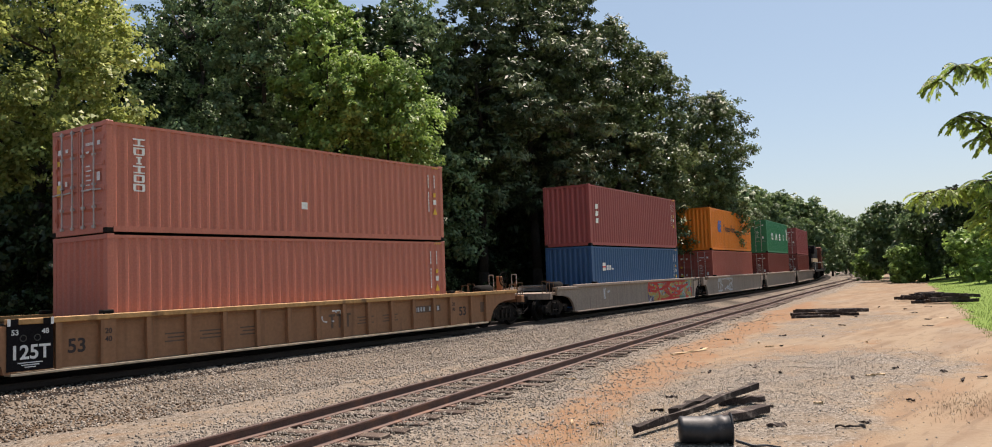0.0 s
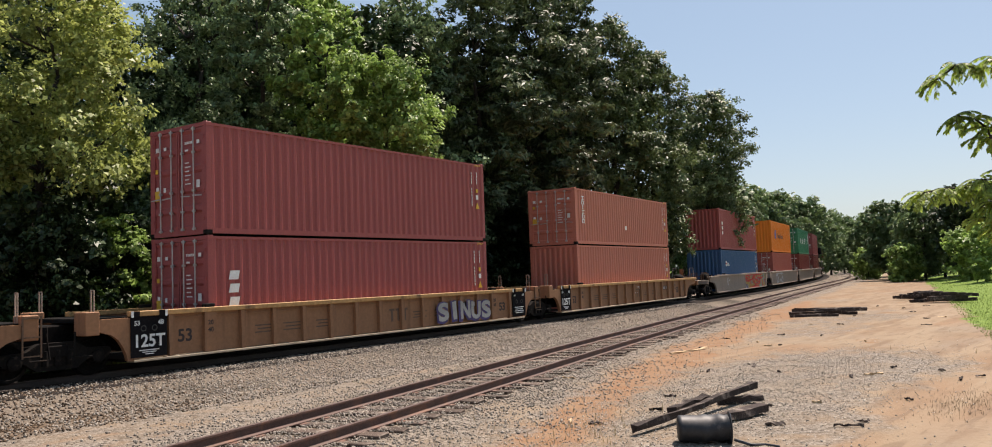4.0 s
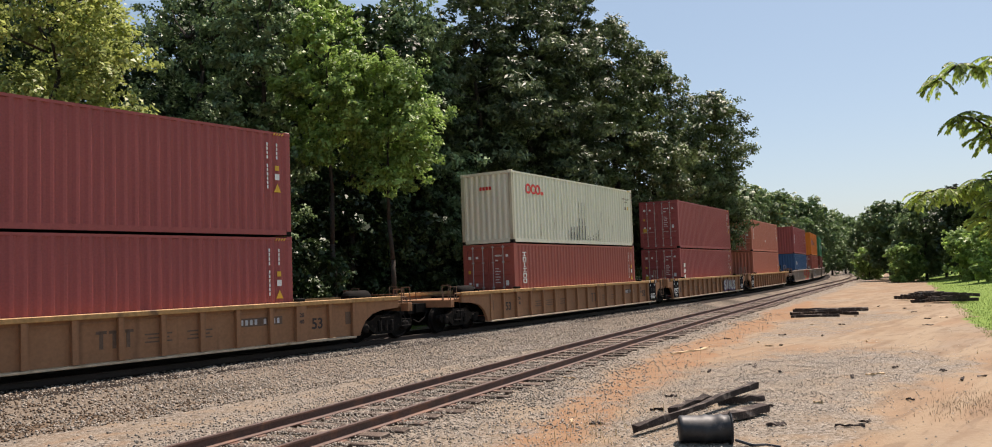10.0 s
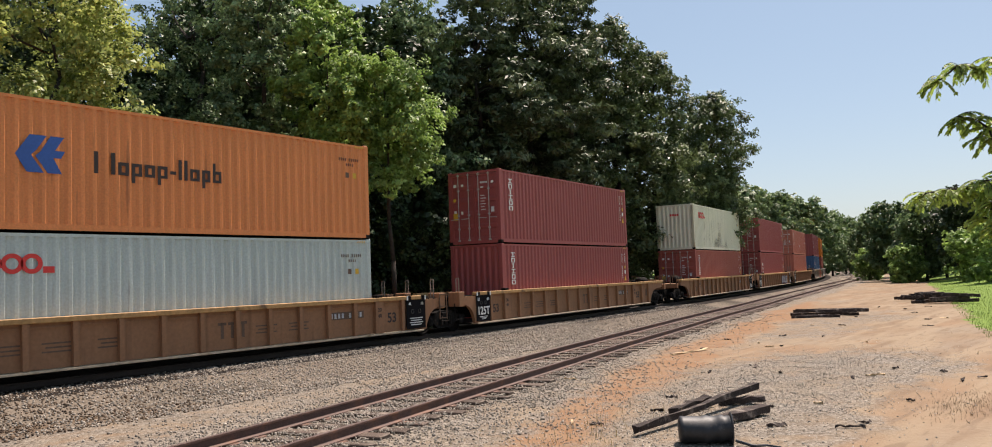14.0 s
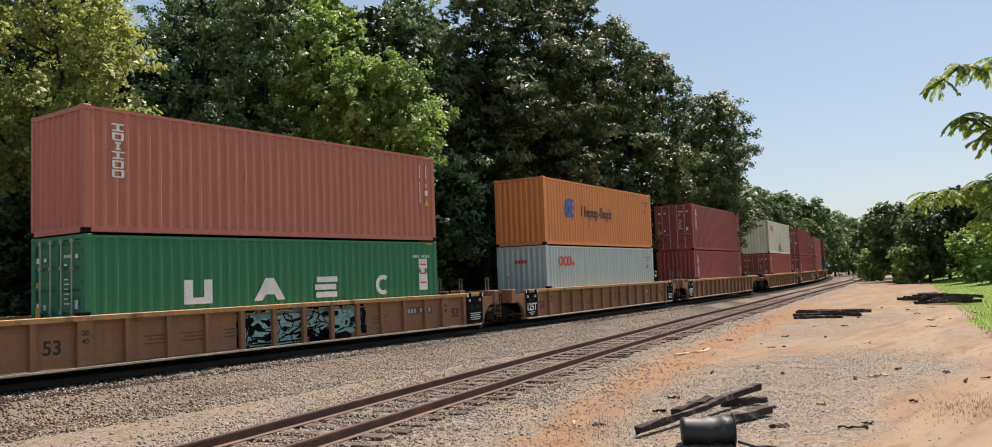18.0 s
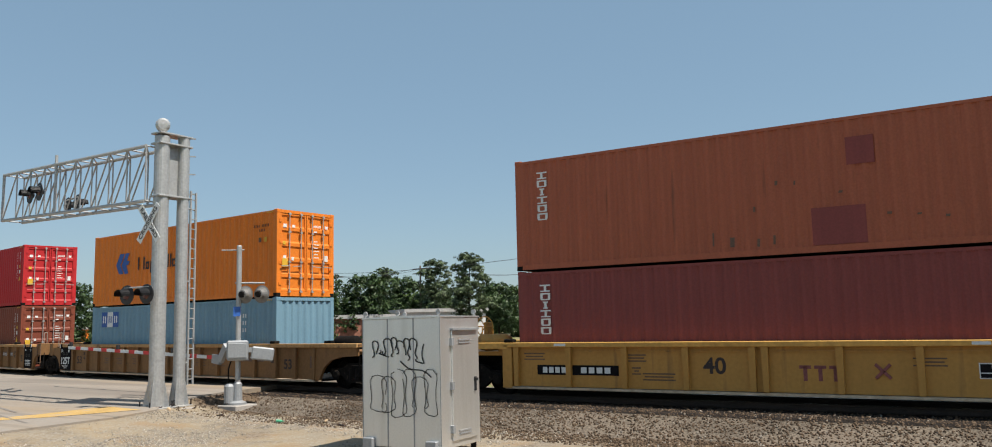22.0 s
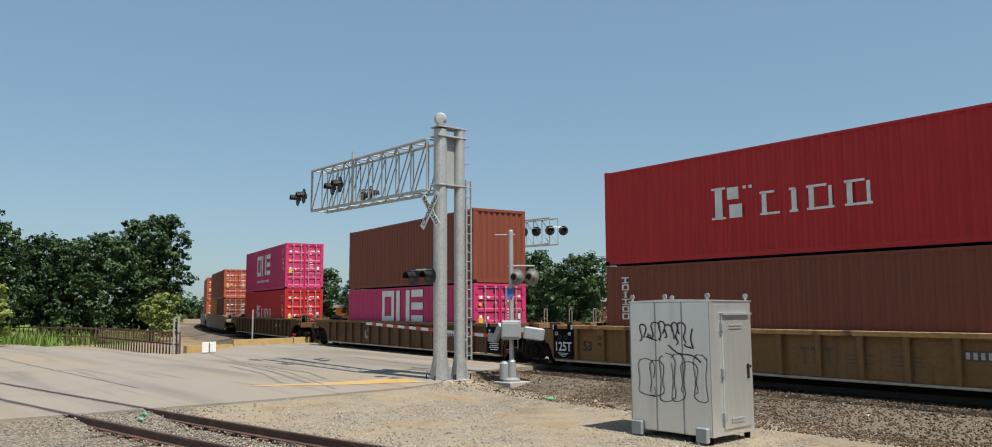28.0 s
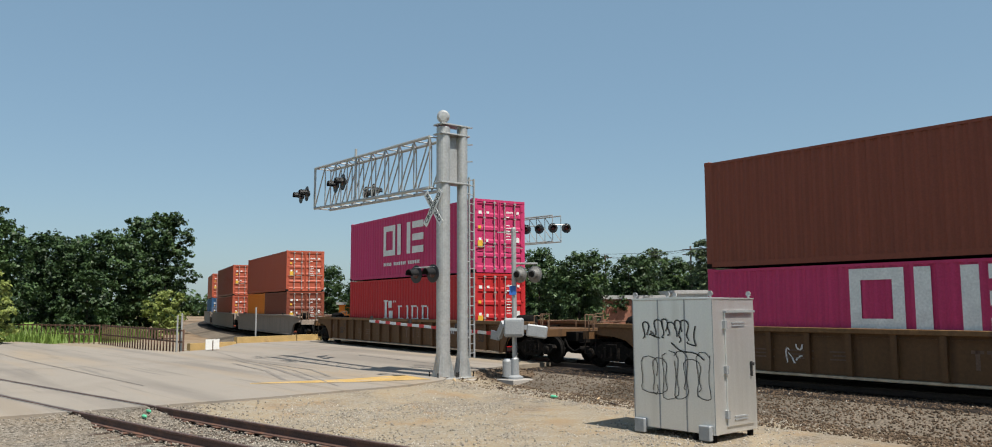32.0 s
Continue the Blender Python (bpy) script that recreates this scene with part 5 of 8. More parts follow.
        for x in (0.62, 0.92, 1.25):
            stencil(car, x, 0.75, 0.09, 0.40, FADEDMARK, yy)
            stencil(car, x, 0.92, 0.25, 0.07, FADEDMARK, yy)
    if not long_well:
        words("40", 0.50, DARKMARK, car, facing(-0.98, yy - 0.004, 0.80), "stencil", "dark stencilled 40", width=0.52)
        part("number_panel", boxm(-5.52, -3.30, yy - 0.004, yy, 0.56, 0.80), BLACK, car, "black panel with white bars")
        for x0, x1 in ((-5.36, -4.66), (-4.30, -3.46)):
            for k in range(4):
                w = (x1 - x0) / 4
                part("number_bar", boxm(x0 + k * w, x0 + k * w + w * 0.72, yy - 0.008, yy - 0.005, 0.61, 0.75), WHITE, car)
        part("data_panel", boxm(4.12, 4.58, yy - 0.004, yy, 0.62, 0.92), WHITE, car)
        part("data_field", boxm(4.14, 4.33, yy - 0.007, yy - 0.004, 0.74, 0.90), BLACK, car)
        part("data_field", boxm(4.35, 4.56, yy - 0.007, yy - 0.004, 0.74, 0.90), BLACK, car)
        part("data_field", boxm(4.14, 4.56, yy - 0.007, yy - 0.004, 0.64, 0.72), BLACK, car)
        for x in (0.95, 1.25, 1.55):
            stencil(car, x, 0.68, 0.08, 0.32, PURPLEMARK, yy)
            stencil(car, x, 0.81, 0.24, 0.07, PURPLEMARK, yy)
        for a in (-0.6, 0.6):
            part("stencil_bar", barm((2.45 - 0.14, yy, 0.74 - 0.14 * a / 0.6), (2.45 + 0.14, yy, 0.74 + 0.14 * a / 0.6), 0.06, 0.06), PURPLEMARK, car)
        for x, w, z in ((-5.6, 0.6, 1.08), (-2.9, 0.6, 1.05), (-2.3, 0.8, 0.62), (5.1, 0.7, 0.95), (5.9, 0.35, 0.85), (3.3, 0.6, 1.0), (-2.85, 0.22, 0.75)):
            for k in range(3):
                stencil(car, x, z - k * 0.07, w - 0.1 * (k % 2), 0.03, FADEDMARK, yy)
        for x in (-4.8, 4.2, 6.1):
            part("reflector", boxm(x - 0.16, x + 0.16, -1.474, -1.470, 1.27, 1.33), WHITE, car)
    tx = half + (1.55 if long_well else 1.30)
    if rear_truck:
        truck(car, -tx)
    if front_truck:
        truck(car, tx)
    RIDERS.append((car, s, 0.0))
    return car


def scrawl(car, x0, x1, z0, z1, y, colours, seed, strokes=10, r=0.035, name="graffiti"):
    """Sprayed strokes on a car side: wavy lines that spell nothing."""
    rnd = random.Random(seed)
    for k, m in enumerate(colours):
        bm = bmesh.new()
        for _ in range(strokes):
            x, z = rnd.uniform(x0, x1), rnd.uniform(z0, z1)
            a = rnd.uniform(0, 6.28)
            pts = []
            for i in range(7):
                pts.append((min(x1, max(x0, x)), min(z1, max(z0, z))))
                a += rnd.uniform(-0.9, 0.9)
                x += math.cos(a) * (x1 - x0) * 0.06
                z += math.sin(a) * (z1 - z0) * 0.20
            for (xa, za), (xb, zb) in zip(pts, pts[1:]):
                d = Vector((xb - xa, 0, zb - za))
                if d.length < 1e-3:
                    continue
                nrm = Vector((-d.z, 0, d.x)).normalized() * r * rnd.uniform(0.6, 1.3)
                yk = y - 0.002 - 0.002 * k
                bm.faces.new([bm.verts.new(v) for v in (Vector((xa, yk, za)) - nrm, Vector((xb, yk, zb)) - nrm, Vector((xb, yk, zb)) + nrm, Vector((xa, yk, za)) + nrm)])
        tagged(part(name, bm, m, car, "sprayed graffiti strokes"), kind="stuff")


def fat_letters(car, text, x0, x1, z0, z1, y):
    """Fat sprayed letters over panels and ribs: grey with a violet edge and a slipped violet shadow."""
    n = len(text)
    step = (x1 - x0) / n
    rnd = random.Random(7)
    for k, ch in enumerate(text):
        cx, cz, up = x0 + (k + 0.5) * step, (z0 + z1) / 2 + rnd.uniform(-0.04, 0.04), 1.22 * (z1 - z0)
        lean = Matrix.Rotation(radians(rnd.uniform(-7, 7)), 4, "Y")
        for m, grow, lift, dx, what in ((VIOLET, 0.080, 0.0, -0.05, "violet edge of a sprayed letter"), (SILVERSPRAY, 0.045, 0.006, 0.0, "grey fat sprayed letter")):
            cu = bpy.data.curves.new("graffiti", "FONT")
            cu.body, cu.size, cu.align_x, cu.align_y, cu.offset, cu.fill_mode = ch, up, "CENTER", "CENTER", up * grow, "FRONT"
            tmp = bpy.data.objects.new("graffiti", cu)
            me = bpy.data.meshes.new_from_object(tmp)
            bpy.data.objects.remove(tmp)
            xs = [v.co.x for v in me.vertices]
            wide = max(0.01, max(xs) - min(xs))
            me.transform(Matrix.Diagonal((min(1.5, step * (1.14 if m is VIOLET else 0.92) / wide), 1.10 if m is VIOLET else 1.0, 1, 1)))
            me.transform(Matrix.Rotation(radians(90), 4, "X"))
            me.materials.append(m)
            part("graffiti", me, m, car, what, m=Matrix.Translation((cx + dx, y - lift, cz - (0.03 if dx else 0.0))) @ lean)


H9, H8, FLOOR_Z = 2.896, 2.591, 0.28
TEAL = surface("pale_teal_spray", (0.22, 0.40, 0.36), 0.6, 0, 20, 0.2, bump=0.0)
GREYSPRAY = surface("grey_spray", (0.45, 0.45, 0.46), 0.6, 0, 20, 0.2, bump=0.0)
SILVERSPRAY = surface("dull_silver_spray", (0.33, 0.32, 0.30), 0.55, 0.1, 20, 0.2, bump=0.0)
VIOLET = surface("violet_spray", (0.060, 0.036, 0.125), 0.6, 0, 20, 0.2, bump=0.0)
OCHRE = surface("ochre_spray", (0.45, 0.30, 0.08), 0.6, 0, 20, 0.2, bump=0.0)

# middle at t = 0, car, lower container, upper container; each container: colour, height, signs, rear end, front end, words
TRAIN = [
    (95.0, "old", ("joint", "end"), (DARKRED, H9, "plain", "doors", "wall", "dark red container sunk in a well car"), (MAROON, H9, "plain", "doors", "wall", "maroon container stacked behind the engines")),
    (75.6, "old", ("joint", "joint"), (DARKRED, H9, "plain", "doors", "wall", "dark red container below a green one"), (GREEN, H9, "four_wide", "doors", "wall", "green container with white blocks")),
    (56.4, "old", ("joint", "joint"), (BRICK, H9, "plain", "doors", "wall", "red container below an orange one"), (ORANGE, H9, "chevron", "wall", "doors", "bright orange container with blue chevrons")),
    (36.84, "old", ("end", "joint"), (BLUE, H9, "flag", "wall", "doors", "navy blue container with a small white flag sign"), (MAROON, H9, "tex", "wall", "doors", "maroon container over a blue one")),
    (13.25, "brown", ("joint", "end"), (RED, H9, "numbers", "wall", "doors", "faded red container with plain ribbed end"), (RED, H8, "column", "doors", "wall", "faded red container with white upright blocks")),
    (-6.35, "brown", ("joint", "joint"), (MAROON, H9, "tex", "doors", "wall", "dusty maroon container with white door rods"), (MAROON, H9, "numbers", "doors", "wall", "dusty maroon container stacked on its twin")),
    (-25.94, "brown", ("end", "joint"), (BRICK, H9, "column_low", "doors", "wall", "brick red container with white upright blocks"), (PALE, H9, "rings_scraped", "wall", "doors", "pale grey container with red rings and black scrapes")),
    (-49.44, "brown", ("joint", "end"), (MAROON, H9, "column", "wall", "doors", "maroon container with ribbed end"), (MAROON, H9, "column", "doors", "wall", "maroon container with white door rods")),
    (-68.94, "brown", ("joint", "joint"), (PALEBLUE, H9, "rings", "wall", "doors", "pale grey green container with red rings"), (FADEORANGE, H9, "chevron", "wall", "doors", "weathered orange container with blue chevrons")),
    (-88.54, "brown", ("end", "joint"), (GREEN, H9, "four_wide", "doors", "wall", "green container with wide white blocks"), (RED, H9, "column", "wall", "doors", "faded rust red container over a green one")),
    (-110.23, "yellow", ("end", "end"), (PALEBLUE, H9, "rings", "doors", "wall", "pale grey green container with red rings"), (PINK, H9, "big_three", "wall", "doors", "magenta container with large white shapes")),
    (-130.08, "yellow", ("end", "end"), (DEEPMAROON, H9, "column", "wall", "doors", "maroon container with door rods at its front"), (RUST, H9, "patches", "doors", "wall", "rusty orange container with two dark patches")),
    (-151.62, "amber", ("joint", "end"), (SKYBLUE, H8, "blue_panel", "doors", "wall", "grey blue container with a blue and white panel"), (ORANGE, H9, "chevron", "wall", "doors", "orange container with blue chevrons and dark writing bars")),
    (-171.20, "amber", ("joint", "joint"), (BROWN, H9, "column", "wall", "doors", "brown container with door rods at its front"), (SCARLET, H9, "serif_row", "wall", "doors", "scarlet container with white blocks")),
    (-190.71, "dark", ("end", "joint"), (PINK, H8, "big_three", "wall", "doors", "magenta container below a brown one"), (BROWN, H9, "numbers", "doors", "wall", "brown container with orange ribbed end")),
    (-214.23, "dark", ("end", "end"), (SCARLET, H9, "serif_row", "wall", "doors", "scarlet container below a magenta one"), (PINK, H9, "big_three", "wall", "doors", "magenta container with door rods")),
    (-238.0, "old", ("joint", "end"), None, (CORAL, H8, "plain", "wall", "doors", "rust red container with white data on its doors")),
    (-257.6, "old", ("joint", "joint"), (CORAL, H8, "plain", "wall", "doors", "rust red container in a well car"), (CORAL, H8, "plain", "wall", "doors", "dull red container far down the line")),
    (-277.2, "old", ("joint", "joint"), (BLUE, H8, "plain", "wall", "doors", "blue container far down the line"), (CORAL, H8, "plain", "wall", "doors", "red orange container far down the line")),
]
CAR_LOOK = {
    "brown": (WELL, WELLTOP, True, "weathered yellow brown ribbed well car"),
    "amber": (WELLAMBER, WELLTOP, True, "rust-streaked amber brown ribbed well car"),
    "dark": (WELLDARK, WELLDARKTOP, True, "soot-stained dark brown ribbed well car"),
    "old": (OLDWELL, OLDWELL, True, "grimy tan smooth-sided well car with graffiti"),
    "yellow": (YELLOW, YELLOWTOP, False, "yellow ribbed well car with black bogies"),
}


def build_train():
    for i, (s, look_key, (rear, front), lower, upper) in enumerate(TRAIN):
        body, top, long_well, label = CAR_LOOK[look_key]
        # a shared bogie belongs to the unit ahead of the joint
        car = well_car(s, body, top, rear, front, long_well, label, plates=look_key in ("brown", "amber", "dark"), smooth_side=look_key == "old", front_truck=front == "end", brake={4: 1, 10: 1, 11: -1, 12: 1}.get(i, 0))
        base = FLOOR_Z
        if lower:
            m, h, kind, r, f, words_ = lower
            container(s, base, m, h, kind, r, f, words_)
            base += h
        else:
            container(s + 3.06, base, BROWN, H8, "plain", "wall", "doors", "short brown container with door rods", length=6.058)
            container(s - 3.06, base, ORANGE, H8, "plain", "wall", "doors", "short orange container beside a brown one", length=6.058)
            base += H8
        m, h, kind, r, f, words_ = upper
        top_box = container(s, base + 0.022, m, h, kind, r, f, words_)
        if i == 4:
            part("placard", boxm(-0.34, -0.12, -W2 - 0.009, -W2 - 0.004, 0.80, 1.00), WHITE, top_box, "small white square placard")
        if i == 3:
            scrawl(car, 0.6, 7.8, 0.32, 1.28, -1.372, (GREYSPRAY, VIOLET, TEAL, OCHRE, REDMARK), 4, 26, 0.07)
            scrawl(car, -5.2, -4.5, 0.5, 1.2, -1.372, (GREYSPRAY,), 5, 4, 0.05)
        if i == 2:
            scrawl(car, -5.5, -1.5, 0.4, 1.2, -1.372, (GREYSPRAY,), 8, 14, 0.06)
        if i == 4:
            scrawl(car, 0.05, 1.0, 0.75, 1.05, -1.332, (WHITE,), 6, 4, 0.02)
        if i == 5:
            fat_letters(car, "SINUS", 2.80, 5.95, 0.36, 1.02, -1.446)
        if i == 9:
            scrawl(car, -2.1, 2.4, 0.30, 1.20, -1.332, (BLACK,), 9, 60, 0.10)
            scrawl(car, -1.9, 2.2, 0.34, 1.14, -1.336, (TEAL, TEAL), 12, 18, 0.06)
            scrawl(car, -1.9, 2.2, 0.34, 1.14, -1.342, (BLACK,), 13, 30, 0.02)
        if i == 10:
            scrawl(car, 0.75, 1.85, 0.95, 1.12, -1.332, (BLACK,), 10, 8, 0.025)
        if i == 14:
            scrawl(car, -4.0, -3.3, 0.5, 0.95, -1.332, (WHITE,), 11, 5, 0.02)


def engine(s):
    """A diesel engine: frame, long hood, cab with windows, bogies."""
    e = thing("locomotive", place(s), "dark diesel locomotive with a tan stripe", "locomotive", "engines of the train")
    part("frame", boxm(-10.4, 10.4, -1.45, 1.45, 1.05, 1.35, 0.02), BLACKSTEEL, e)
    part("long_hood", boxm(-9.8, 5.6, -0.95, 0.95, 1.35, 4.35, 0.12), BLACK, e)
    part("radiator", boxm(-9.6, -5.6, -1.35, 1.35, 3.5, 4.55, 0.10), BLACK, e)
    part("stripe", boxm(-9.7, 5.5, -0.962, -0.952, 2.4, 2.9), LITTER, e, "tan stripe")
    part("cab", boxm(5.7, 8.2, -1.45, 1.45, 1.35, 4.60, 0.12), BROWN, e, "cab with side windows")
    part("cab_window", boxm(6.1, 6.85, -1.462, -1.452, 3.3, 4.05), DARKGLASS, e)
    part("cab_window", boxm(7.0, 7.75, -1.462, -1.452, 3.3, 4.05), DARKGLASS, e)
    part("nose", boxm(8.2, 10.0, -0.9, 0.9, 1.35, 3.2, 0.15), BLACK, e)
    part("fuel_tank", boxm(-3.0, 3.0, -1.25, 1.25, 0.3, 1.05, 0.12), BLACKSTEEL, e)
    for sy in (-1, 1):
        part("handrail", chain(bmesh.new(), [(-9.9, sy * 1.4, 1.35), (-9.9, sy * 1.4, 2.35), (5.6, sy * 1.4, 2.35), (5.6, sy * 1.4, 1.35)], 0.03, 5), ROD, e)
    for x in (-7.0, 7.0):
        truck(e, x)
    RIDERS.append((e, s, 0.0))


build_train()
for s in (117.8, 140.5):
    engine(s)


# ---- the road and the crossing ----
ROAD = [(-19.0, -30), (-19.0, 8.5), (-19.3, 12.6), (-19.9, 14.2), (-21.3, 15.4), (-20.4, 17.2), (-21.6, 24), (-21.6, 62), (-43.6, 62), (-43.6, 22), (-42.8, 17), (-41.0, 13.3), (-52, 10.8), (-64, 9.2), (-110, 6.0), (-110, -30)]


def inside(x, y, poly):
    hit = False
    for (xa, ya), (xb, yb) in zip(poly, poly[1:] + poly[:1]):
        if (ya > y) != (yb > y) and x < (xb - xa) * (y - ya) / (yb - ya) + xa:
            hit = not hit
    return hit


def build_road():
    bm = bmesh.new()
    face = bm.faces.new([bm.verts.new((x, y, 0)) for x, y in ROAD])
    for axis, cuts in (((0, 1, 0), (-20, -10, -4, 0, 2.5, 5, 7.5, 10, 13, 14.6, 15.4, 17.0, 21, 24, 32, 45)), ((1, 0, 0), (-100, -90, -80, -70, -60, -50, -44, -36, -30, -25))):
        for c in cuts:
            co = (0, c, 0) if axis[1] else (c, 0, 0)
            bmesh.ops.bisect_plane(bm, geom=list(bm.verts) + list(bm.edges) + list(bm.faces), plane_co=co, plane_no=axis)
    top = list(bm.faces)
    ext = bmesh.ops.extrude_face_region(bm, geom=top)
    up = {v for v in ext["geom"] if isinstance(v, bmesh.types.BMVert)}
    for v in bm.verts:
        v.co.z = road_z(v.co.x, v.co.y) if v in up else road_z(v.co.x, v.co.y) - 0.35
    bmesh.ops.recalc_face_normals(bm, faces=bm.faces)
    single("road", bm, CONCRETE, "pale worn concrete road over the tracks", "road", kind="structure")


build_road()


def strip(name, pts, w, material, label, lift=0.005):
    """A painted or worn strip that follows the road."""
    bm = bmesh.new()
    rows = []
    fine = []
    for (xa, ya), (xb, yb) in zip(pts, pts[1:]):
        n = max(2, int(math.hypot(xb - xa, yb - ya) / 1.2))
        fine += [(xa + (xb - xa) * i / n, ya + (yb - ya) * i / n) for i in range(n)]
    fine.append(pts[-1])
    for i, (x, y) in enumerate(fine):
        a, b = fine[max(0, i - 1)], fine[min(len(fine) - 1, i + 1)]
        d = Vector((b[0] - a[0], b[1] - a[1])).normalized()
        ww = w(i / len(fine)) if callable(w) else w
        rows.append([bm.verts.new((x + s * -d.y * ww / 2, y + s * d.x * ww / 2, road_z(x, y) + lift)) for s in (-1, 1)])
    for a, b in zip(rows, rows[1:]):
        bm.faces.new((a[0], b[0], b[1], a[1]))
    single(name, bm, material, label, "marking", kind="structure")


strip("edge_line", [(-22.6, 9.4), (-21.5, 12.0), (-21.2, 14.1)], lambda f: 0.15 + 2.3 * f, ROADYELLOW, "worn yellow painted strip at the road edge")
# thin darker strips laid over the concrete
for k, (pts, w) in enumerate((([(-40.5, 14.9), (-33, 13.4), (-26, 12.4), (-20.2, 10.9)], 0.07), ([(-32.5, 13.0), (-27, 12.2), (-22.5, 11.2)], 0.16), ([(-31, 12.2), (-26.5, 11.6), (-23.0, 10.6)], 0.13), ([(-30, 13.2), (-26.0, 13.0), (-23.2, 12.2)], 0.10), ([(-60, 6.5), (-40, 6.4), (-24, 6.9)], 0.06), ([(-33, -8), (-33, 8), (-33.4, 20)], 0.05))):
    strip("dark_streak", pts, w, ROADSTREAK, "dark joint lines and streaks on concrete", 0.006 + 0.001 * k)
# gaps beside the rails in the road
for off in (-0.753, 0.753):
    for who, at, rng in (("siding", lambda u: side_at(u, off), np.arange(-46, -18.9, 1.5)), ("main", lambda u: line_at(u, off), np.arange(-46, -20.9, 1.5))):
        bm = bmesh.new()
        rows = []
        for u in rng:
            p, q = at(float(u)), at(float(u) + 0.1)
            d = (q - p).normalized()
            n = Vector((-d.y, d.x, 0))
            z = road_z(p.x, p.y) + 0.004
            rows.append([bm.verts.new((p.x + n.x * s, p.y + n.y * s, z)) for s in (-0.11, 0.11)])
        for a, b in zip(rows, rows[1:]):
            bm.faces.new((a[0], b[0], b[1], a[1]))
        single("rail_gap", bm, ASPHALT, "dark rubber filled gap beside a rail in the road", "rail gap", kind="structure")


def lamp_pair(parent, at, facing_deg, spread=0.42, big=0.30):
    """Two hooded flashing lamps side by side on a short arm, not lit."""
    base = Matrix.Translation(at) @ Matrix.Rotation(radians(facing_deg), 4, "Z")
    arm = part("lamp_arm", barm((0, -spread - 0.1, 0.2), (0, spread + 0.1, 0.2), 0.03, n=6), GALV, parent, m=base)
    for sy in (-1, 1):
        disc = lathe(bmesh.new(), [(0.02, -0.10), (0.10, -0.10), (0.13, -0.02), (big, 0.0), (big, 0.02), (0.16, 0.03)], 18, (0, sy * spread, 0), "x")
        d = part("lamp_disc", disc, LAMPBLACK, parent, "round black lamp backboard", m=base)
        part("lens", lathe(bmesh.new(), [(0.14, 0.03), (0.12, 0.06), (0.03, 0.08)], 14, (0, sy * spread, 0), "x"), LENS, d)
        hood = bmesh.new()
        n = 10
        rings = [[hood.verts.new((x, sy * spread + r * math.cos(a), r * math.sin(a))) for a in np.linspace(-0.25, math.pi + 0.25, n)] for x, r in ((0.03, 0.17), (0.32, 0.15))]
        for i in range(n - 1):
            hood.faces.new((rings[0][i], rings[0][i + 1], rings[1][i + 1], rings[1][i]))
        ex = bmesh.ops.solidify(hood, geom=list(hood.faces), thickness=0.008)
        part("hood", hood, LAMPBLACK, d)
    return arm


def mast(parent, x, y, r, z0, z1, name="mast"):
    m = part(name, lathe(bmesh.new(), [(r, z0 + 0.02), (r, z1), (r * 0.96, z1 + 0.03)], 20, (x, y, 0)), GALV, parent, smooth=False)
    part("base_plate", boxm(x - r * 1.9, x + r * 1.9, y - r * 1.9, y + r * 1.9, z0, z0 + 0.05, 0.008), GALV, m)
    for k in range(4):
        a = k * math.pi / 2 + 0.6
        dx, dy = math.cos(a), math.sin(a)
        g = bmesh.new()
        w = 0.012
        n = Vector((-dy, dx, 0)) * w
        pts = [Vector((x + dx * r * 0.9, y + dy * r * 0.9, z0 + 0.05)), Vector((x + dx * r * 1.75, y + dy * r * 1.75, z0 + 0.05)), Vector((x + dx * r * 0.98, y + dy * r * 0.98, z0 + 0.85))]
        a_ = [g.verts.new(p + n) for p in pts]
        b_ = [g.verts.new(p - n) for p in pts]
        g.faces.new(a_)
        g.faces.new(b_[::-1])
        for i in range(3):
            g.faces.new((a_[i], b_[i], b_[(i + 1) % 3], a_[(i + 1) % 3]))
        part("gusset", g, GALV, m)
        part("anchor_bolt", barm((x + dx * r * 2.1, y + dy * r * 2.1, z0 - 0.05), (x + dx * r * 2.1, y + dy * r * 2.1, z0 + 0.22), 0.02, n=6), CASTSTEEL, m)
    return m


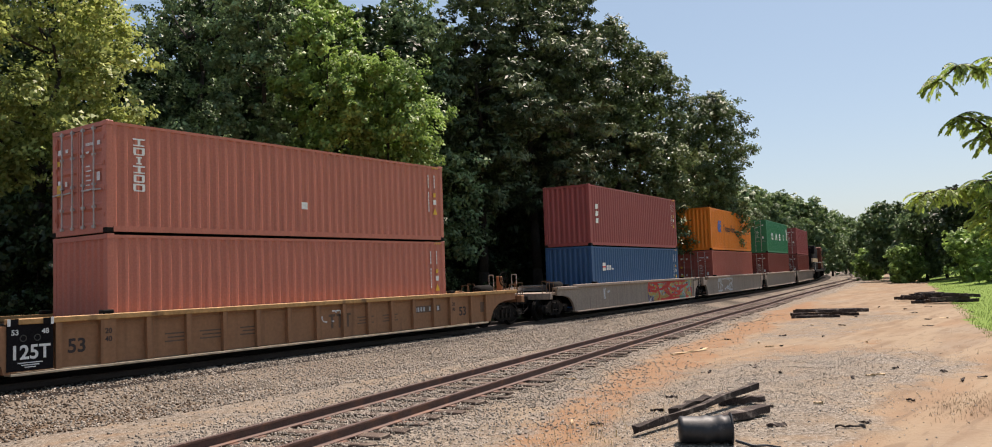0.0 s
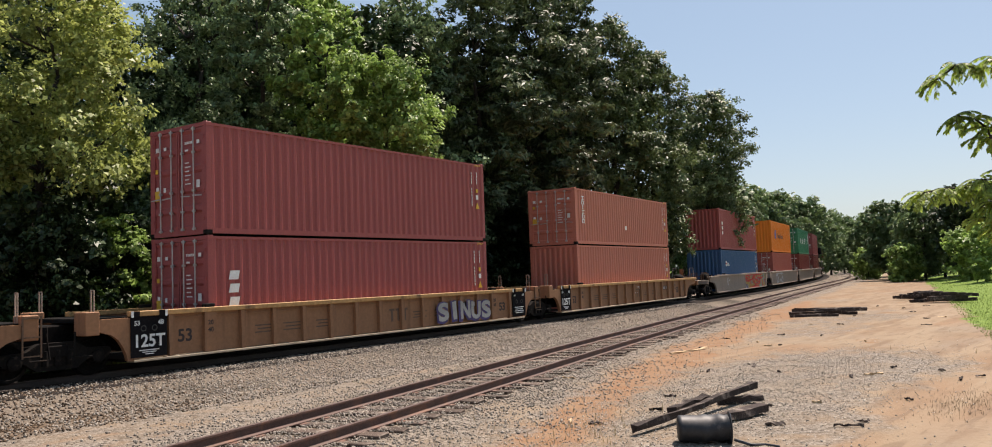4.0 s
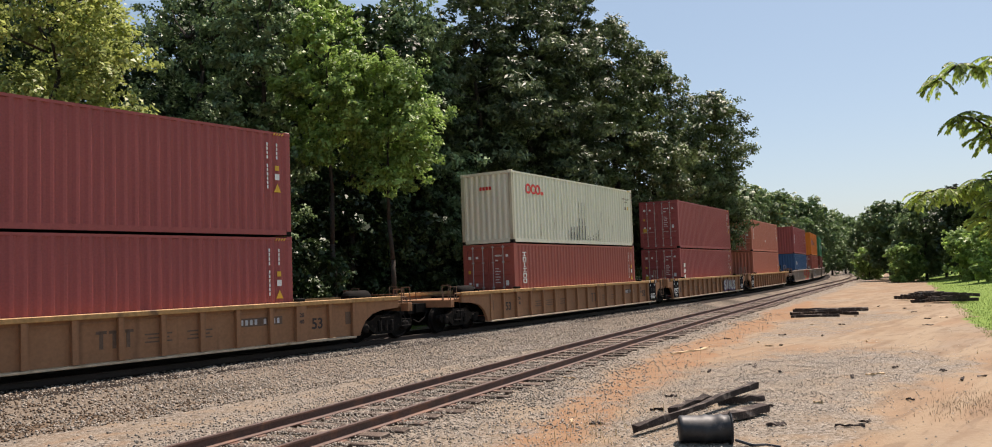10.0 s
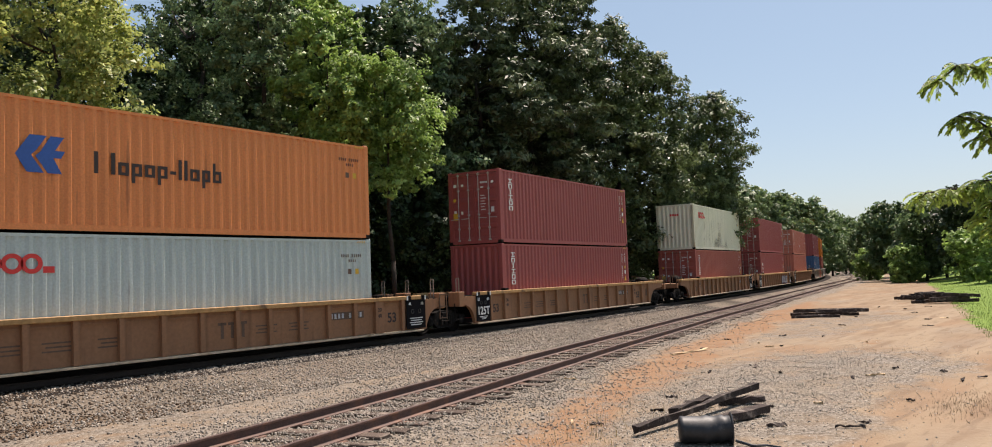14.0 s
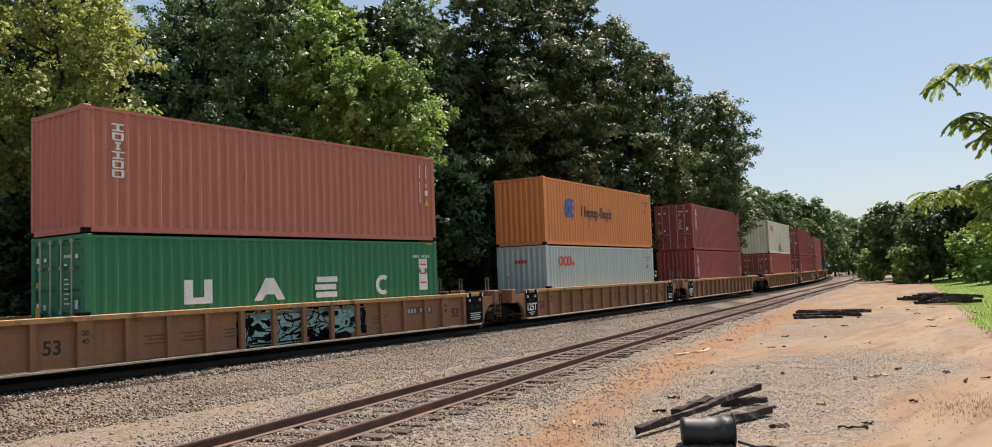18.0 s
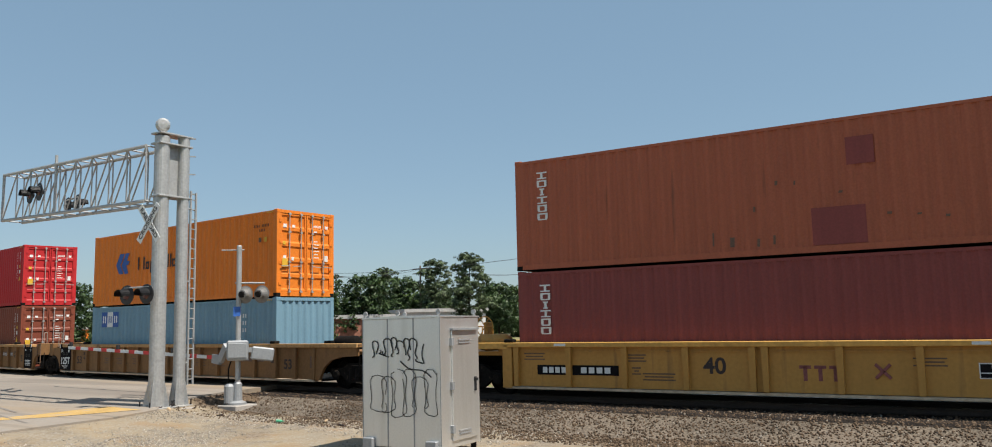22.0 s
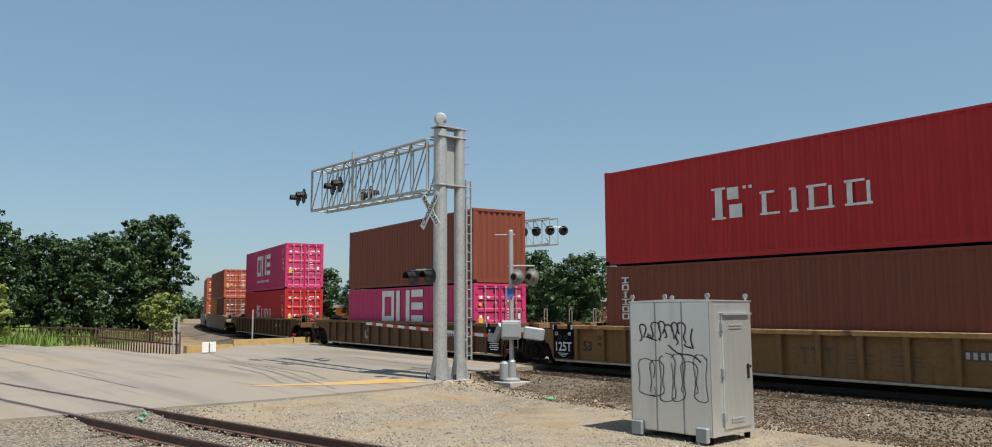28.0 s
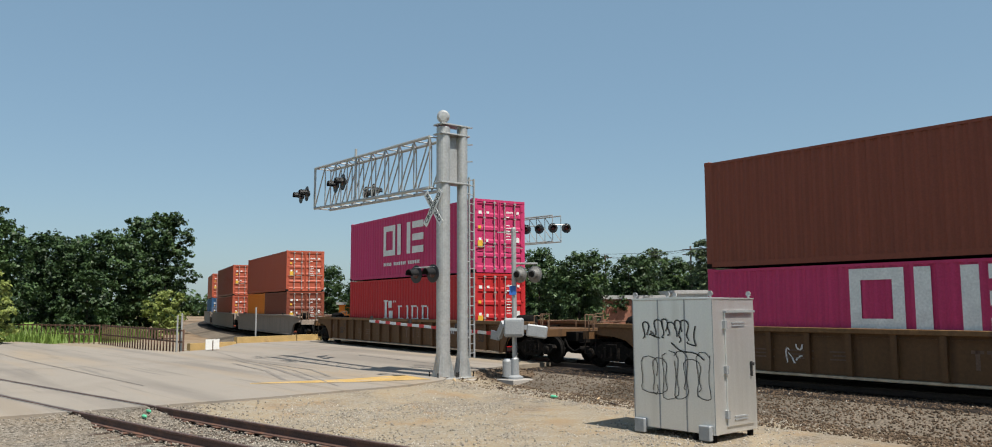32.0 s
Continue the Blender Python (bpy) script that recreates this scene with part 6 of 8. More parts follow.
def cantilever():
    z0 = GRADE * -20.8 - 0.34
    c = thing("crossing_cantilever", Matrix(), "galvanised double mast with truss arm and black crossing lamps", "crossing signal")
    A, B = Vector((-20.78, 14.80, 0)), Vector((-20.72, 15.50, 0))
    part("footing", boxm(-21.5, -20.1, 14.3, 16.0, z0 - 0.35, z0 - 0.005, 0.02), FOOTING, c)
    ma = mast(c, A.x, A.y, 0.215, z0, 7.62)
    mast(c, B.x, B.y, 0.170, z0, 7.70)
    part("cap", lathe(bmesh.new(), [(0.02, -0.13), (0.14, -0.12), (0.205, -0.05), (0.205, 0.05), (0.14, 0.12), (0.02, 0.13)], 18, (0, 0, 0), "x"), GALV, c, "round finial disc", m=Matrix.Translation((A.x, A.y, 7.99)) @ Matrix.Rotation(radians(-35), 4, "Z"))
    part("finial_stem", barm((A.x, A.y, 7.6), (A.x, A.y, 7.8), 0.05, n=8), GALV, c)
    for z in (7.42, 7.72, 5.86):
        part("clamp_band", boxm(A.x - 0.23, A.x + 0.24, A.y - 0.23, B.y + 0.19, z - 0.025, z + 0.025, 0.008), GALV, c)
    part("joining_plate", boxm(A.x - 0.03, A.x + 0.02, A.y, B.y, 5.9, 7.4), GALV, c)
    for z in (6.0, 6.6, 7.15, 7.7):
        part("step_bracket", barm((B.x, B.y, z), (B.x + 0.24, B.y + 0.24, z), 0.035), GALV, c)
    # the truss arm over the road
    x0, x1 = A.x - 0.25, -30.0
    ya, yb = 14.45, 15.15
    n = 9
    def at(f, side, high):
        return Vector((x0 + (x1 - x0) * f, (ya if side < 0 else yb) + 0.55 * f, (7.34 if high else 5.71) + 0.27 * f))
    for side in (-1, 1):
        for high in (0, 1):
            part("chord", barm(at(0, side, high), at(1, side, high), 0.055, n=8), GALV, c)
    for i in range(n + 1):
        f = i / n
        for side in (-1, 1):
            part("upright", barm(at(f, side, 0), at(f, side, 1), 0.026, n=6), GALV, c)
            if i < n:
                part("diagonal", barm(at(f, side, 1), at((i + 1) / n, side, 0), 0.026, n=6), GALV, c)
        for high in (0, 1):
            part("cross_tie", barm(at(f, -1, high), at(f, 1, high), 0.024, n=6), GALV, c)
        if i < n:
            part("top_brace", barm(at(f, -1, 1), at((i + 1) / n, 1, 1), 0.022, n=6), GALV, c)
    for f in (0.587, 1.0):
        p = at(f, -1, 0)
        part("lamp_post", barm(p, p + Vector((0, 0, 1.95 if f < 0.9 else 1.6)), 0.05, n=8), GALV, c)
    # lamps on the arm, seen from behind and from the side
    lamp_pair(c, (-27.1, 14.55, 6.60), -100)
    lamp_pair(c, (-27.3, 15.95, 6.40), 80)
    lamp_pair(c, (-30.35, 14.70, 6.55), -100)
    lamp_pair(c, (-20.80, 14.12, 2.98), -85, spread=0.40, big=0.28)
    part("lamp_bracket", barm((A.x, A.y, 3.18), (-20.80, 14.12, 3.18), 0.03, n=6), GALV, c)
    # crossbuck
    m = Matrix.Translation((A.x - 0.16, A.y - 0.26, 5.06)) @ Matrix.Rotation(radians(3), 4, "Z")
    for sgn, text in ((1, "CROSSING"), (-1, "RAILROAD")):
        turn = m @ Matrix.Rotation(radians(-sgn * 52), 4, "Y") @ Matrix.Translation((0, -0.02 * (sgn > 0), 0))
        blade = part("crossbuck_blade", boxm(-0.66, 0.66, -0.012, 0.0, -0.115, 0.115, 0.003), SIGNWHITE, c, "white crossbuck blade", m=turn)
        words(text, 0.19, SIGNBLACK, blade, Matrix.Translation((0, -0.016, 0)), "letters", "black letters " + text, width=1.12)
    # ladder behind the masts
    la = Vector((-20.84, 15.87, 0))
    lad = part("ladder", barm((la.x, la.y, 0.35), (la.x, la.y, 6.15), 0.05), GALV, c, "galvanised ladder")
    part("stile", barm((la.x - 0.16, la.y + 0.31, 0.35), (la.x - 0.16, la.y + 0.31, 6.15), 0.05), GALV, lad)
    for k in range(19):
        z = 0.5 + k * 0.3
        part("rung", barm((la.x, la.y, z), (la.x - 0.16, la.y + 0.31, z), 0.018, n=5), GALV, lad)
    for z in (1.0, 3.4, 5.6):
        part("standoff", barm((B.x, B.y, z), (la.x, la.y, z), 0.03, n=6), GALV, c)


cantilever()


def gate():
    x, y = -19.28, 16.42
    z0 = GRADE * x - 0.34
    g = thing("crossing_gate", Matrix(), "grey crossing gate mechanism with lowered striped arm", "crossing gate")
    part("footing", boxm(x - 0.40, x + 0.40, y - 0.40, y + 0.40, z0 - 0.3, z0 + 0.02, 0.02), FOOTING, g)
    part("mast", lathe(bmesh.new(), [(0.075, z0 + 0.02), (0.075, 4.38), (0.06, 4.42)], 14, (x, y, 0)), GALV, g)
    part("base_flange", lathe(bmesh.new(), [(0.26, z0 + 0.02), (0.26, z0 + 0.08), (0.14, z0 + 0.14), (0.12, z0 + 0.62), (0.09, z0 + 0.66)], 16, (x, y, 0)), ALUGREY, g)
    part("junction_can", lathe(bmesh.new(), [(0.15, z0 + 0.08), (0.15, z0 + 0.55), (0.11, z0 + 0.62), (0.04, z0 + 0.64)], 14, (x - 0.16, y - 0.16, 0)), ALUGREY, g)
    body = Matrix.Translation((x, y, 1.28)) @ Matrix.Rotation(radians(45), 4, "Z")
    part("mechanism", boxm(-0.30, 0.30, -0.32, -0.02, -0.24, 0.34, 0.05), ALUGREY, g, "grey cast gate mechanism", m=body)
    part("mechanism_lid", boxm(-0.26, 0.26, -0.35, -0.32, -0.16, 0.26, 0.012), ALUGREY, g, m=body)
    part("counterweight", boxm(0.38, 1.02, -0.22, -0.06, -0.16, 0.22, 0.04), ALUGREY, g, "grey counterweight", m=body @ Matrix.Rotation(radians(8), 4, "Y"))
    part("weight_arm", barm((-0.05, -0.14, 0.06), (0.6, -0.14, 0.05), 0.10, 0.14), ALUGREY, g, m=body)
    part("conduit", chain(bmesh.new(), [(x - 0.1, y - 0.14, 1.1), (x - 0.17, y - 0.2, 0.8), (x - 0.15, y - 0.2, 0.1)], 0.022), CASTSTEEL, g)
    elbow = bmesh.new()
    for p, q in (((x - 0.25, y - 0.22, 1.45), (x - 0.62, y - 0.12, 1.05)), ((x - 0.62, y - 0.12, 1.05), (x - 1.0, y - 0.08, 1.10))):
        bar(elbow, p, q, 0.10, 0.26)
    part("arm_elbow", elbow, ALUGREY, g)
    # the lowered arm, red and white
    p0, p1 = Vector((x - 0.95, y - 0.08, 1.13)), Vector((-28.6, 16.78, 1.46))
    arm = part("gate_arm", barm(p0, p1, 0.03, 0.10), SIGNWHITE, g, "long white gate arm with red bands")
    n = 20
    for i in range(n):
        if i % 2 == 0:
            part("red_band", barm(p0.lerp(p1, i / n), p0.lerp(p1, (i + 0.8) / n), 0.036, 0.106), REDMARK, arm)
    for f in (0.25, 0.62, 0.98):
        q = p0.lerp(p1, f)
        part("arm_lamp", barm(q + Vector((0, 0, 0.05)), q + Vector((0, 0, 0.20)), 0.06, n=8), LAMPBLACK, arm)
    part("lamp_crossarm", barm((x - 0.1, y - 0.05, 3.30), (x + 0.62, y + 0.42, 3.28), 0.035, n=6), GALV, g)
    part("sign_stub", barm((x - 0.42, y - 0.3, 4.28), (x + 0.1, y + 0.1, 4.28), 0.02, n=6), GALV, g)
    for dx, s in ((0.10, 1), (0.50, 1)):
        q = Vector((x + dx + 0.1, y + dx * 0.66 - 0.05, 2.95))
        bm = lathe(bmesh.new(), [(0.03, -0.12), (0.13, -0.10), (0.17, 0.0), (0.22, 0.04), (0.22, 0.06), (0.20, 0.06)], 18, (0, 0, 0), "x")
        d = part("lamp", bm, LAMPBACK, g, "round grey back of a crossing lamp", m=Matrix.Translation(q) @ Matrix.Rotation(radians(105), 4, "Z"), smooth=False)
        part("lamp_rim", lathe(bmesh.new(), [(0.22, 0.055), (0.265, 0.07), (0.22, 0.085)], 18, (0, 0, 0), "x"), LAMPBACK, d)
        part("lamp_can", lathe(bmesh.new(), [(0.08, -0.16), (0.10, -0.10)], 14, (0, 0, 0), "x"), CASTSTEEL, d)
    part("blue_sign", boxm(-0.10, 0.10, -0.005, 0.005, -0.14, 0.14), BLUEBAND, g, "small blue notice", m=Matrix.Translation((x + 0.045, y - 0.10, 2.46)) @ Matrix.Rotation(radians(50), 4, "Z"))


gate()


def far_cantilever():
    c = thing("crossing_cantilever", Matrix(), "far crossing mast with truss arm beyond the train", "crossing signal")
    A, T = Vector((-49.0, 32.7, 0)), Vector((-36.3, 34.4, 0))
    for k in (0.0, 0.8):
        part("mast", lathe(bmesh.new(), [(0.2, -0.2), (0.2, 7.6)], 14, (A.x - k * 0.3, A.y + k, 0)), GALV, c)
    n = 10
    for side in (-0.35, 0.35):
        for z in (6.0, 7.6):
            part("chord", barm((A.x, A.y + side, z), (T.x, T.y + side, z), 0.05, n=6), GALV, c)
        for i in range(n + 1):
            p, q = A.lerp(T, i / n), A.lerp(T, min(1, (i + 1) / n))
            part("upright", barm((p.x, p.y + side, 6.0), (p.x, p.y + side, 7.6), 0.026, n=5), GALV, c)
            if i < n:
                part("diagonal", barm((p.x, p.y + side, 7.6), (q.x, q.y + side, 6.0), 0.026, n=5), GALV, c)
    lamp_pair(c, (T.x - 1.2, T.y - 0.9, 6.8), -60)
    lamp_pair(c, (T.x + 0.35, T.y - 0.1, 6.8), -30)
    part("ladder", chain(bmesh.new(), [(A.x - 0.9, A.y, 0), (A.x - 0.9, A.y, 7.0), (A.x - 1.2, A.y, 7.0), (A.x - 1.2, A.y, 0)], 0.04), GALV, c)


far_cantilever()


def cabinet():
    ang = radians(1.0)
    m = Matrix.Translation((-10.52, 11.93, -0.42)) @ Matrix.Rotation(ang, 4, "Z")
    c = thing("signal_cabinet", m, "brushed aluminium signal cabinet with black graffiti", "cabinet")
    W, D, H, z0 = 1.80, 1.28, 2.46, 0.12
    part("body", boxm(0, W, 0, D, z0, H, 0.012), ALU, c)
    part("roof", prism(bmesh.new(), [(-0.012, H), (W + 0.012, H), (W + 0.012, H + 0.022), (W / 2, H + 0.05), (-0.012, H + 0.022)], -0.012, D + 0.012), ALU, c)
    for x in (0.0, W / 3, 2 * W / 3, W):
        part("seam", boxm(max(0.0, x - 0.012), min(W, x + 0.012), -0.008, 0.0, z0, H), ALUGREY, c)
    part("corner_panel", boxm(W - 0.10, W + 0.006, -0.006, 0.10, z0, H), ALU, c)
    door = part("door", boxm(W, W + 0.03, 0.33, 1.15, z0 + 0.12, H - 0.24, 0.008), ALU, c, "narrow steel door with black handle")
    part("door_hood", boxm(W, W + 0.08, 0.30, 1.19, H - 0.24, H - 0.20), ALUGREY, door)
    part("handle", box(boxm(W + 0.03, W + 0.06, 1.05, 1.09, 1.08, 1.34), W + 0.03, W + 0.08, 1.04, 1.12, 1.27, 1.32), LAMPBLACK, door)
    for z in (0.45, 1.22, H - 0.45):
        part("hinge", boxm(W, W + 0.06, 0.28, 0.35, z - 0.07, z + 0.07), ALUGREY, door)
    for z in (H - 0.42, H - 0.47, 0.35, 0.40):
        part("vent_louvre", boxm(W + 0.03, W + 0.045, 0.52, 0.90, z - 0.012, z + 0.012), ALUGREY, door)
    for x, y in ((0.12, 0.10), (W - 0.12, 0.10), (W - 0.1, D - 0.1), (0.12, D - 0.1), (W * 0.72, 0.12), (W * 0.8, 0.4)):
        part("leg", barm((x, y, -0.12), (x, y, z0), 0.055, n=8), CASTSTEEL, c)
    for x, y in ((0.05, -0.09), (W - 0.30, -0.10)):
        part("corner_bracket", boxm(x, x + 0.24, y, y + 0.10, 0.02, 0.28, 0.015), ALUGREY, c)
    for x, y in ((0.04, 0.04), (W - 0.06, 0.04), (W - 0.06, D - 0.06), (W * 0.45, 0.04), (0.06, D - 0.05)):
        part("lifting_eye", lathe(bmesh.new(), [(0.05, -0.012), (0.05, 0.012)], 10, (x, y, H + 0.10), "y"), GALV, c)
        part("eye_stem", barm((x, y, H), (x, y, H + 0.08), 0.022, n=6), GALV, c)
    # graffiti: looping strokes that spell nothing, in two rows
    rnd = random.Random(3)
    for x0, x1, z0_, z1_, r, nn, sd in ((0.24, 1.42, 1.66, 2.06, 0.012, 8, 1), (0.26, 1.70, 0.62, 1.46, 0.007, 6, 2)):
        bm = bmesh.new()
        for k in range(nn):
            cx = x0 + (x1 - x0) * (k + 0.5) / nn
            w, h = (x1 - x0) / nn * (rnd.uniform(0.5, 0.9) if sd == 1 else rnd.uniform(0.9, 1.3)), (z1_ - z0_) * rnd.uniform(0.30, 0.52)
            cz = (z0_ + z1_) / 2 + rnd.uniform(-0.05, 0.05)
            ph = rnd.uniform(0, 6.28)
            turns = (rnd.uniform(0.45, 0.8) if sd == 1 else rnd.uniform(0.8, 1.05)) * math.tau
            pts = []
            for i in range(17):
                a = ph + turns * i / 16
                pts.append(Vector((cx + w * 0.62 * math.sin(a + 0.4 * math.sin(2 * a)) + 0.03 * math.sin(3 * a), -0.011, cz + h * math.cos(a) + 0.04 * math.sin(2.3 * a))))
            for p, q in zip(pts, pts[1:]):
                d = (q - p)
                nrm = Vector((-d.z, 0, d.x)).normalized() * r
                bm.faces.new([bm.verts.new(v) for v in (p - nrm, q - nrm, q + nrm, p + nrm)])
        tagged(part("graffiti", bm, SIGNBLACK, c, "thin black looping spray strokes"), kind="stuff")
    tail = bmesh.new()
    pts = [Vector((0.90 + 0.70 * f, -0.0115, 1.68 - 0.30 * f - 0.05 * math.sin(f * 6))) for f in np.linspace(0, 1, 9)]
    for p, q in zip(pts, pts[1:]):
        d = q - p
        nrm = Vector((-d.z, 0, d.x)).normalized() * 0.012
        tail.faces.new([tail.verts.new(v) for v in (p - nrm, q - nrm, q + nrm, p + nrm)])
    tagged(part("graffiti", tail, SIGNBLACK, c), kind="stuff")


cabinet()


def fence_run(name, a, b, n, material, label, h=1.05, z_at=None):
    f = thing(name, Matrix(), label, "fence")
    a, b = Vector((*a, 0)), Vector((*b, 0))
    for i in range(n + 1):
        p = a.lerp(b, i / n)
        z = road_z(p.x, p.y) if z_at is None else z_at(p.x, p.y)
        part("post", boxm(-0.035, 0.035, -0.035, 0.035, -0.2, h, 0.006), material, f, m=Matrix.Translation((p.x, p.y, z)))
    za, zb = (road_z(p.x, p.y) if z_at is None else z_at(p.x, p.y) for p in (a, b))
    for hh in (h - 0.06, 0.42):
        part("rail", barm(a + Vector((0, -0.07, za + hh)), b + Vector((0, -0.07, zb + hh)), 0.04, 0.08), material, f)


fence_run("timber_fence", (-41.9, 13.9), (-57.5, 13.9), 30, FENCEWOOD, "dark brown timber fence with close posts")
fence_run("timber_fence", (-57.9, 13.8), (-67.5, 9.9), 20, FENCEWOOD, "brown timber fence before tall weeds", 1.05)


def roadside():
    b = thing("timber_barrier", Matrix(), "long yellow painted timber kerb on the road edge", "barrier")
    for i, ((xa, ya), (xb, yb)) in enumerate((((-42.0, 14.2), (-42.6, 16.8)), ((-42.7, 16.9), (-43.4, 20.6)), ((-43.5, 20.7), (-44.0, 23.0)))):
        z = road_z(xa, ya) + 0.16
        part("timber", barm((xa, ya, z), (xb, yb, z), 0.30, 0.36), WOODYELLOW, b)
    s = thing("notice_board", Matrix.Translation((-40.6, 14.9, road_z(-40.6, 14.9))) @ Matrix.Rotation(radians(-70), 4, "Z"), "small white notice with dark bars", "sign")
    part("board", boxm(-0.42, 0.42, -0.02, 0.0, 0.06, 0.56), SIGNWHITE, s)
    for k, w in enumerate((0.3, 0.66, 0.6)):
        part("text_bar", boxm(-w / 2, w / 2, -0.026, -0.021, 0.45 - k * 0.14, 0.51 - k * 0.14), BLUEBAND if k else GREENBOTTLE, s)
    part("stake", barm((0, 0.02, -0.1), (0, 0.02, 0.5), 0.04), POLEWOOD, s)
    for x, y, h in ((-41.8, 13.55, 1.75), (-42.2, 13.9, 1.85), (-43.9, 18.5, 1.9)):
        single("marker_post", barm((x, y, road_z(x, y) - 0.2), (x, y, road_z(x, y) + h), 0.045, n=8), GALV, "thin pale steel marker post at the road", "post", group="marker posts")


roadside()


# ---- trees, shrubs and grass ----
def leaf_mesh(name, blobs, count, size, slim, material, seed, up=0.55):
    """Many small folded leaves spread over rounded clumps."""
    rng = np.random.default_rng(seed)
    c = np.array([b[0] for b in blobs], float)
    r = np.array([b[1] for b in blobs], float)
    wgt = (r[:, 0] * r[:, 2]) ** 1.0
    pick = rng.choice(len(blobs), count, p=wgt / wgt.sum())
    d = rng.normal(size=(count, 3))
    d /= np.linalg.norm(d, axis=1)[:, None]
    # leaves gather on twigs spread over each clump
    twigs = rng.normal(size=(len(blobs), 11, 3))
    twigs /= np.linalg.norm(twigs, axis=2)[:, :, None]
    twigs *= rng.uniform(0.55, 1.15, (len(blobs), 11, 1))
    at = twigs[pick, rng.integers(0, 11, count)]
    inner = rng.random(count) < 0.16
    at[inner] *= 0.35
    pos = c[pick] + (at + rng.normal(size=(count, 3)) * 0.145) * r[pick]
    d = at / np.linalg.norm(at, axis=1)[:, None]
    nrm = d * 0.75 + rng.normal(size=(count, 3)) * 0.38 + np.array([0, 0, up])
    nrm /= np.linalg.norm(nrm, axis=1)[:, None]
    a = np.cross(nrm, rng.normal(size=(count, 3)))
    a /= np.linalg.norm(a, axis=1)[:, None]
    b = np.cross(nrm, a)
    L = (size * rng.uniform(0.6, 1.35, count))[:, None]
    Wd = L * slim
    fold = nrm * Wd * 0.35
    v = np.stack([pos - a * L * 0.5, pos + b * Wd * 0.5 + fold, pos + a * L * 0.5, pos - b * Wd * 0.5 + fold], 1).reshape(-1, 3)
    me = bpy.data.meshes.new(name)
    me.vertices.add(count * 4)
    me.vertices.foreach_set("co", v.ravel())
    me.loops.add(count * 4)
    me.loops.foreach_set("vertex_index", np.arange(count * 4))
    me.polygons.add(count)
    me.polygons.foreach_set("loop_start", np.arange(count) * 4)
    me.polygons.foreach_set("loop_total", np.full(count, 4))
    me.update()
    me.validate()
    me.materials.append(material)
    return me


def limbs_mesh(h, r, low, blobs, rnd, thick):
    trunk = bmesh.new()
    pts = [Vector((0, 0, -0.4))]
    n = 6
    for i in range(1, n + 1):
        f = i / n
        pts.append(Vector((rnd.uniform(-0.12, 0.12) * f * r, rnd.uniform(-0.12, 0.12) * f * r, h * 0.86 * f)))
    for i, (p, q) in enumerate(zip(pts, pts[1:])):
        bar(trunk, p, q, thick * (1 - 0.15 * i), n=8, r2=thick * (1 - 0.15 * (i + 1)))
    limbs = []
    for b in rnd.sample(blobs, min(len(blobs), 11 if h > 12 else 6)):
        c = Vector(b[0])
        z = max(low * 0.6, min(h * 0.8, c.z - 0.6 * math.hypot(c.x, c.y)))
        base = pts[0].lerp(pts[-1], (z + 0.4) / (h * 0.86 + 0.4))
        mid = base.lerp(c, 0.5) + Vector((0, 0, -0.1 * r))
        limb = bmesh.new()
        rings = []
        for p, rr in ((base, thick * 0.36), (mid, thick * 0.22), (c, thick * 0.06)):
            rings.append([limb.verts.new(p + Vector((math.cos(g) * rr, math.sin(g) * rr, math.sin(g * 2) * rr * 0.3))) for g in (0, 1.26, 2.51, 3.77, 5.03)])
        for r0, r1 in zip(rings, rings[1:]):
            for k in range(5):
                limb.faces.new((r0[k], r0[(k + 1) % 5], r1[(k + 1) % 5], r1[k]))
        limbs.append(limb)
    return trunk, limbs


def crown_blobs(h, r, low, shape, n, rnd, squash=0.75, full=1.0):
    out = []
    for i in range(n):
        u = (i + rnd.random()) / n
        z = low + (h - low) * u
        prof = {"round": math.sqrt(max(0.03, 1 - (2 * u - 0.9) ** 2 / 1.25)), "oval": math.sqrt(max(0.03, 1 - (1.7 * u - 0.75) ** 2)), "cone": max(0.12, 1.05 - u), "pine": max(0.25, 1 - abs(u - 0.45) * 1.1)}[shape]
        ang = i * 2.39996 + rnd.uniform(-0.6, 0.6)
        rr = r * prof * rnd.uniform(0.30, 0.95)
        br = full * r * rnd.uniform(0.17, 0.36) * (0.65 + 0.35 * prof)
        out.append(((math.cos(ang) * rr, math.sin(ang) * rr, min(z, h - br * 0.6)), (br, br, br * (squash if shape != "pine" else 0.45))))
    return out


def tree(x, y, h, r, low, shape, leaf, label, seed, leaves=14000, size=0.24, slim=0.6, blobs=70, name="tree", category="tree", group="trees beyond the tracks", thick=None, full=1.12):
    rnd = random.Random(seed)
    t = thing(name, Matrix.Translation((x, y, ground_z(x, y))) @ Matrix.Rotation(rnd.uniform(0, 6.28), 4, "Z"), label, category, group)
    bl = crown_blobs(h, r, low, shape, blobs, rnd, full=full)
    trunk, limb = limbs_mesh(h, r, low, bl, rnd, thick or 0.017 * h + 0.02)
    part("trunk", trunk, BARK, t, smooth=True)
    for lb in limb:
        part("limb", lb, BARK, t, smooth=True)
    part("crown", leaf_mesh("crown", bl, leaves, size, slim, leaf, seed), leaf, t)
    return t


def by(bearing, dist):
    return dist * math.cos(radians(bearing)), dist * math.sin(radians(bearing))


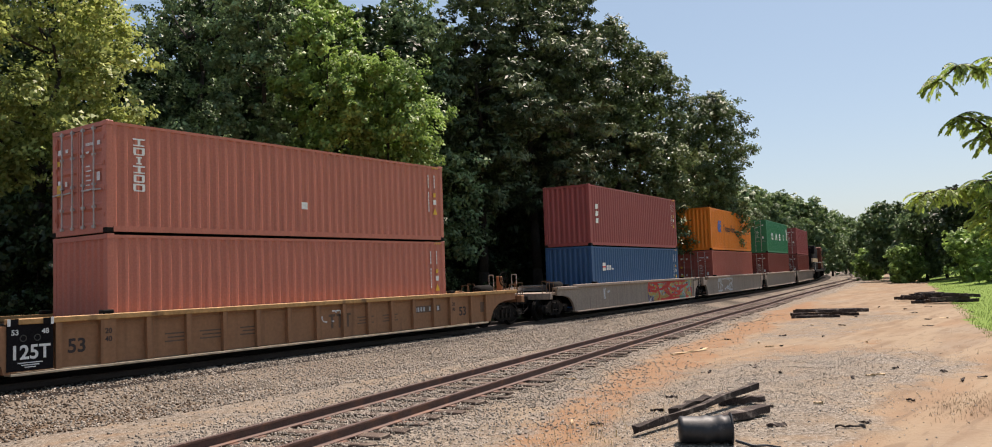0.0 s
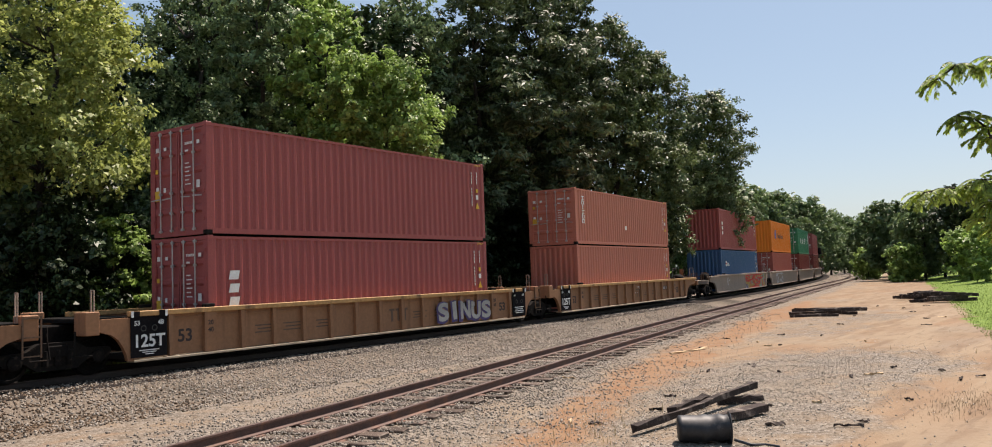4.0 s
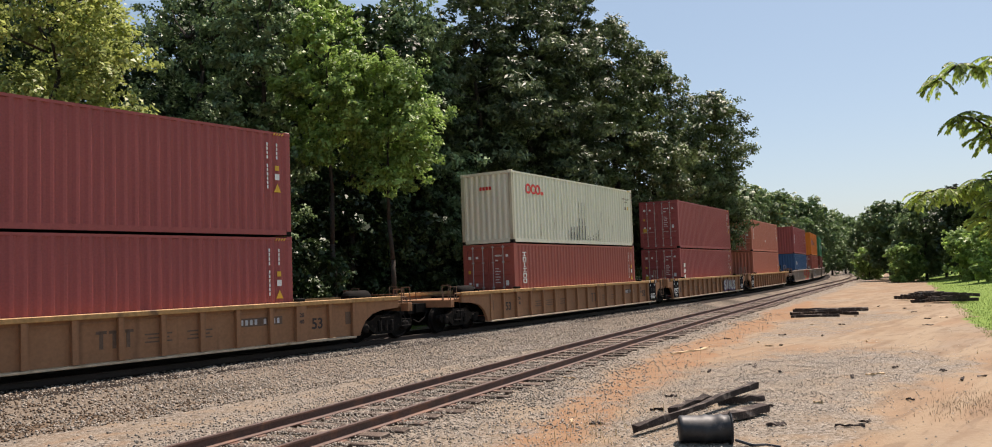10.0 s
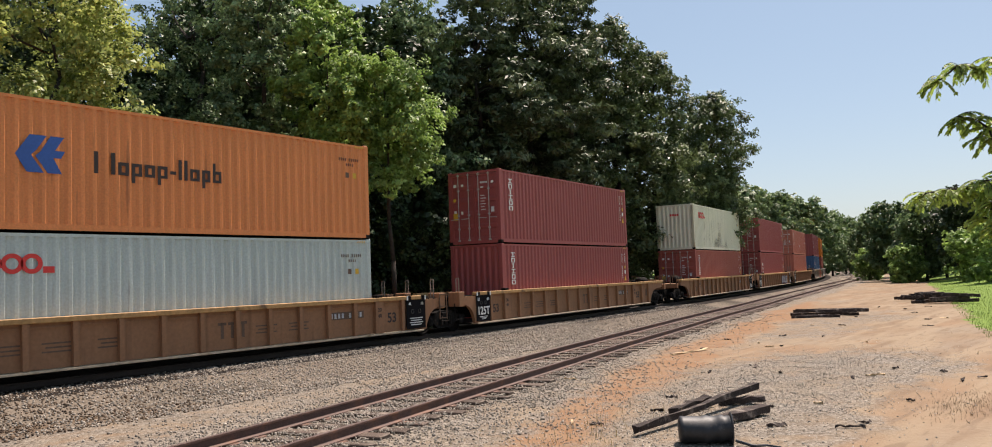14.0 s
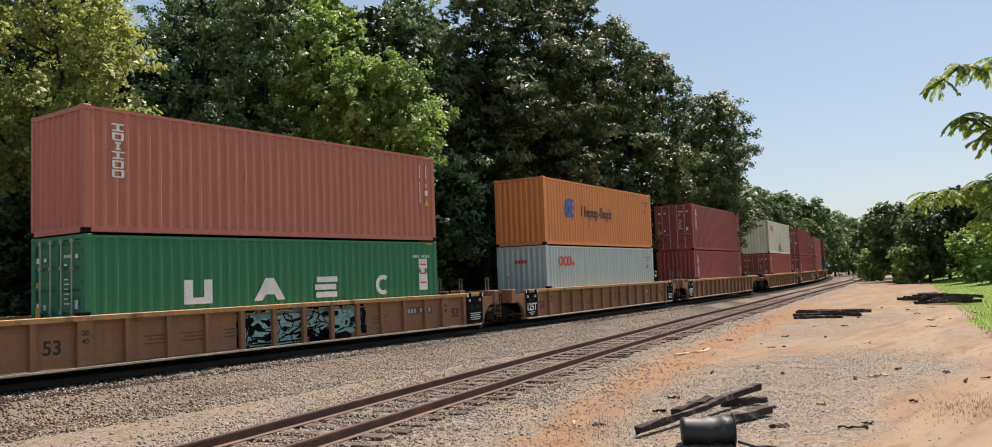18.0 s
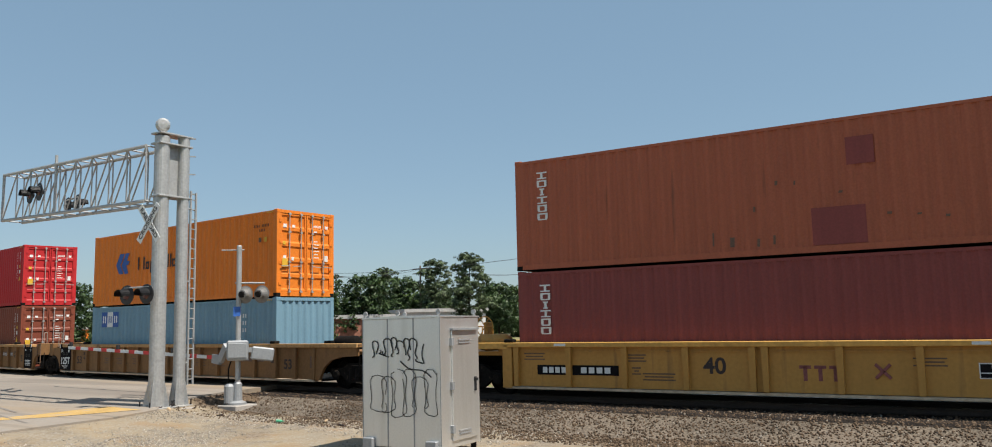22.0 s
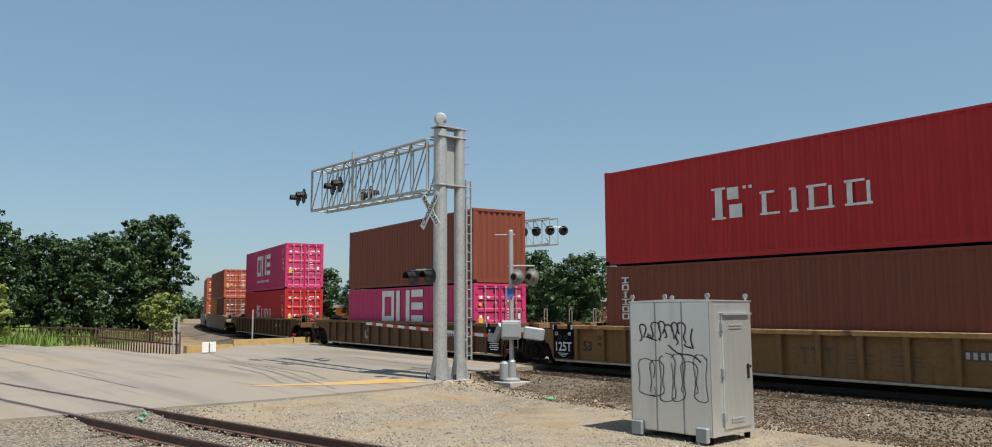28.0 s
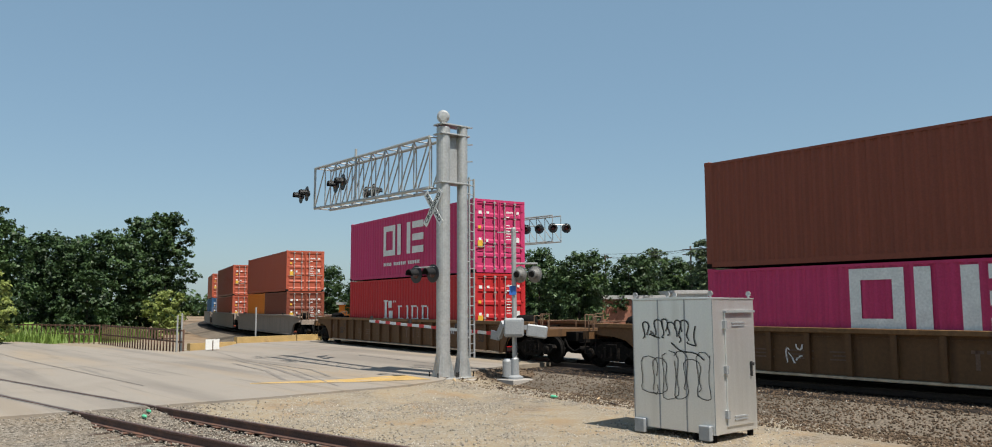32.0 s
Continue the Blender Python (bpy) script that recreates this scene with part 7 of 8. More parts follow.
# the near edge of the wood behind the main line: bearing, distance, height, radius, lowest leaves, shape, leaves, words
EDGE = [
    (69.0, 27.6, 12.4, 3.3, 5.4, "round", LEAFYELLOW, "broad yellow green tree at the end of the wood"),
    (65.6, 35.5, 9.5, 2.6, 1.0, "round", LEAFWOODLIT, "dark leafy tree overhung with ivy"),
    (60.0, 35.0, 15.6, 3.2, 1.5, "oval", LEAFWOODLIT, "tall dark broadleaf tree beside the line"),
    (55.9, 32.0, 14.6, 2.0, 2.5, "oval", LEAFWOODLIT, "slim tall tree with small sunlit leaves"),
    (53.6, 37.0, 16.0, 3.0, 1.5, "oval", LEAFSHADE, "tall shaded tree in the wood"),
    (51.3, 30.6, 13.0, 1.8, 6.6, "oval", LEAFLIGHT, "bright green pointed tree before the dark wood"),
    (47.3, 30.8, 10.7, 2.1, 5.8, "round", LEAFLIGHT, "bright green bushy tree above the containers"),
    (45.6, 42.0, 17.4, 3.0, 1.5, "oval", LEAFWOODLIT, "very tall dark tree in the wood"),
    (41.0, 44.0, 18.2, 3.4, 6.0, "pine", LEAFPINE, "tall dark pine with ragged branches"),
    (37.2, 47.0, 19.2, 3.6, 6.0, "pine", LEAFPINE, "tall pine with long drooping branches"),
    (34.6, 50.0, 20.2, 3.7, 4.0, "pine", LEAFPINE, "pine with layered grey green branches"),
    (31.6, 54.0, 19.0, 3.4, 3.0, "round", LEAFOAK, "dark round-headed tree in the wood"),
    (29.0, 57.0, 17.4, 3.0, 3.0, "round", LEAFOAK, "leafy tree with sunlit crown"),
    (25.2, 66.0, 16.2, 3.6, 4.0, "round", LEAFOAK, "round oak-like tree against the sky"),
]
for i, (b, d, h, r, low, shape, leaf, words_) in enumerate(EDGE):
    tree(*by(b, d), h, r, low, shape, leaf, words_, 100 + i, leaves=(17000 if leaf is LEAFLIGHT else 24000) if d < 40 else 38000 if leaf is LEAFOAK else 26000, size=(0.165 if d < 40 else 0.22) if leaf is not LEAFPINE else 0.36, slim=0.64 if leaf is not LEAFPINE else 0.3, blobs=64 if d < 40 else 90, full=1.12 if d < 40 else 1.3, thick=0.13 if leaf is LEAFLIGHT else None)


def copies(base_list, spots, seed):
    rnd = random.Random(seed)
    for i, (x, y) in enumerate(spots):
        copy_thing(base_list[i % len(base_list)], Matrix.Translation((x, y, ground_z(x, y))) @ Matrix.Rotation(rnd.uniform(0, 6.28), 4, "Z"))


# deeper rows, with larger leaves; shade is put into the dark leaf colour
deep = [tree(*by(59.0, 44.0), 15.5, 3.4, 1.5, "oval", LEAFSHADE, "dark tree deep in the wood", 201, 12000, 0.30, 0.65, 60),
        tree(*by(60.0, 41.0), 16.0, 3.6, 1.5, "oval", LEAFSHADE, "tall dark tree deep in the wood", 202, 12000, 0.30, 0.65, 60),
        tree(*by(55.5, 43.0), 17.0, 3.6, 1.0, "round", LEAFWOODLIT, "shaded broad tree deep in the wood", 203, 12000, 0.30, 0.65, 60)]
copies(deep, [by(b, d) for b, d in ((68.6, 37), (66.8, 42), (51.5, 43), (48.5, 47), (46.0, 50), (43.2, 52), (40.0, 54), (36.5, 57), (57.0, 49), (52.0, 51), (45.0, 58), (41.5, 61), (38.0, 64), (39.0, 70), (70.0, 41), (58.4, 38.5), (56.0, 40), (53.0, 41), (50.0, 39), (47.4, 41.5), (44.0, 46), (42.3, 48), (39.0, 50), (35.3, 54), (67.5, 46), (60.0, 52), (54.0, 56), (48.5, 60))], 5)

# further deep trees, added to close the bright gaps in the wood
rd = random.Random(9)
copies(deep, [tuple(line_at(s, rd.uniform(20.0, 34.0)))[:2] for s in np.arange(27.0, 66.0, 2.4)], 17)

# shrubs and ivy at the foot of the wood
shrub = [tree(*by(63.0, 28.5), 4.6, 1.9, 0.2, "round", LEAFSHADE, "dark shrub at the foot of the wood", 301, 5200, 0.20, 0.65, 40, "shrub", "shrub", "shrubs along the line", 0.06),
         tree(*by(58.0, 29.5), 5.6, 2.1, 0.2, "oval", LEAFSHADE, "dark tangled shrub with ivy", 302, 6000, 0.20, 0.65, 44, "shrub", "shrub", "shrubs along the line", 0.06),
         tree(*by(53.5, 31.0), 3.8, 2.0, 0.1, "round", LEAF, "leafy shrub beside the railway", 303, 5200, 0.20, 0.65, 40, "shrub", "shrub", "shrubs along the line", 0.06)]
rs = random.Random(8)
# thicket added to close bright gaps under the crowns, shade put in its colour
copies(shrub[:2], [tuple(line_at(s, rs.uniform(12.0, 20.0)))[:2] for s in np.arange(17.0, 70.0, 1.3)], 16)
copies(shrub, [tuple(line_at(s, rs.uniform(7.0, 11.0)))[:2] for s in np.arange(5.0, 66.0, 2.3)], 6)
for b, d, h, r, words_, sd in ((65.0, 27.4, 4.6, 1.25, "light green shrub in the sun by the line", 311), (60.0, 28.4, 4.4, 1.5, "drooping light green bush under dead twigs", 312), (69.5, 29.0, 3.6, 1.3, "sunlit leafy green shrub", 313)):
    tree(*by(b, d), h, r, 0.3, "round", LEAFLIGHT, words_, sd, 4200, 0.20, 0.55, 34, "shrub", "shrub", "shrubs along the line", 0.05)

tree(*by(69.6, 30.2), 7.4, 2.3, 0.3, "oval", LEAFSHADE, "dark ivy-hung thicket under the yellow green tree", 320, 9000, 0.19, 0.65, 46)
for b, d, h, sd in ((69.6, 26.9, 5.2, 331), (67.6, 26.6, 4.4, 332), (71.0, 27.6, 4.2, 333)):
    tree(*by(b, d), h, 1.5, 0.2, "oval", LEAFSHADE, "dark shrub before the yellow green tree", sd, 6500, 0.18, 0.65, 40, "shrub", "shrub", "shrubs along the line", 0.06)
tree(*by(66.6, 29.0), 6.2, 1.8, 0.3, "oval", LEAFSHADE, "dark leafy thicket beside the line", 321, 7000, 0.19, 0.65, 40)

# low trees between the wood and the car park
low_trees = [tree(*by(75.8, 50.0), 8.0, 2.8, 0.6, "round", LEAF, "low leafy tree beside the wood", 401, 7000, 0.32, 0.65, 50),
             tree(*by(78.5, 58.0), 9.0, 3.4, 0.8, "round", LEAF, "low spreading green tree", 402, 7000, 0.34, 0.65, 50),
             tree(*by(73.0, 42.0), 7.0, 2.6, 0.4, "round", LEAFSHADE, "dark low tree at the edge of the wood", 403, 7000, 0.30, 0.65, 50)]
copies(low_trees, [by(b, d) for b, d in ((77.0, 46), (80.5, 66), (74.5, 60), (71.5, 44), (82.5, 74), (76.0, 70), (70.0, 50), (79.0, 84))], 7)

# beyond the car park, the street and the crossing
park = [tree(*by(113.4, 60.0), 7.7, 3.1, 1.0, "round", LEAF, "round dark green tree by the car park", 501, 11000, 0.25, 0.65, 55),
        tree(*by(110.6, 64.0), 7.7, 2.8, 1.2, "oval", LEAF, "dense green tree by the car park", 502, 11000, 0.25, 0.65, 55),
        tree(*by(135.0, 74.0), 7.1, 3.0, 1.2, "round", LEAF, "round leafy street tree", 503, 11000, 0.26, 0.65, 55),
        tree(*by(124.0, 84.0), 9.6, 2.8, 2.0, "pine", LEAFPINE, "pine with open ragged crown", 504, 6500, 0.42, 0.35, 46)]
copies(park[:3], [by(b, d) for b, d in ((116.5, 66), (118.5, 78), (131.5, 80), (137.8, 78), (128.5, 96), (122.0, 100), (140.0, 90), (143.0, 92), (146.5, 96), (105.2, 118), (102.4, 112), (99.6, 108), (97.2, 106), (95.4, 112), (107.6, 124), (149.5, 104), (152.5, 112))], 9)
copies(park[3:], [by(b, d) for b, d in ((126.4, 92), (129.8, 104))], 10)
big = [tree(*by(85.6, 82.0), 12.0, 4.2, 0.8, "round", LEAF, "broad tree beyond the street", 511, 16000, 0.26, 0.65, 60),
       tree(*by(82.5, 86.0), 11.0, 4.2, 0.8, "round", LEAFLIGHT, "lighter green tree beyond the street", 512, 16000, 0.26, 0.65, 60)]
copies(big, [by(b, d) for b, d in ((83.8, 92), (80.6, 96), (87.0, 150), (88.6, 158), (90.2, 150), (91.8, 160), (93.2, 165))], 11)

# a wooded hill behind the street, and a hedge of lighter trees along it
hill = [tree(*by(93.4, 168.0), 15.5, 4.8, 1.0, "round", LEAF, "tall dark tree on the hill behind the street", 521, 8000, 0.55, 0.65, 55, group="trees on the hill"),
        tree(*by(91.2, 172.0), 17.0, 5.2, 1.0, "oval", LEAF, "broad dark tree on the hill behind the street", 522, 8000, 0.55, 0.65, 55, group="trees on the hill")]
copies(hill, [by(b, d) for b, d in ((92.4, 180), (90.3, 178), (89.4, 172), (88.4, 182), (87.5, 176), (86.5, 184), (85.6, 178), (94.3, 186))], 21)
hedge = [tree(*by(106.6, 132.0), 7.6, 3.6, 0.4, "round", LEAFHEDGE, "light green tree in a row along the street", 531, 6500, 0.42, 0.65, 46, group="trees along the street"),
         tree(*by(98.4, 138.0), 8.2, 3.8, 0.4, "round", LEAF, "dark green tree in a row along the street", 532, 6500, 0.42, 0.65, 46, group="trees along the street")]
copies(hedge, [by(b, d) for b, d in ((94.8, 142), (96.0, 136), (97.2, 146), (99.6, 140), (100.8, 134), (102.0, 142), (103.2, 136), (104.4, 146), (105.5, 138), (107.8, 142), (109.2, 136), (110.8, 144), (112.4, 150), (120.6, 132), (122.4, 138), (126.0, 140), (128.0, 134), (130.4, 142), (134.0, 136), (136.4, 128), (139.2, 134))], 22)

# trees left of the crossing road
west = [tree(*by(162.9, 78.0), 10.7, 2.6, 0.6, "oval", LEAF, "tall dark tree beyond the crossing", 601, 13000, 0.27, 0.65, 60, group="trees beyond the road"),
        tree(*by(166.0, 76.0), 8.8, 3.2, 0.6, "round", LEAF, "broad dark tree beyond the road", 602, 13000, 0.27, 0.65, 60, group="trees beyond the road"),
        tree(*by(169.3, 78.0), 8.6, 3.0, 0.6, "round", LEAFSHADE, "dark tree beyond the fence", 603, 13000, 0.27, 0.65, 60, group="trees beyond the road"),
        tree(*by(173.0, 66.0), 9.4, 2.8, 0.6, "oval", LEAF, "tall leafy tree beyond the fence", 604, 13000, 0.27, 0.65, 60, group="trees beyond the road")]
copies(west, [by(b, d) for b, d in ((164.4, 84), (167.8, 84), (171.3, 86), (175.5, 70), (178.5, 72))], 12)
tree(*by(162.9, 67.0), 3.6, 1.5, 0.3, "round", LEAFYELLOW, "yellow green bush beyond the fence", 611, 3600, 0.24, 0.6, 34, "shrub", "shrub", "bushes beyond the road", 0.06)
tree(*by(167.3, 66.0), 5.0, 2.0, 0.3, "round", LEAF, "green bush before dark trees", 612, 4600, 0.26, 0.6, 36, "shrub", "shrub", "bushes beyond the road", 0.06)
tree(*by(172.6, 58.0), 4.8, 1.6, 0.3, "round", LEAFYELLOW, "yellow green bush at the roadside", 613, 3600, 0.24, 0.6, 34, "shrub", "shrub", "bushes beyond the road", 0.06)

# the wood along the curve to the east, and the trees beyond the dirt lot
east = [tree(*by(22.6, 118.0), 13.2, 4.6, 1.5, "round", LEAFHAZE, "leafy tree along the curve of the line", 701, 8000, 0.50, 0.65, 55, group="trees along the curve"),
        tree(*by(20.8, 135.0), 14.0, 4.6, 1.5, "round", LEAFHAZE, "tall green tree along the curve", 702, 8000, 0.50, 0.65, 55, group="trees along the curve"),
        tree(*by(19.4, 150.0), 14.0, 5.0, 1.5, "oval", LEAFHAZE, "dense tree along the curve", 703, 8000, 0.55, 0.65, 55, group="trees along the curve")]
copies(east, [by(b, d) for b, d in ((24.0, 104), (23.4, 128), (21.8, 146), (20.2, 160), (18.6, 172), (17.8, 190), (19.0, 195), (21.2, 175), (22.8, 150), (24.6, 130), (17.0, 215), (25.6, 96), (26.6, 90), (16.6, 235))], 13)
lot = [tree(*by(14.4, 118.0), 10.2, 3.4, 1.5, "oval", LEAFHAZE, "dull green tree beyond the dirt lot", 711, 8000, 0.46, 0.65, 55, group="trees beyond the dirt lot"),
       tree(*by(12.4, 110.0), 9.6, 3.8, 1.0, "round", LEAFHAZE, "broad tree beyond the grass", 712, 8000, 0.44, 0.65, 55, group="trees beyond the dirt lot"),
       tree(*by(10.2, 104.0), 9.8, 3.8, 1.0, "round", LEAFSHADE, "shaded tree beyond the grass", 713, 8000, 0.42, 0.65, 55, group="trees beyond the dirt lot")]
copies(lot, [by(b, d) for b, d in ((15.9, 165), (15.3, 140), (13.5, 126), (11.3, 116), (8.6, 104), (7.0, 98), (9.4, 114), (16.4, 200), (14.2, 150), (5.0, 98), (12.0, 130))], 14)
for b, d, h, sd in ((13.6, 106.0, 4.4, 721), (10.0, 92.0, 5.0, 722), (15.6, 128.0, 4.6, 723), (8.4, 84.0, 6.5, 724)):
    tree(*by(b, d), h, 2.4, 0.2, "round", LEAFLIGHT, "light green bush at the edge of the grass", sd, 5000, 0.34, 0.6, 38, "shrub", "shrub", "bushes beyond the dirt lot", 0.08)


def far_woods():
    """The wooded skyline all round, one uncountable mass."""
    rnd = random.Random(77)
    blobs = []
    for b in np.arange(-8.0, 188.0, 0.9):
        d = rnd.uniform(260, 330) if not 80 < b < 150 else rnd.uniform(230, 300)
        top = rnd.uniform(5.5, 8.5) if b > 98 else rnd.uniform(12, 16)
        x, y = by(b + rnd.uniform(-0.3, 0.3), d)
        for k in range(4):
            blobs.append(((x + rnd.uniform(-3, 3), y + rnd.uniform(-3, 3), top * (k + 0.6) / 4.4 + ground_z(x, y)), (4.2, 4.2, 2.6)))
    ob = new("far_woods", leaf_mesh("far_woods", blobs, 60000, 1.5, 0.7, LEAF, 78))
    tagged(ob, "wooded skyline of distant green trees", "woods", kind="stuff")


far_woods()


# the near tree whose branches hang in from the side
def near_branches():
    """Boughs of a tree close by, with drooping fronds of long leaflets."""
    rnd = random.Random(41)
    x0, y0 = 9.9, -2.2
    g0 = ground_z(x0, y0)
    t = thing("tree", Matrix.Translation((x0, y0, g0)), "near tree with long yellow green hanging leaves", "tree")
    trunk = bmesh.new()
    bar(trunk, (0, 0, -0.3), (0.1, 0.15, 2.6), 0.16, n=10, r2=0.12)
    bar(trunk, (0.1, 0.15, 2.6), (0.05, 0.3, 5.0), 0.12, n=10, r2=0.05)
    part("trunk", trunk, BARK, t, smooth=True)
    # sprays of each bough: along the view's width and height, in metres
    boughs = [[(1.76, 3.66), (1.60, 3.78), (1.40, 3.72), (1.25, 3.76)], [(1.60, 3.24), (1.46, 3.20), (1.36, 3.10), (1.32, 2.98), (1.24, 3.20)],
              [(1.92, 2.52), (1.74, 2.54), (1.60, 2.54), (1.44, 2.60)], [(1.40, 2.22), (1.34, 2.36), (1.30, 2.14), (1.24, 2.22)], [(1.36, 2.52), (1.26, 2.40), (1.22, 2.66), (1.20, 2.12)]]
    verts, faces = [], []
    for k, sprays in enumerate(boughs):
        bm = bmesh.new()
        root = Vector((0.08, 0.25, 2.0 + 0.55 * k))
        last = Vector((9.15 - x0, sprays[-1][0] - 0.35 - y0, sprays[-1][1] - g0))
        bar(bm, root, last, 0.035, n=6, r2=0.015)
        for yy, zz in sprays[::-1]:
            p = Vector((9.05 + rnd.uniform(-0.12, 0.12) - x0, yy - y0, zz - g0))
            bar(bm, last, p, 0.012, n=5, r2=0.007)
            last = p
            for _ in range(11 if k < 2 else 13):
                a = rnd.uniform(0, math.tau)
                out = Vector((math.cos(a), math.sin(a), rnd.uniform(-0.5, 0.6)))
                q, d = p.copy(), out.normalized()
                for j in range(9):
                    step = d * rnd.uniform(0.020, 0.029)
                    bar(bm, q, q + step, 0.0028, n=3)
                    q = q + step
                    d = (d + Vector((0, 0, -0.13))).normalized()
                    for sgn in (-1, 1):
                        side = d.cross(Vector((0.1, 0.2, 1))).normalized() * sgn
                        w_ = (side * 0.55 + d * 0.55 + Vector((0, 0, -0.35))).normalized()
                        n_ = w_.cross(Vector((rnd.uniform(-0.6, 0.6), rnd.uniform(-0.6, 0.6), 1))).normalized()
                        L, ww = rnd.uniform(0.038, 0.070), rnd.uniform(0.012, 0.019)
                        i0 = len(verts)
                        verts += [q, q + w_ * L * 0.4 + n_ * ww, q + w_ * L, q + w_ * L * 0.4 - n_ * ww]
                        faces.append((i0, i0 + 1, i0 + 2, i0 + 3))
        part("branch", bm, BARK, t)
    me = bpy.data.meshes.new("leaves")
    me.from_pydata(verts, [], faces)
    me.materials.append(LEAFNEAR)
    part("crown", me, LEAFNEAR, t, "long yellow green leaflets")


near_branches()


def blades(name, spots, material, label, category, h, seed, fat=1.0):
    """Blades of grass or weeds, too many to count."""
    rng = np.random.default_rng(seed)
    p = np.array(spots, float)
    n = len(p)
    a = rng.uniform(0, math.tau, n)
    hh = h * rng.uniform(0.4, 1.3, n)
    w = (0.003 + 0.035 * hh * rng.uniform(0.3, 1.0, n)) * fat
    dx, dy = np.cos(a), np.sin(a)
    lean = rng.uniform(0.1, 0.6, n) * hh
    z = np.zeros(n)
    v = np.stack([p + np.stack([-dy * w, dx * w, z], 1), p + np.stack([dy * w, -dx * w, z], 1), p + np.stack([dx * lean, dy * lean, hh], 1)], 1).reshape(-1, 3)
    me = bpy.data.meshes.new(name)
    me.from_pydata(v.tolist(), [], np.arange(n * 3).reshape(-1, 3).tolist())
    me.materials.append(material)
    tagged(new(name, me), label, category, kind="stuff")


rg = random.Random(15)
spots = []
for _ in range(26000):
    x = 18 + 100 * rg.random() ** 1.6
    edge = float(np.interp(x, FIELDX, FIELDY))
    y = edge - 0.3 - abs(rg.gauss(0, 1)) * (2.0 + x * 0.08)
    spots.append((x, y, ground_z(x, y)))
blades("grass", spots, GRASS, "green grass beside the dirt lot", "grass", 0.12, 16, 1.3)
spots = []
for _ in range(24000):
    x, y = -rg.uniform(60, 78), rg.uniform(4, 26)
    if y < 19.5 and x < -61.5 - 0.5 * (y - 14):
        spots.append((x, y, ground_z(x, y)))
blades("tall_weeds", spots, WEED, "tall green weeds before the trees", "weeds", 0.75, 17, 3.2)
spots = []
for _ in range(300):
    x, y = rg.uniform(9, 40), rg.uniform(-1, 14)
    c = noise.noise((x * 0.5, y * 0.5, 3.3))
    if c > 0.22:
        spots.append((x, y, ground_z(x, y)))
for _ in range(260):
    x, y = rg.gauss(9.5, 1.6), rg.gauss(6.8, 0.7)
    spots.append((x, y, ground_z(x, y)))
blades("dry_weeds", spots, DRYGRASS, "sparse dry weeds on bare dirt", "weeds", 0.13, 18)
spots = [(x, y, ground_z(x, y)) for x, y in ((rg.uniform(-22, 6), 0) for _ in range(5000)) for y in (rg.uniform(25.5, 34),)]
blades("verge_weeds", spots, GRASS, "weeds on the verge beyond the line", "weeds", 0.16, 19, 1.2)
spots = []
for _ in range(700):
    x, y = rg.gauss(15.0, 0.8), rg.gauss(2.85, 0.28)
    spots.append((x, y, ground_z(x, y)))
blades("dead_weeds", spots, DEADWEED, "patch of dead brown weeds on the dirt lot", "weeds", 0.05, 20, 0.9)


# ---- beyond the tracks: car park, street, poles, buildings ----
def slab(name, poly, z, material, label, category):
    bm = bmesh.new()
    top = [bm.verts.new((x, y, z(x, y))) for x, y in poly]
    low = [bm.verts.new((x, y, z(x, y) - 0.3)) for x, y in poly]
    bm.faces.new(top)
    for i in range(len(poly)):
        j = (i + 1) % len(poly)
        bm.faces.new((top[j], top[i], low[i], low[j]))
    bmesh.ops.recalc_face_normals(bm, faces=bm.faces)
    single(name, bm, material, label, category, kind="structure")


PAVE = surface("pale_grey_parking", (0.185, 0.162, 0.136), 0.9, 0, 20, 0.1, stain=(0.150, 0.134, 0.115), stain_at=0.55, stain_size=0.2, bump=0.05)
slab("car_park", [(-60, 42), (14, 40), (20, 74), (-70, 84)], lambda x, y: -0.34 + GRADE * x, PAVE, "pale grey car park beyond the railway", "car park")


def pole(x, y, top, r, material, label, name="utility_pole", lean=0.0):
    z = ground_z(x, y)
    p = thing(name, Matrix(), label, "pole", "poles beyond the line")
    part("shaft", barm((x, y, z - 0.3), (x + lean, y, top), r, n=10, r2=r * 0.75), material, p)
    return p


fl = pole(-11.35, 48.7, 9.45, 0.09, CABLE, "thin dark pole with two floodlights", "floodlight_pole", -0.05)
part("yoke", chain(bmesh.new(), [(-12.0, 48.7, 9.95), (-12.0, 48.7, 9.55), (-11.8, 48.7, 9.42), (-11.0, 48.7, 9.42), (-10.75, 48.7, 9.6), (-10.75, 48.7, 10.0)], 0.045), CABLE, fl)
for x, t in ((-12.0, 20), (-10.75, -35)):
    part("floodlight", boxm(-0.26, 0.26, -0.12, 0.12, -0.09, 0.09, 0.03), ALUGREY, fl, m=Matrix.Translation((x, 48.6, 10.02)) @ Matrix.Rotation(radians(t), 4, "Y"))
wp = pole(-16.55, 41.9, 6.75, 0.15, POLEWOOD, "leaning grey timber pole with a long lamp arm", lean=0.35)
part("lamp_arm", chain(bmesh.new(), [(-16.25, 41.9, 6.05), (-12.6, 43.6, 6.85), (-11.5, 44.2, 6.95)], 0.04), GALV, wp)
head = lathe(bmesh.new(), [(0.02, -0.34), (0.10, -0.30), (0.16, -0.05), (0.15, 0.2), (0.06, 0.36)], 12, (0, 0, 0), "x")
part("lamp_head", head, ALUGREY, wp, m=Matrix.Translation((-11.2, 44.35, 6.92)))
part("ballast_box", boxm(-0.14, 0.14, -0.14, 0.14, -0.4, 0.4, 0.02), CASTSTEEL, wp, m=Matrix.Translation((-16.6, 41.7, 3.3)))


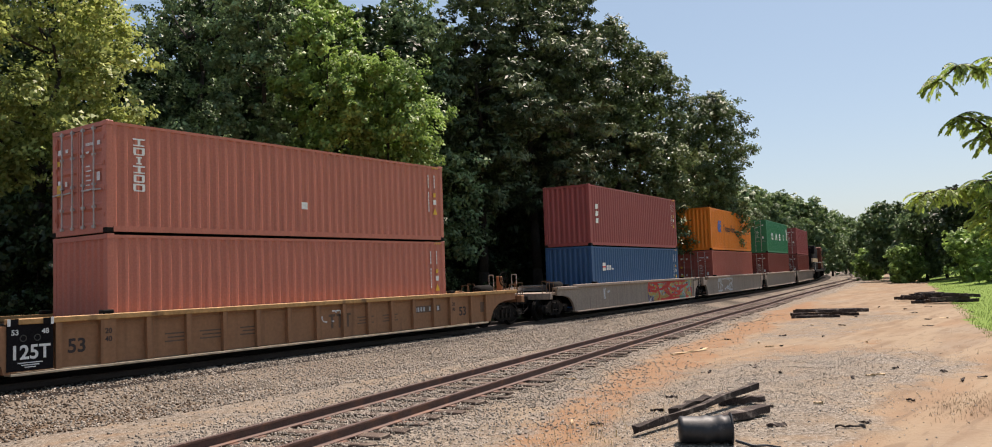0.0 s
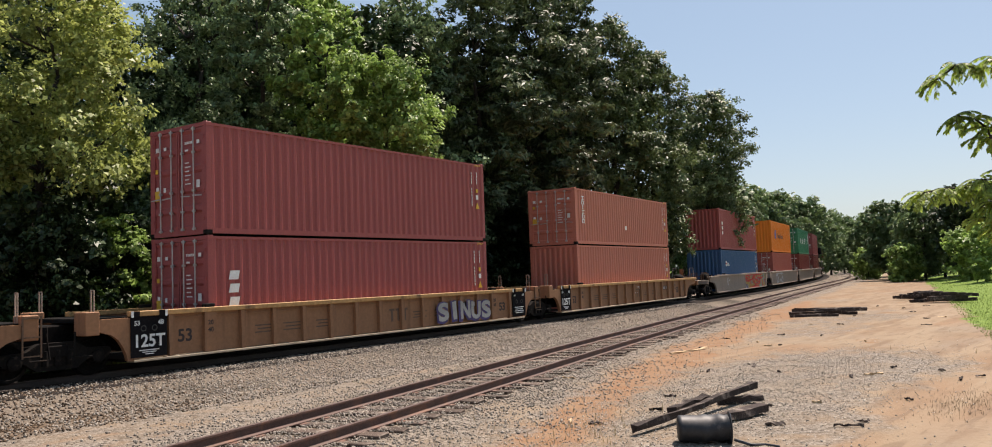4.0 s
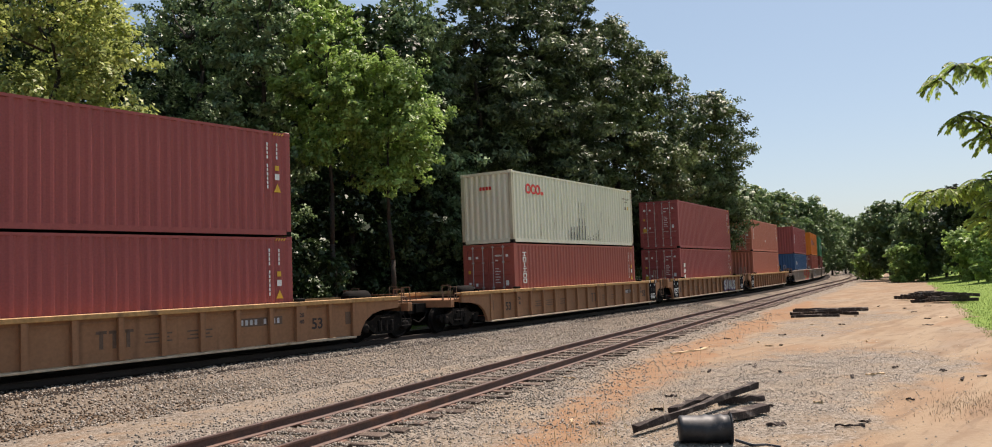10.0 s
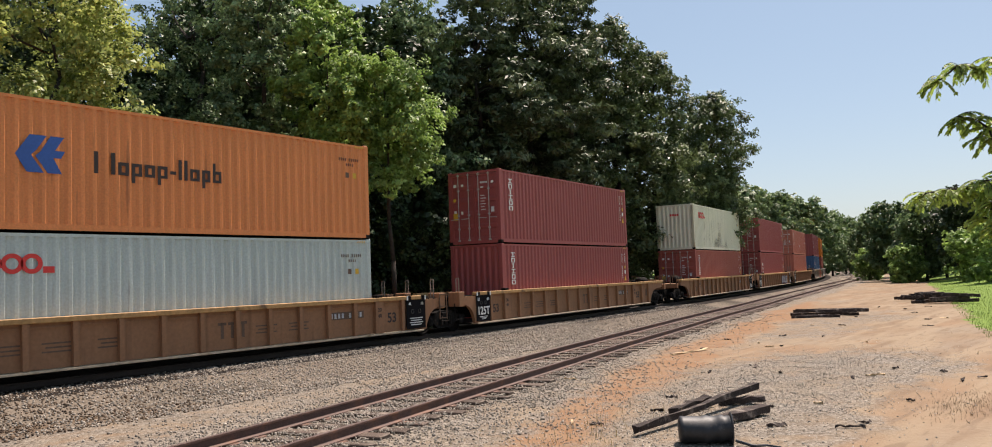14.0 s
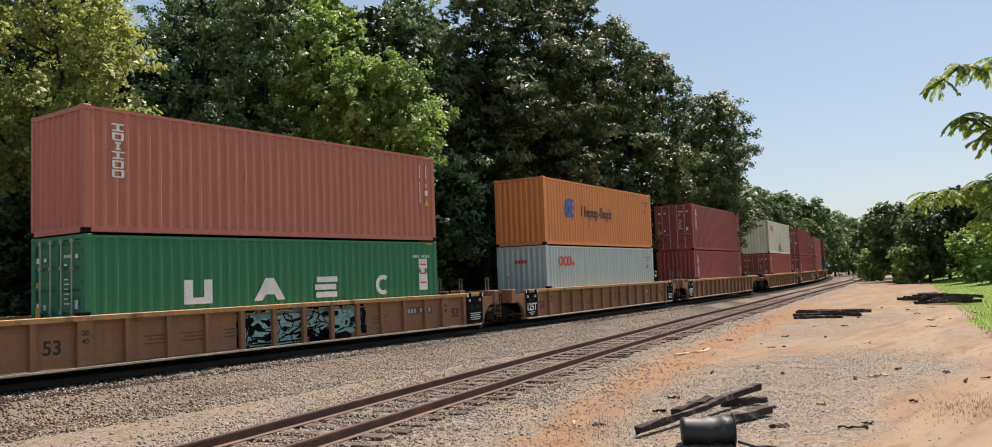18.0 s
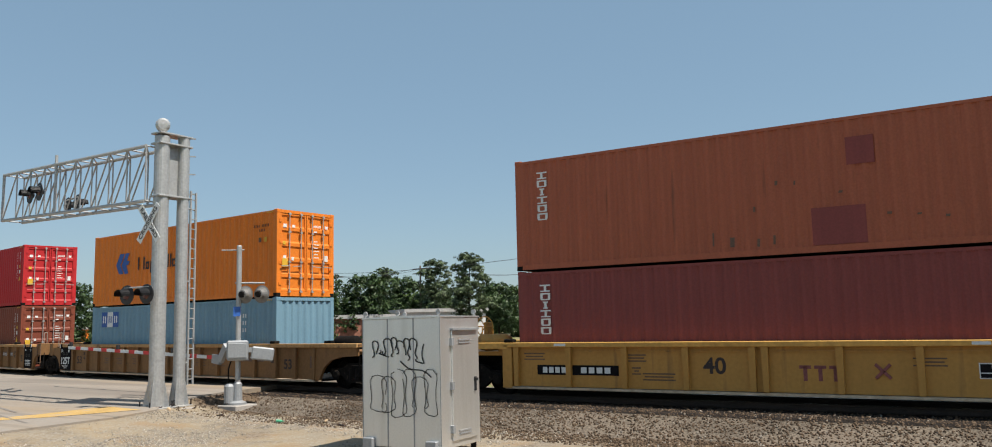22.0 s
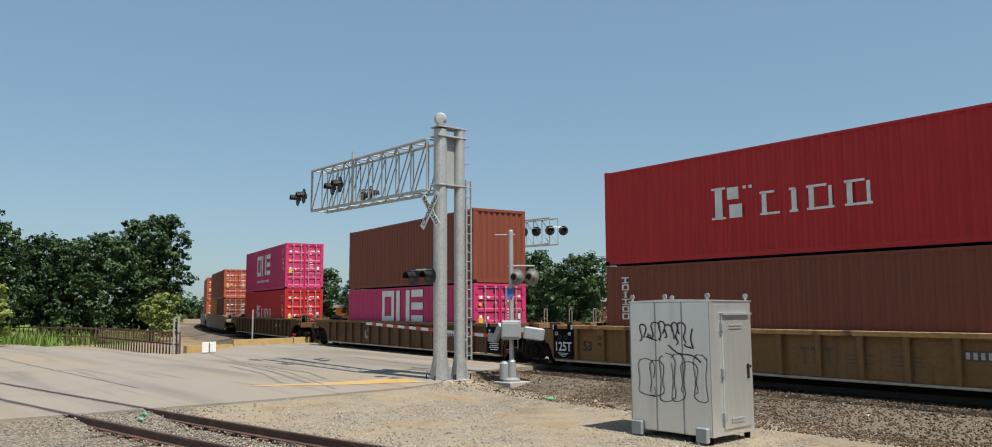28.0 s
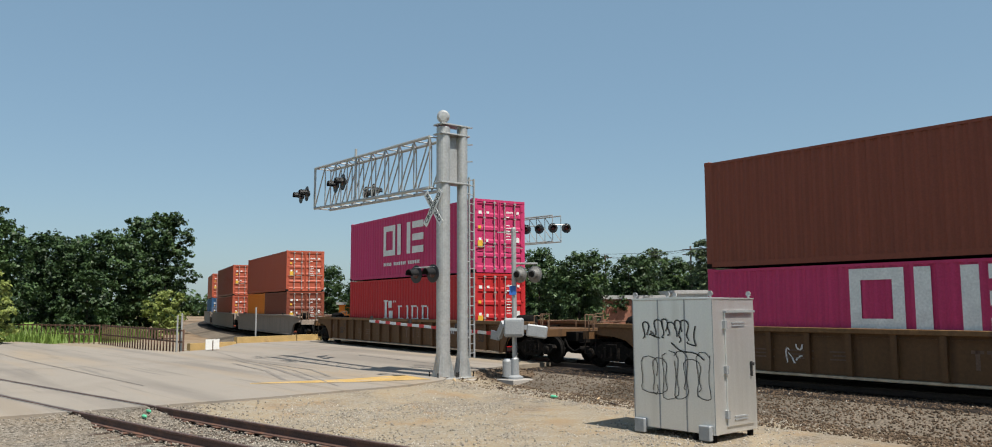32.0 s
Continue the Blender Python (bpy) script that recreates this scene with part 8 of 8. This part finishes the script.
def tube(pts, r, n=4):
    """One unbroken thin tube through points."""
    bm = bmesh.new()
    d = (pts[-1] - pts[0]).normalized()
    s = d.cross(Vector((0, 0, 1))).normalized()
    u = s.cross(d)
    rings = [[bm.verts.new(p + s * math.cos(i * math.tau / n) * r + u * math.sin(i * math.tau / n) * r) for i in range(n)] for p in pts]
    for a, b in zip(rings, rings[1:]):
        for i in range(n):
            bm.faces.new((a[i], a[(i + 1) % n], b[(i + 1) % n], b[i]))
    return bm


def wire(a, b, sag, label="thin dark overhead wire"):
    a, b = Vector(a), Vector(b)
    pts = [a.lerp(b, i / 14) - Vector((0, 0, sag * 4 * (i / 14) * (1 - i / 14))) for i in range(15)]
    single("overhead_wire", tube(pts, 0.016, 4), CABLE, label, "cable", group="overhead wires")


wire((-16.2, 41.9, 6.6), (16, 52, 6.9), 0.5)
wire((-16.2, 41.9, 6.3), (-60, 62, 7.6), 0.5)
pole(*by(94.8, 112.0), 7.0, 0.16, POLEWOOD, "far timber pole with crossarms")
pole_spots = [(127.4, 95.0, 8.9), (117.6, 72.0, 6.4), (133.2, 100.0, 8.4), (91.0, 96.0, 5.2), (84.9, 72.0, 4.3), (106.2, 76.0, 5.4), (119.8, 96.0, 8.0)]
for b, d, top in pole_spots:
    x, y = by(b, d)
    p = pole(x, y, top, 0.13, POLEWOOD if b != 106.2 else GALV, "slim distant pole with crossarms")
    for dz in (0.35, 0.9):
        part("crossarm", barm((x - 1.1, y, top - dz), (x + 1.1, y, top - dz), 0.10), POLEWOOD if b != 106.2 else GALV, p)
for (ba, da, ta), (bb, db, tb) in ((pole_spots[0], pole_spots[2]), (pole_spots[0], pole_spots[6]), (pole_spots[6], pole_spots[1])):
    for k in (-0.9, 0.9):
        xa, ya = by(ba, da)
        xb, yb = by(bb, db)
        wire((xa + k, ya, ta - 0.3), (xb + k, yb, tb - 0.3), 0.4)


def building(name, x, y, turn, w, d, h, wall, roof, label, windows=()):
    z = ground_z(x, y)
    b = thing(name, Matrix.Translation((x, y, z)) @ Matrix.Rotation(radians(turn), 4, "Z"), label, "building")
    part("wall", boxm(-w / 2, w / 2, 0, d, -0.3, h), wall, b)
    part("roof", boxm(-w / 2 - 0.25, w / 2 + 0.25, -0.25, d + 0.25, h, h + 0.35), roof, b)
    for x0, x1, z0, z1 in windows:
        win = part("window", boxm(x0, x1, -0.03, 0.03, z0, z1), WHITEWALL, b)
        part("pane", boxm(x0 + 0.06, x1 - 0.06, -0.045, -0.035, z0 + 0.06, z1 - 0.06), DARKGLASS, win)
    return b


building("brick_building", *by(107.6, 84.0), 14, 3.8, 6.0, 2.5, BRICKWALL, WHITEWALL, "small red brick building with white roof edge", ((-1.2, -0.4, 0.9, 1.8), (0.4, 1.2, 0.9, 1.8)))
building("store_building", *by(91.6, 84.0), 0, 5.6, 8.0, 2.6, WHITEWALL, ROOFGREY, "low white building behind the sign", ((-2.0, -1.0, 0.9, 1.9), (0.6, 1.8, 0.9, 1.9)))
st = building("fuel_station", *by(88.0, 92.0), 0, 8.0, 8.0, 2.1, WHITEWALL, ROOFGREY, "white building with a blue canopy band", ((-2.6, -1.2, 0.8, 1.6), (0.4, 1.8, 0.8, 1.6)))
part("canopy", boxm(-6.0, 3.5, -3.0, 0.0, 2.55, 3.1), BLUEBAND, st, "bright blue canopy edge")
for x in (-5.4, 3.0):
    part("canopy_post", boxm(x - 0.12, x + 0.12, -2.6, -2.36, -0.2, 2.55), WHITEWALL, st)
building("white_building", *by(129.4, 92.0), -35, 11.0, 9.0, 3.6, WHITEWALL, ROOFGREY, "long low white building beyond the train", ((-4, -2.8, 1.0, 2.0), (-0.6, 0.6, 1.0, 2.0), (2.8, 4.0, 1.0, 2.0)))
building("brick_building", *by(133.8, 82.0), -40, 8.0, 6.0, 3.0, BRICKWALL, ROOFGREY, "red brick building between street trees", ((-2.6, -1.4, 1.0, 2.0), (0.2, 1.4, 1.0, 2.0)))
building("orange_building", *by(151.0, 108.0), -60, 5.0, 4.0, 2.6, ORANGE, ROOFGREY, "small orange building far beyond the crossing", ((-1.2, -0.2, 1.0, 1.8), (0.4, 1.4, 1.0, 1.8)))


def billboard():
    x, y = by(91.7, 70.0)
    z = ground_z(x, y)
    s = thing("road_sign", Matrix.Translation((x, y, z)), "navy store sign on two white posts", "sign")
    part("pedestal", boxm(-1.35, 1.15, -0.2, 0.25, -0.2, 2.65, 0.02), WHITEWALL, s)
    for px in (-0.95, 0.75):
        part("post", boxm(px - 0.14, px + 0.14, -0.14, 0.14, 2.65, 4.0), WHITEWALL, s)
    part("panel", boxm(-1.6, 1.4, -0.16, 0.16, 4.0, 5.05, 0.02), SIGNWHITE, s)
    part("face", boxm(-1.53, 1.33, -0.18, -0.165, 4.07, 4.98), NAVYSIGN, s, "navy face with white bars")
    for x0, x1, z0, z1, m in ((-1.35, 0.95, 4.36, 4.60, SIGNWHITE), (-1.4, -0.9, 4.70, 4.88, SIGNWHITE), (-0.6, 1.2, 4.74, 4.86, REDMARK), (-1.1, 1.0, 4.16, 4.25, SIGNWHITE)):
        part("text_bar", boxm(x0, x1, -0.19, -0.181, z0, z1), m, s)


billboard()


def parked_car(x, y, turn, paintwork, label):
    z = -0.34 + GRADE * x if y < 74 else ground_z(x, y)
    c = thing("car", Matrix.Translation((x, y, z)) @ Matrix.Rotation(radians(turn), 4, "Z"), label, "car", "parked cars")
    part("body", prism(bmesh.new(), [(-2.2, 0.28), (2.2, 0.28), (2.25, 0.62), (1.9, 0.82), (1.05, 0.92), (-1.9, 0.96), (-2.22, 0.8)], -0.86, 0.86), paintwork, c)
    part("cabin", prism(bmesh.new(), [(-1.75, 0.95), (1.1, 0.92), (0.45, 1.42), (-1.15, 1.46)], -0.74, 0.74), DARKGLASS, c, "dark glazed cabin")
    part("roof", boxm(-1.1, 0.4, -0.72, 0.72, 1.42, 1.48, 0.02), paintwork, c)
    for wx in (-1.35, 1.4):
        for sy in (-1, 1):
            w = part("wheel", lathe(bmesh.new(), [(0.31, sy * 0.70), (0.32, sy * 0.88), (0.20, sy * 0.885)], 14, (wx, 0, 0.32), "y"), BLACKSTEEL, c)
            part("rim", lathe(bmesh.new(), [(0.19, sy * 0.87), (0.16, sy * 0.895), (0.03, sy * 0.895)], 12, (wx, 0, 0.32), "y"), ROD, w)


for b, d, turn, m, words_ in ((94.3, 128.0, 5, CARSILVER, "silver car parked far beyond the sign"), (104.4, 66.0, 10, CARBLUE, "blue grey car in the car park"), (102.0, 64.0, 20, CARWHITE, "white car in the car park"), (107.0, 70.0, 15, CARSILVER, "silver car in the car park"), (100.6, 70.0, 0, CARWHITE, "white car under the trees"), (109.8, 66.0, 0, CARBLUE, "dark car under the trees"), (99.6, 73.0, 80, CARSILVER, "silver car behind a pole")):
    parked_car(*by(b, d), turn, m, words_)


# ---- loose things on the ground ----
def beam(name, a, b, w, h, material, label, seed, group="old sleepers"):
    """A weathered timber with uneven faces."""
    rnd = random.Random(seed)
    a, b = Vector(a), Vector(b)
    bm = bmesh.new()
    d = (b - a)
    s = Vector((-d.y, d.x, 0)).normalized()
    up = Vector((0, 0, 1))
    rings = []
    for i in range(7):
        p = a.lerp(b, i / 6)
        rings.append([bm.verts.new(p + s * (i_ * w / 2 + rnd.uniform(-0.022, 0.022)) + up * (j * h / 2 + rnd.uniform(-0.02, 0.02))) for i_, j in ((-1, -1), (1, -1), (1, 1), (-1, 1))])
    for r0, r1 in zip(rings, rings[1:]):
        for k in range(4):
            bm.faces.new((r0[k], r0[(k + 1) % 4], r1[(k + 1) % 4], r1[k]))
    bm.faces.new(rings[0][::-1])
    bm.faces.new(rings[-1])
    single(name, bm, material, label, "timber", group=group)


def gz(x, y, up=0.0):
    return (x, y, ground_z(x, y) + up)


beam("old_sleeper", gz(11.3, 5.55, 0.10), gz(12.75, 5.25, 0.09), 0.16, 0.12, OLDTIE, "split grey timber sleeper lying on gravel", 1)
beam("old_sleeper", gz(10.25, 6.15, 0.10), gz(14.05, 5.95, 0.26), 0.115, 0.10, OLDTIE, "long dark timber propped on other sleepers", 2)
beam("old_sleeper", gz(11.9, 6.45, 0.08), gz(13.0, 6.35, 0.14), 0.16, 0.10, OLDTIE, "broken piece of old sleeper", 3)
beam("old_sleeper", gz(13.2, 6.25, 0.06), gz(13.75, 5.7, 0.10), 0.16, 0.10, OLDTIE, "short rotten sleeper end", 4)
for i, (a, b, u) in enumerate((((38.6, 14.35), (39.9, 11.75), 0.10), ((39.0, 14.6), (40.4, 12.0), 0.10), ((38.3, 14.2), (39.8, 11.3), 0.30), ((37.2, 13.9), (38.0, 12.0), 0.07), ((39.4, 14.5), (40.6, 11.5), 0.30))):
    beam("old_sleeper", gz(*a, u * 0.8), gz(*b, u * 0.8), 0.18, 0.13, OLDTIE, "dark sleeper in a flat stack", 10 + i)
rp = random.Random(22)
for i in range(15):
    t_ = i / 14
    cx, cy = 55.5 - 4.6 * t_ + rp.uniform(-0.8, 0.8), 13.2 - 3.4 * t_ + rp.uniform(-0.6, 0.6)
    an = rp.uniform(-0.5, 0.9) + 2.1
    dx, dy = math.cos(an) * 1.15, math.sin(an) * 1.15
    u = 0.1 + 0.16 * (i % 3)
    beam("old_sleeper", gz(cx - dx, cy - dy, u), gz(cx + dx, cy + dy, u + rp.uniform(-0.05, 0.12)), 0.22, 0.18, OLDTIE, "old sleeper thrown on a heap", 30 + i)
beam("plank", gz(20.4, 11.0, 0.03), gz(22.4, 10.9, 0.04), 0.10, 0.03, LITTER, "pale broken plank on red clay", 60, "")


def barrel():
    m = Matrix.Translation(gz(10.35, 5.12, 0.20)) @ Matrix.Rotation(radians(-58), 4, "Z")
    b = thing("plastic_bucket", m, "crushed black plastic drum lying on its side", "bucket")
    prof = [(0.17, -0.36), (0.205, -0.34), (0.20, -0.30), (0.19, -0.05), (0.205, 0.0), (0.19, 0.06), (0.195, 0.16), (0.215, 0.2), (0.195, 0.24), (0.20, 0.30), (0.215, 0.34), (0.17, 0.35)]
    bm = lathe(bmesh.new(), prof, 22, (0, 0, 0), "x")
    for v in bm.verts:
        v.co.z *= 0.9
        v.co.y += 0.03 * math.sin(v.co.x * 9 + v.co.z * 6)
    part("drum", bm, PLASTIC, b, smooth=True)
    part("rim", lathe(bmesh.new(), [(0.208, 0.315), (0.225, 0.33), (0.208, 0.345)], 22, (0, 0, 0), "x"), PLASTIC, b)
    part("strap", chain(bmesh.new(), [(0.36, -0.18, -0.12), (0.56, -0.28, -0.17), (0.75, -0.22, -0.18), (0.9, -0.35, -0.18)], 0.02), PLASTIC, b)


barrel()
rc = random.Random(31)
for i in range(64):
    x, y = (rc.uniform(11, 48), rc.uniform(1, 13)) if i % 3 else (rc.uniform(9, 18), rc.uniform(3, 8)) if i < 44 else (rc.uniform(-24, -11), rc.uniform(13, 17))
    an, L = rc.uniform(0, 6.28), rc.uniform(0.08, 0.42)
    beam("scrap", gz(x, y, 0.03), gz(x + L * math.cos(an), y + L * math.sin(an), 0.03), rc.uniform(0.02, 0.06), 0.025, OLDTIE if i % 4 else LITTER, "small scrap of wood on the ground", 80 + i, "scraps of wood")
for x, y in ((-18.3, 5.4), (-17.9, 5.2), (-15.6, 14.6)):
    single("bottle", lathe(bmesh.new(), [(0.03, -0.10), (0.035, -0.09), (0.035, 0.05), (0.012, 0.10), (0.012, 0.13)], 10, gz(x, y, 0.05), "x"), GREENBOTTLE, "green plastic bottle lying on gravel", "litter", group="litter")


# ---- sleepers: pieces of the two tracks ----
def sleeper_mesh(seed):
    rnd = random.Random(seed)
    bm = boxm(-0.115, 0.115, -1.28, 1.28, -0.10, 0.06)
    for v in bm.verts:
        v.co += Vector((rnd.uniform(-0.018, 0.018), rnd.uniform(-0.05, 0.05), rnd.uniform(-0.012, 0.012)))
    bmesh.ops.bevel(bm, geom=list(bm.edges), offset=0.012, segments=1, affect="EDGES")
    return mesh_of(bm, "sleeper", TIE)


SLEEPERS = [sleeper_mesh(k) for k in range(6)]
PLATE = mesh_of(boxm(-0.10, 0.10, -0.16, 0.16, 0.0, 0.018), "tie_plate", RAIL)
rt = random.Random(12)
u = -18.2
k = 0
while u < 96:
    p = side_at(u, rt.uniform(-0.10, 0.10), -0.232 + rt.uniform(-0.02, 0.012) - 0.05 * (1 - blend(u, -9.0, 0.0)))
    a = side_heading(u) + rt.uniform(-0.06, 0.06)
    part("sleeper", rt.choice(SLEEPERS), TIE, siding_track, m=Matrix.Translation(p) @ Matrix.Rotation(a, 4, "Z"))
    if u < 34:
        for off in (-0.753, 0.753):
            q = side_at(u, off, -0.188)
            part("tie_plate", PLATE, RAIL, siding_track, m=Matrix.Translation(q) @ Matrix.Rotation(a, 4, "Z"))
    u += 0.56 + rt.uniform(-0.05, 0.06)
u = -20.5
while u < 60:
    p = line_at(u, 0, -0.235)
    part("sleeper", rt.choice(SLEEPERS), TIE, main_track, m=Matrix.Translation(p) @ Matrix.Rotation(line_heading(u), 4, "Z"))
    u += 0.55


# ---- stones ----
def stones(name, spots, material, label):
    """Sharp crushed stones, far too many to count: eight-faced chips."""
    rng = np.random.default_rng(len(spots))
    p = np.array([s[:3] for s in spots], float)
    r = np.array([s[3] for s in spots], float)
    n = len(p)
    base = np.array([(1, 0, 0), (0, 1, 0), (-1, 0, 0), (0, -1, 0), (0, 0, 1), (0, 0, -1)], float)
    q = rng.normal(size=(n, 4))
    q /= np.linalg.norm(q, axis=1)[:, None]
    w, x, y, z = q.T
    R = np.stack([1 - 2 * (y * y + z * z), 2 * (x * y - z * w), 2 * (x * z + y * w), 2 * (x * y + z * w), 1 - 2 * (x * x + z * z), 2 * (y * z - x * w), 2 * (x * z - y * w), 2 * (y * z + x * w), 1 - 2 * (x * x + y * y)], -1).reshape(n, 3, 3)
    shape = base[None] * rng.uniform(0.55, 1.25, (n, 6, 1)) * rng.uniform(0.6, 1.2, (n, 1, 3))
    v = (np.einsum("nij,nkj->nki", R, shape) * r[:, None, None] + p[:, None]).reshape(-1, 3)
    tri = np.array([(0, 1, 4), (1, 2, 4), (2, 3, 4), (3, 0, 4), (1, 0, 5), (2, 1, 5), (3, 2, 5), (0, 3, 5)])
    f = (np.arange(n)[:, None, None] * 6 + tri[None]).reshape(-1, 3)
    me = bpy.data.meshes.new(name)
    me.vertices.add(len(v))
    me.vertices.foreach_set("co", v.ravel())
    me.loops.add(f.size)
    me.loops.foreach_set("vertex_index", f.ravel())
    me.polygons.add(len(f))
    me.polygons.foreach_set("loop_start", np.arange(len(f)) * 3)
    me.polygons.foreach_set("loop_total", np.full(len(f), 3))
    me.update()
    me.materials.append(material)
    tagged(new(name, me), label, "ballast", kind="stuff")


rz = random.Random(50)
bank_z = ((-4.6, -0.62), (-3.4, -0.40), (-2.1, -0.17), (0, -0.16))
spots, brown_spots = [], []
while len(spots) + len(brown_spots) < 42000:
    s = rz.choice((rz.uniform(-22, 45), rz.uniform(-16, 28)))
    o = -rz.uniform(0.9, 5.2)
    p = line_at(s, o)
    z = max(ground_z(p.x, p.y), GRADE * s + float(np.interp(o, [b[0] for b in bank_z], [b[1] for b in bank_z])))
    st_ = (p.x, p.y, z + 0.008, rz.uniform(0.018, 0.042))
    (spots if rz.random() < blend(p.x, 0.0, 13.0) * 0.92 + 0.04 else brown_spots).append(st_)
while len(spots) < 52000:
    x = rz.choice((rz.uniform(4, 40), rz.uniform(5, 18), rz.uniform(-20, 4)))
    o = rz.gauss(0, 1.5)
    if abs(abs(o) - 0.753) < 0.07:
        continue
    p = side_at(x, o)
    if p.x < -18.9:
        continue
    spots.append((p.x, p.y, ground_z(p.x, p.y) + 0.01 + (0.03 if abs(o) < 1.2 else 0.0), rz.uniform(0.014, 0.034)))
pale_spots = []
for _ in range(12000):
    x, y = rz.gauss(14, 4.5), rz.gauss(6.8, 1.5)
    pale_spots.append((x, y, ground_z(x, y) + 0.003, rz.uniform(0.008, 0.022)))
for _ in range(30000):
    x, y = rz.uniform(-20, -4), rz.uniform(5, 15.5)
    if inside(x, y, ROAD) or noise.noise((x * 0.35, y * 0.5, 6.0)) + rz.uniform(-0.35, 0.35) < 0.05:
        continue
    pale_spots.append((x, y, ground_z(x, y) + 0.004, rz.uniform(0.010, 0.030)))
stones("ballast_stones", spots, STONE, "loose grey crushed stones along the tracks")
stones("pale_stones", pale_spots, PALESTONE, "loose pale stones on sand and bare dirt")
stones("brown_ballast_stones", brown_spots, BROWNSTONE, "loose brown crushed stones beside the main line")


# ---- what moves: the train ----
def motions():
    for ob, s, z in RIDERS:
        walk(ob, [(t, place(s + run(t), z)) for t in range(0, 33)])
    for w, ax in WHEELS:
        walk(w, [(k / 10, pose(ax, 0, R_WHEEL, 0, math.degrees((run(k / 10) - run(0)) / R_WHEEL), 0)) for k in range(0, 321)])


motions()
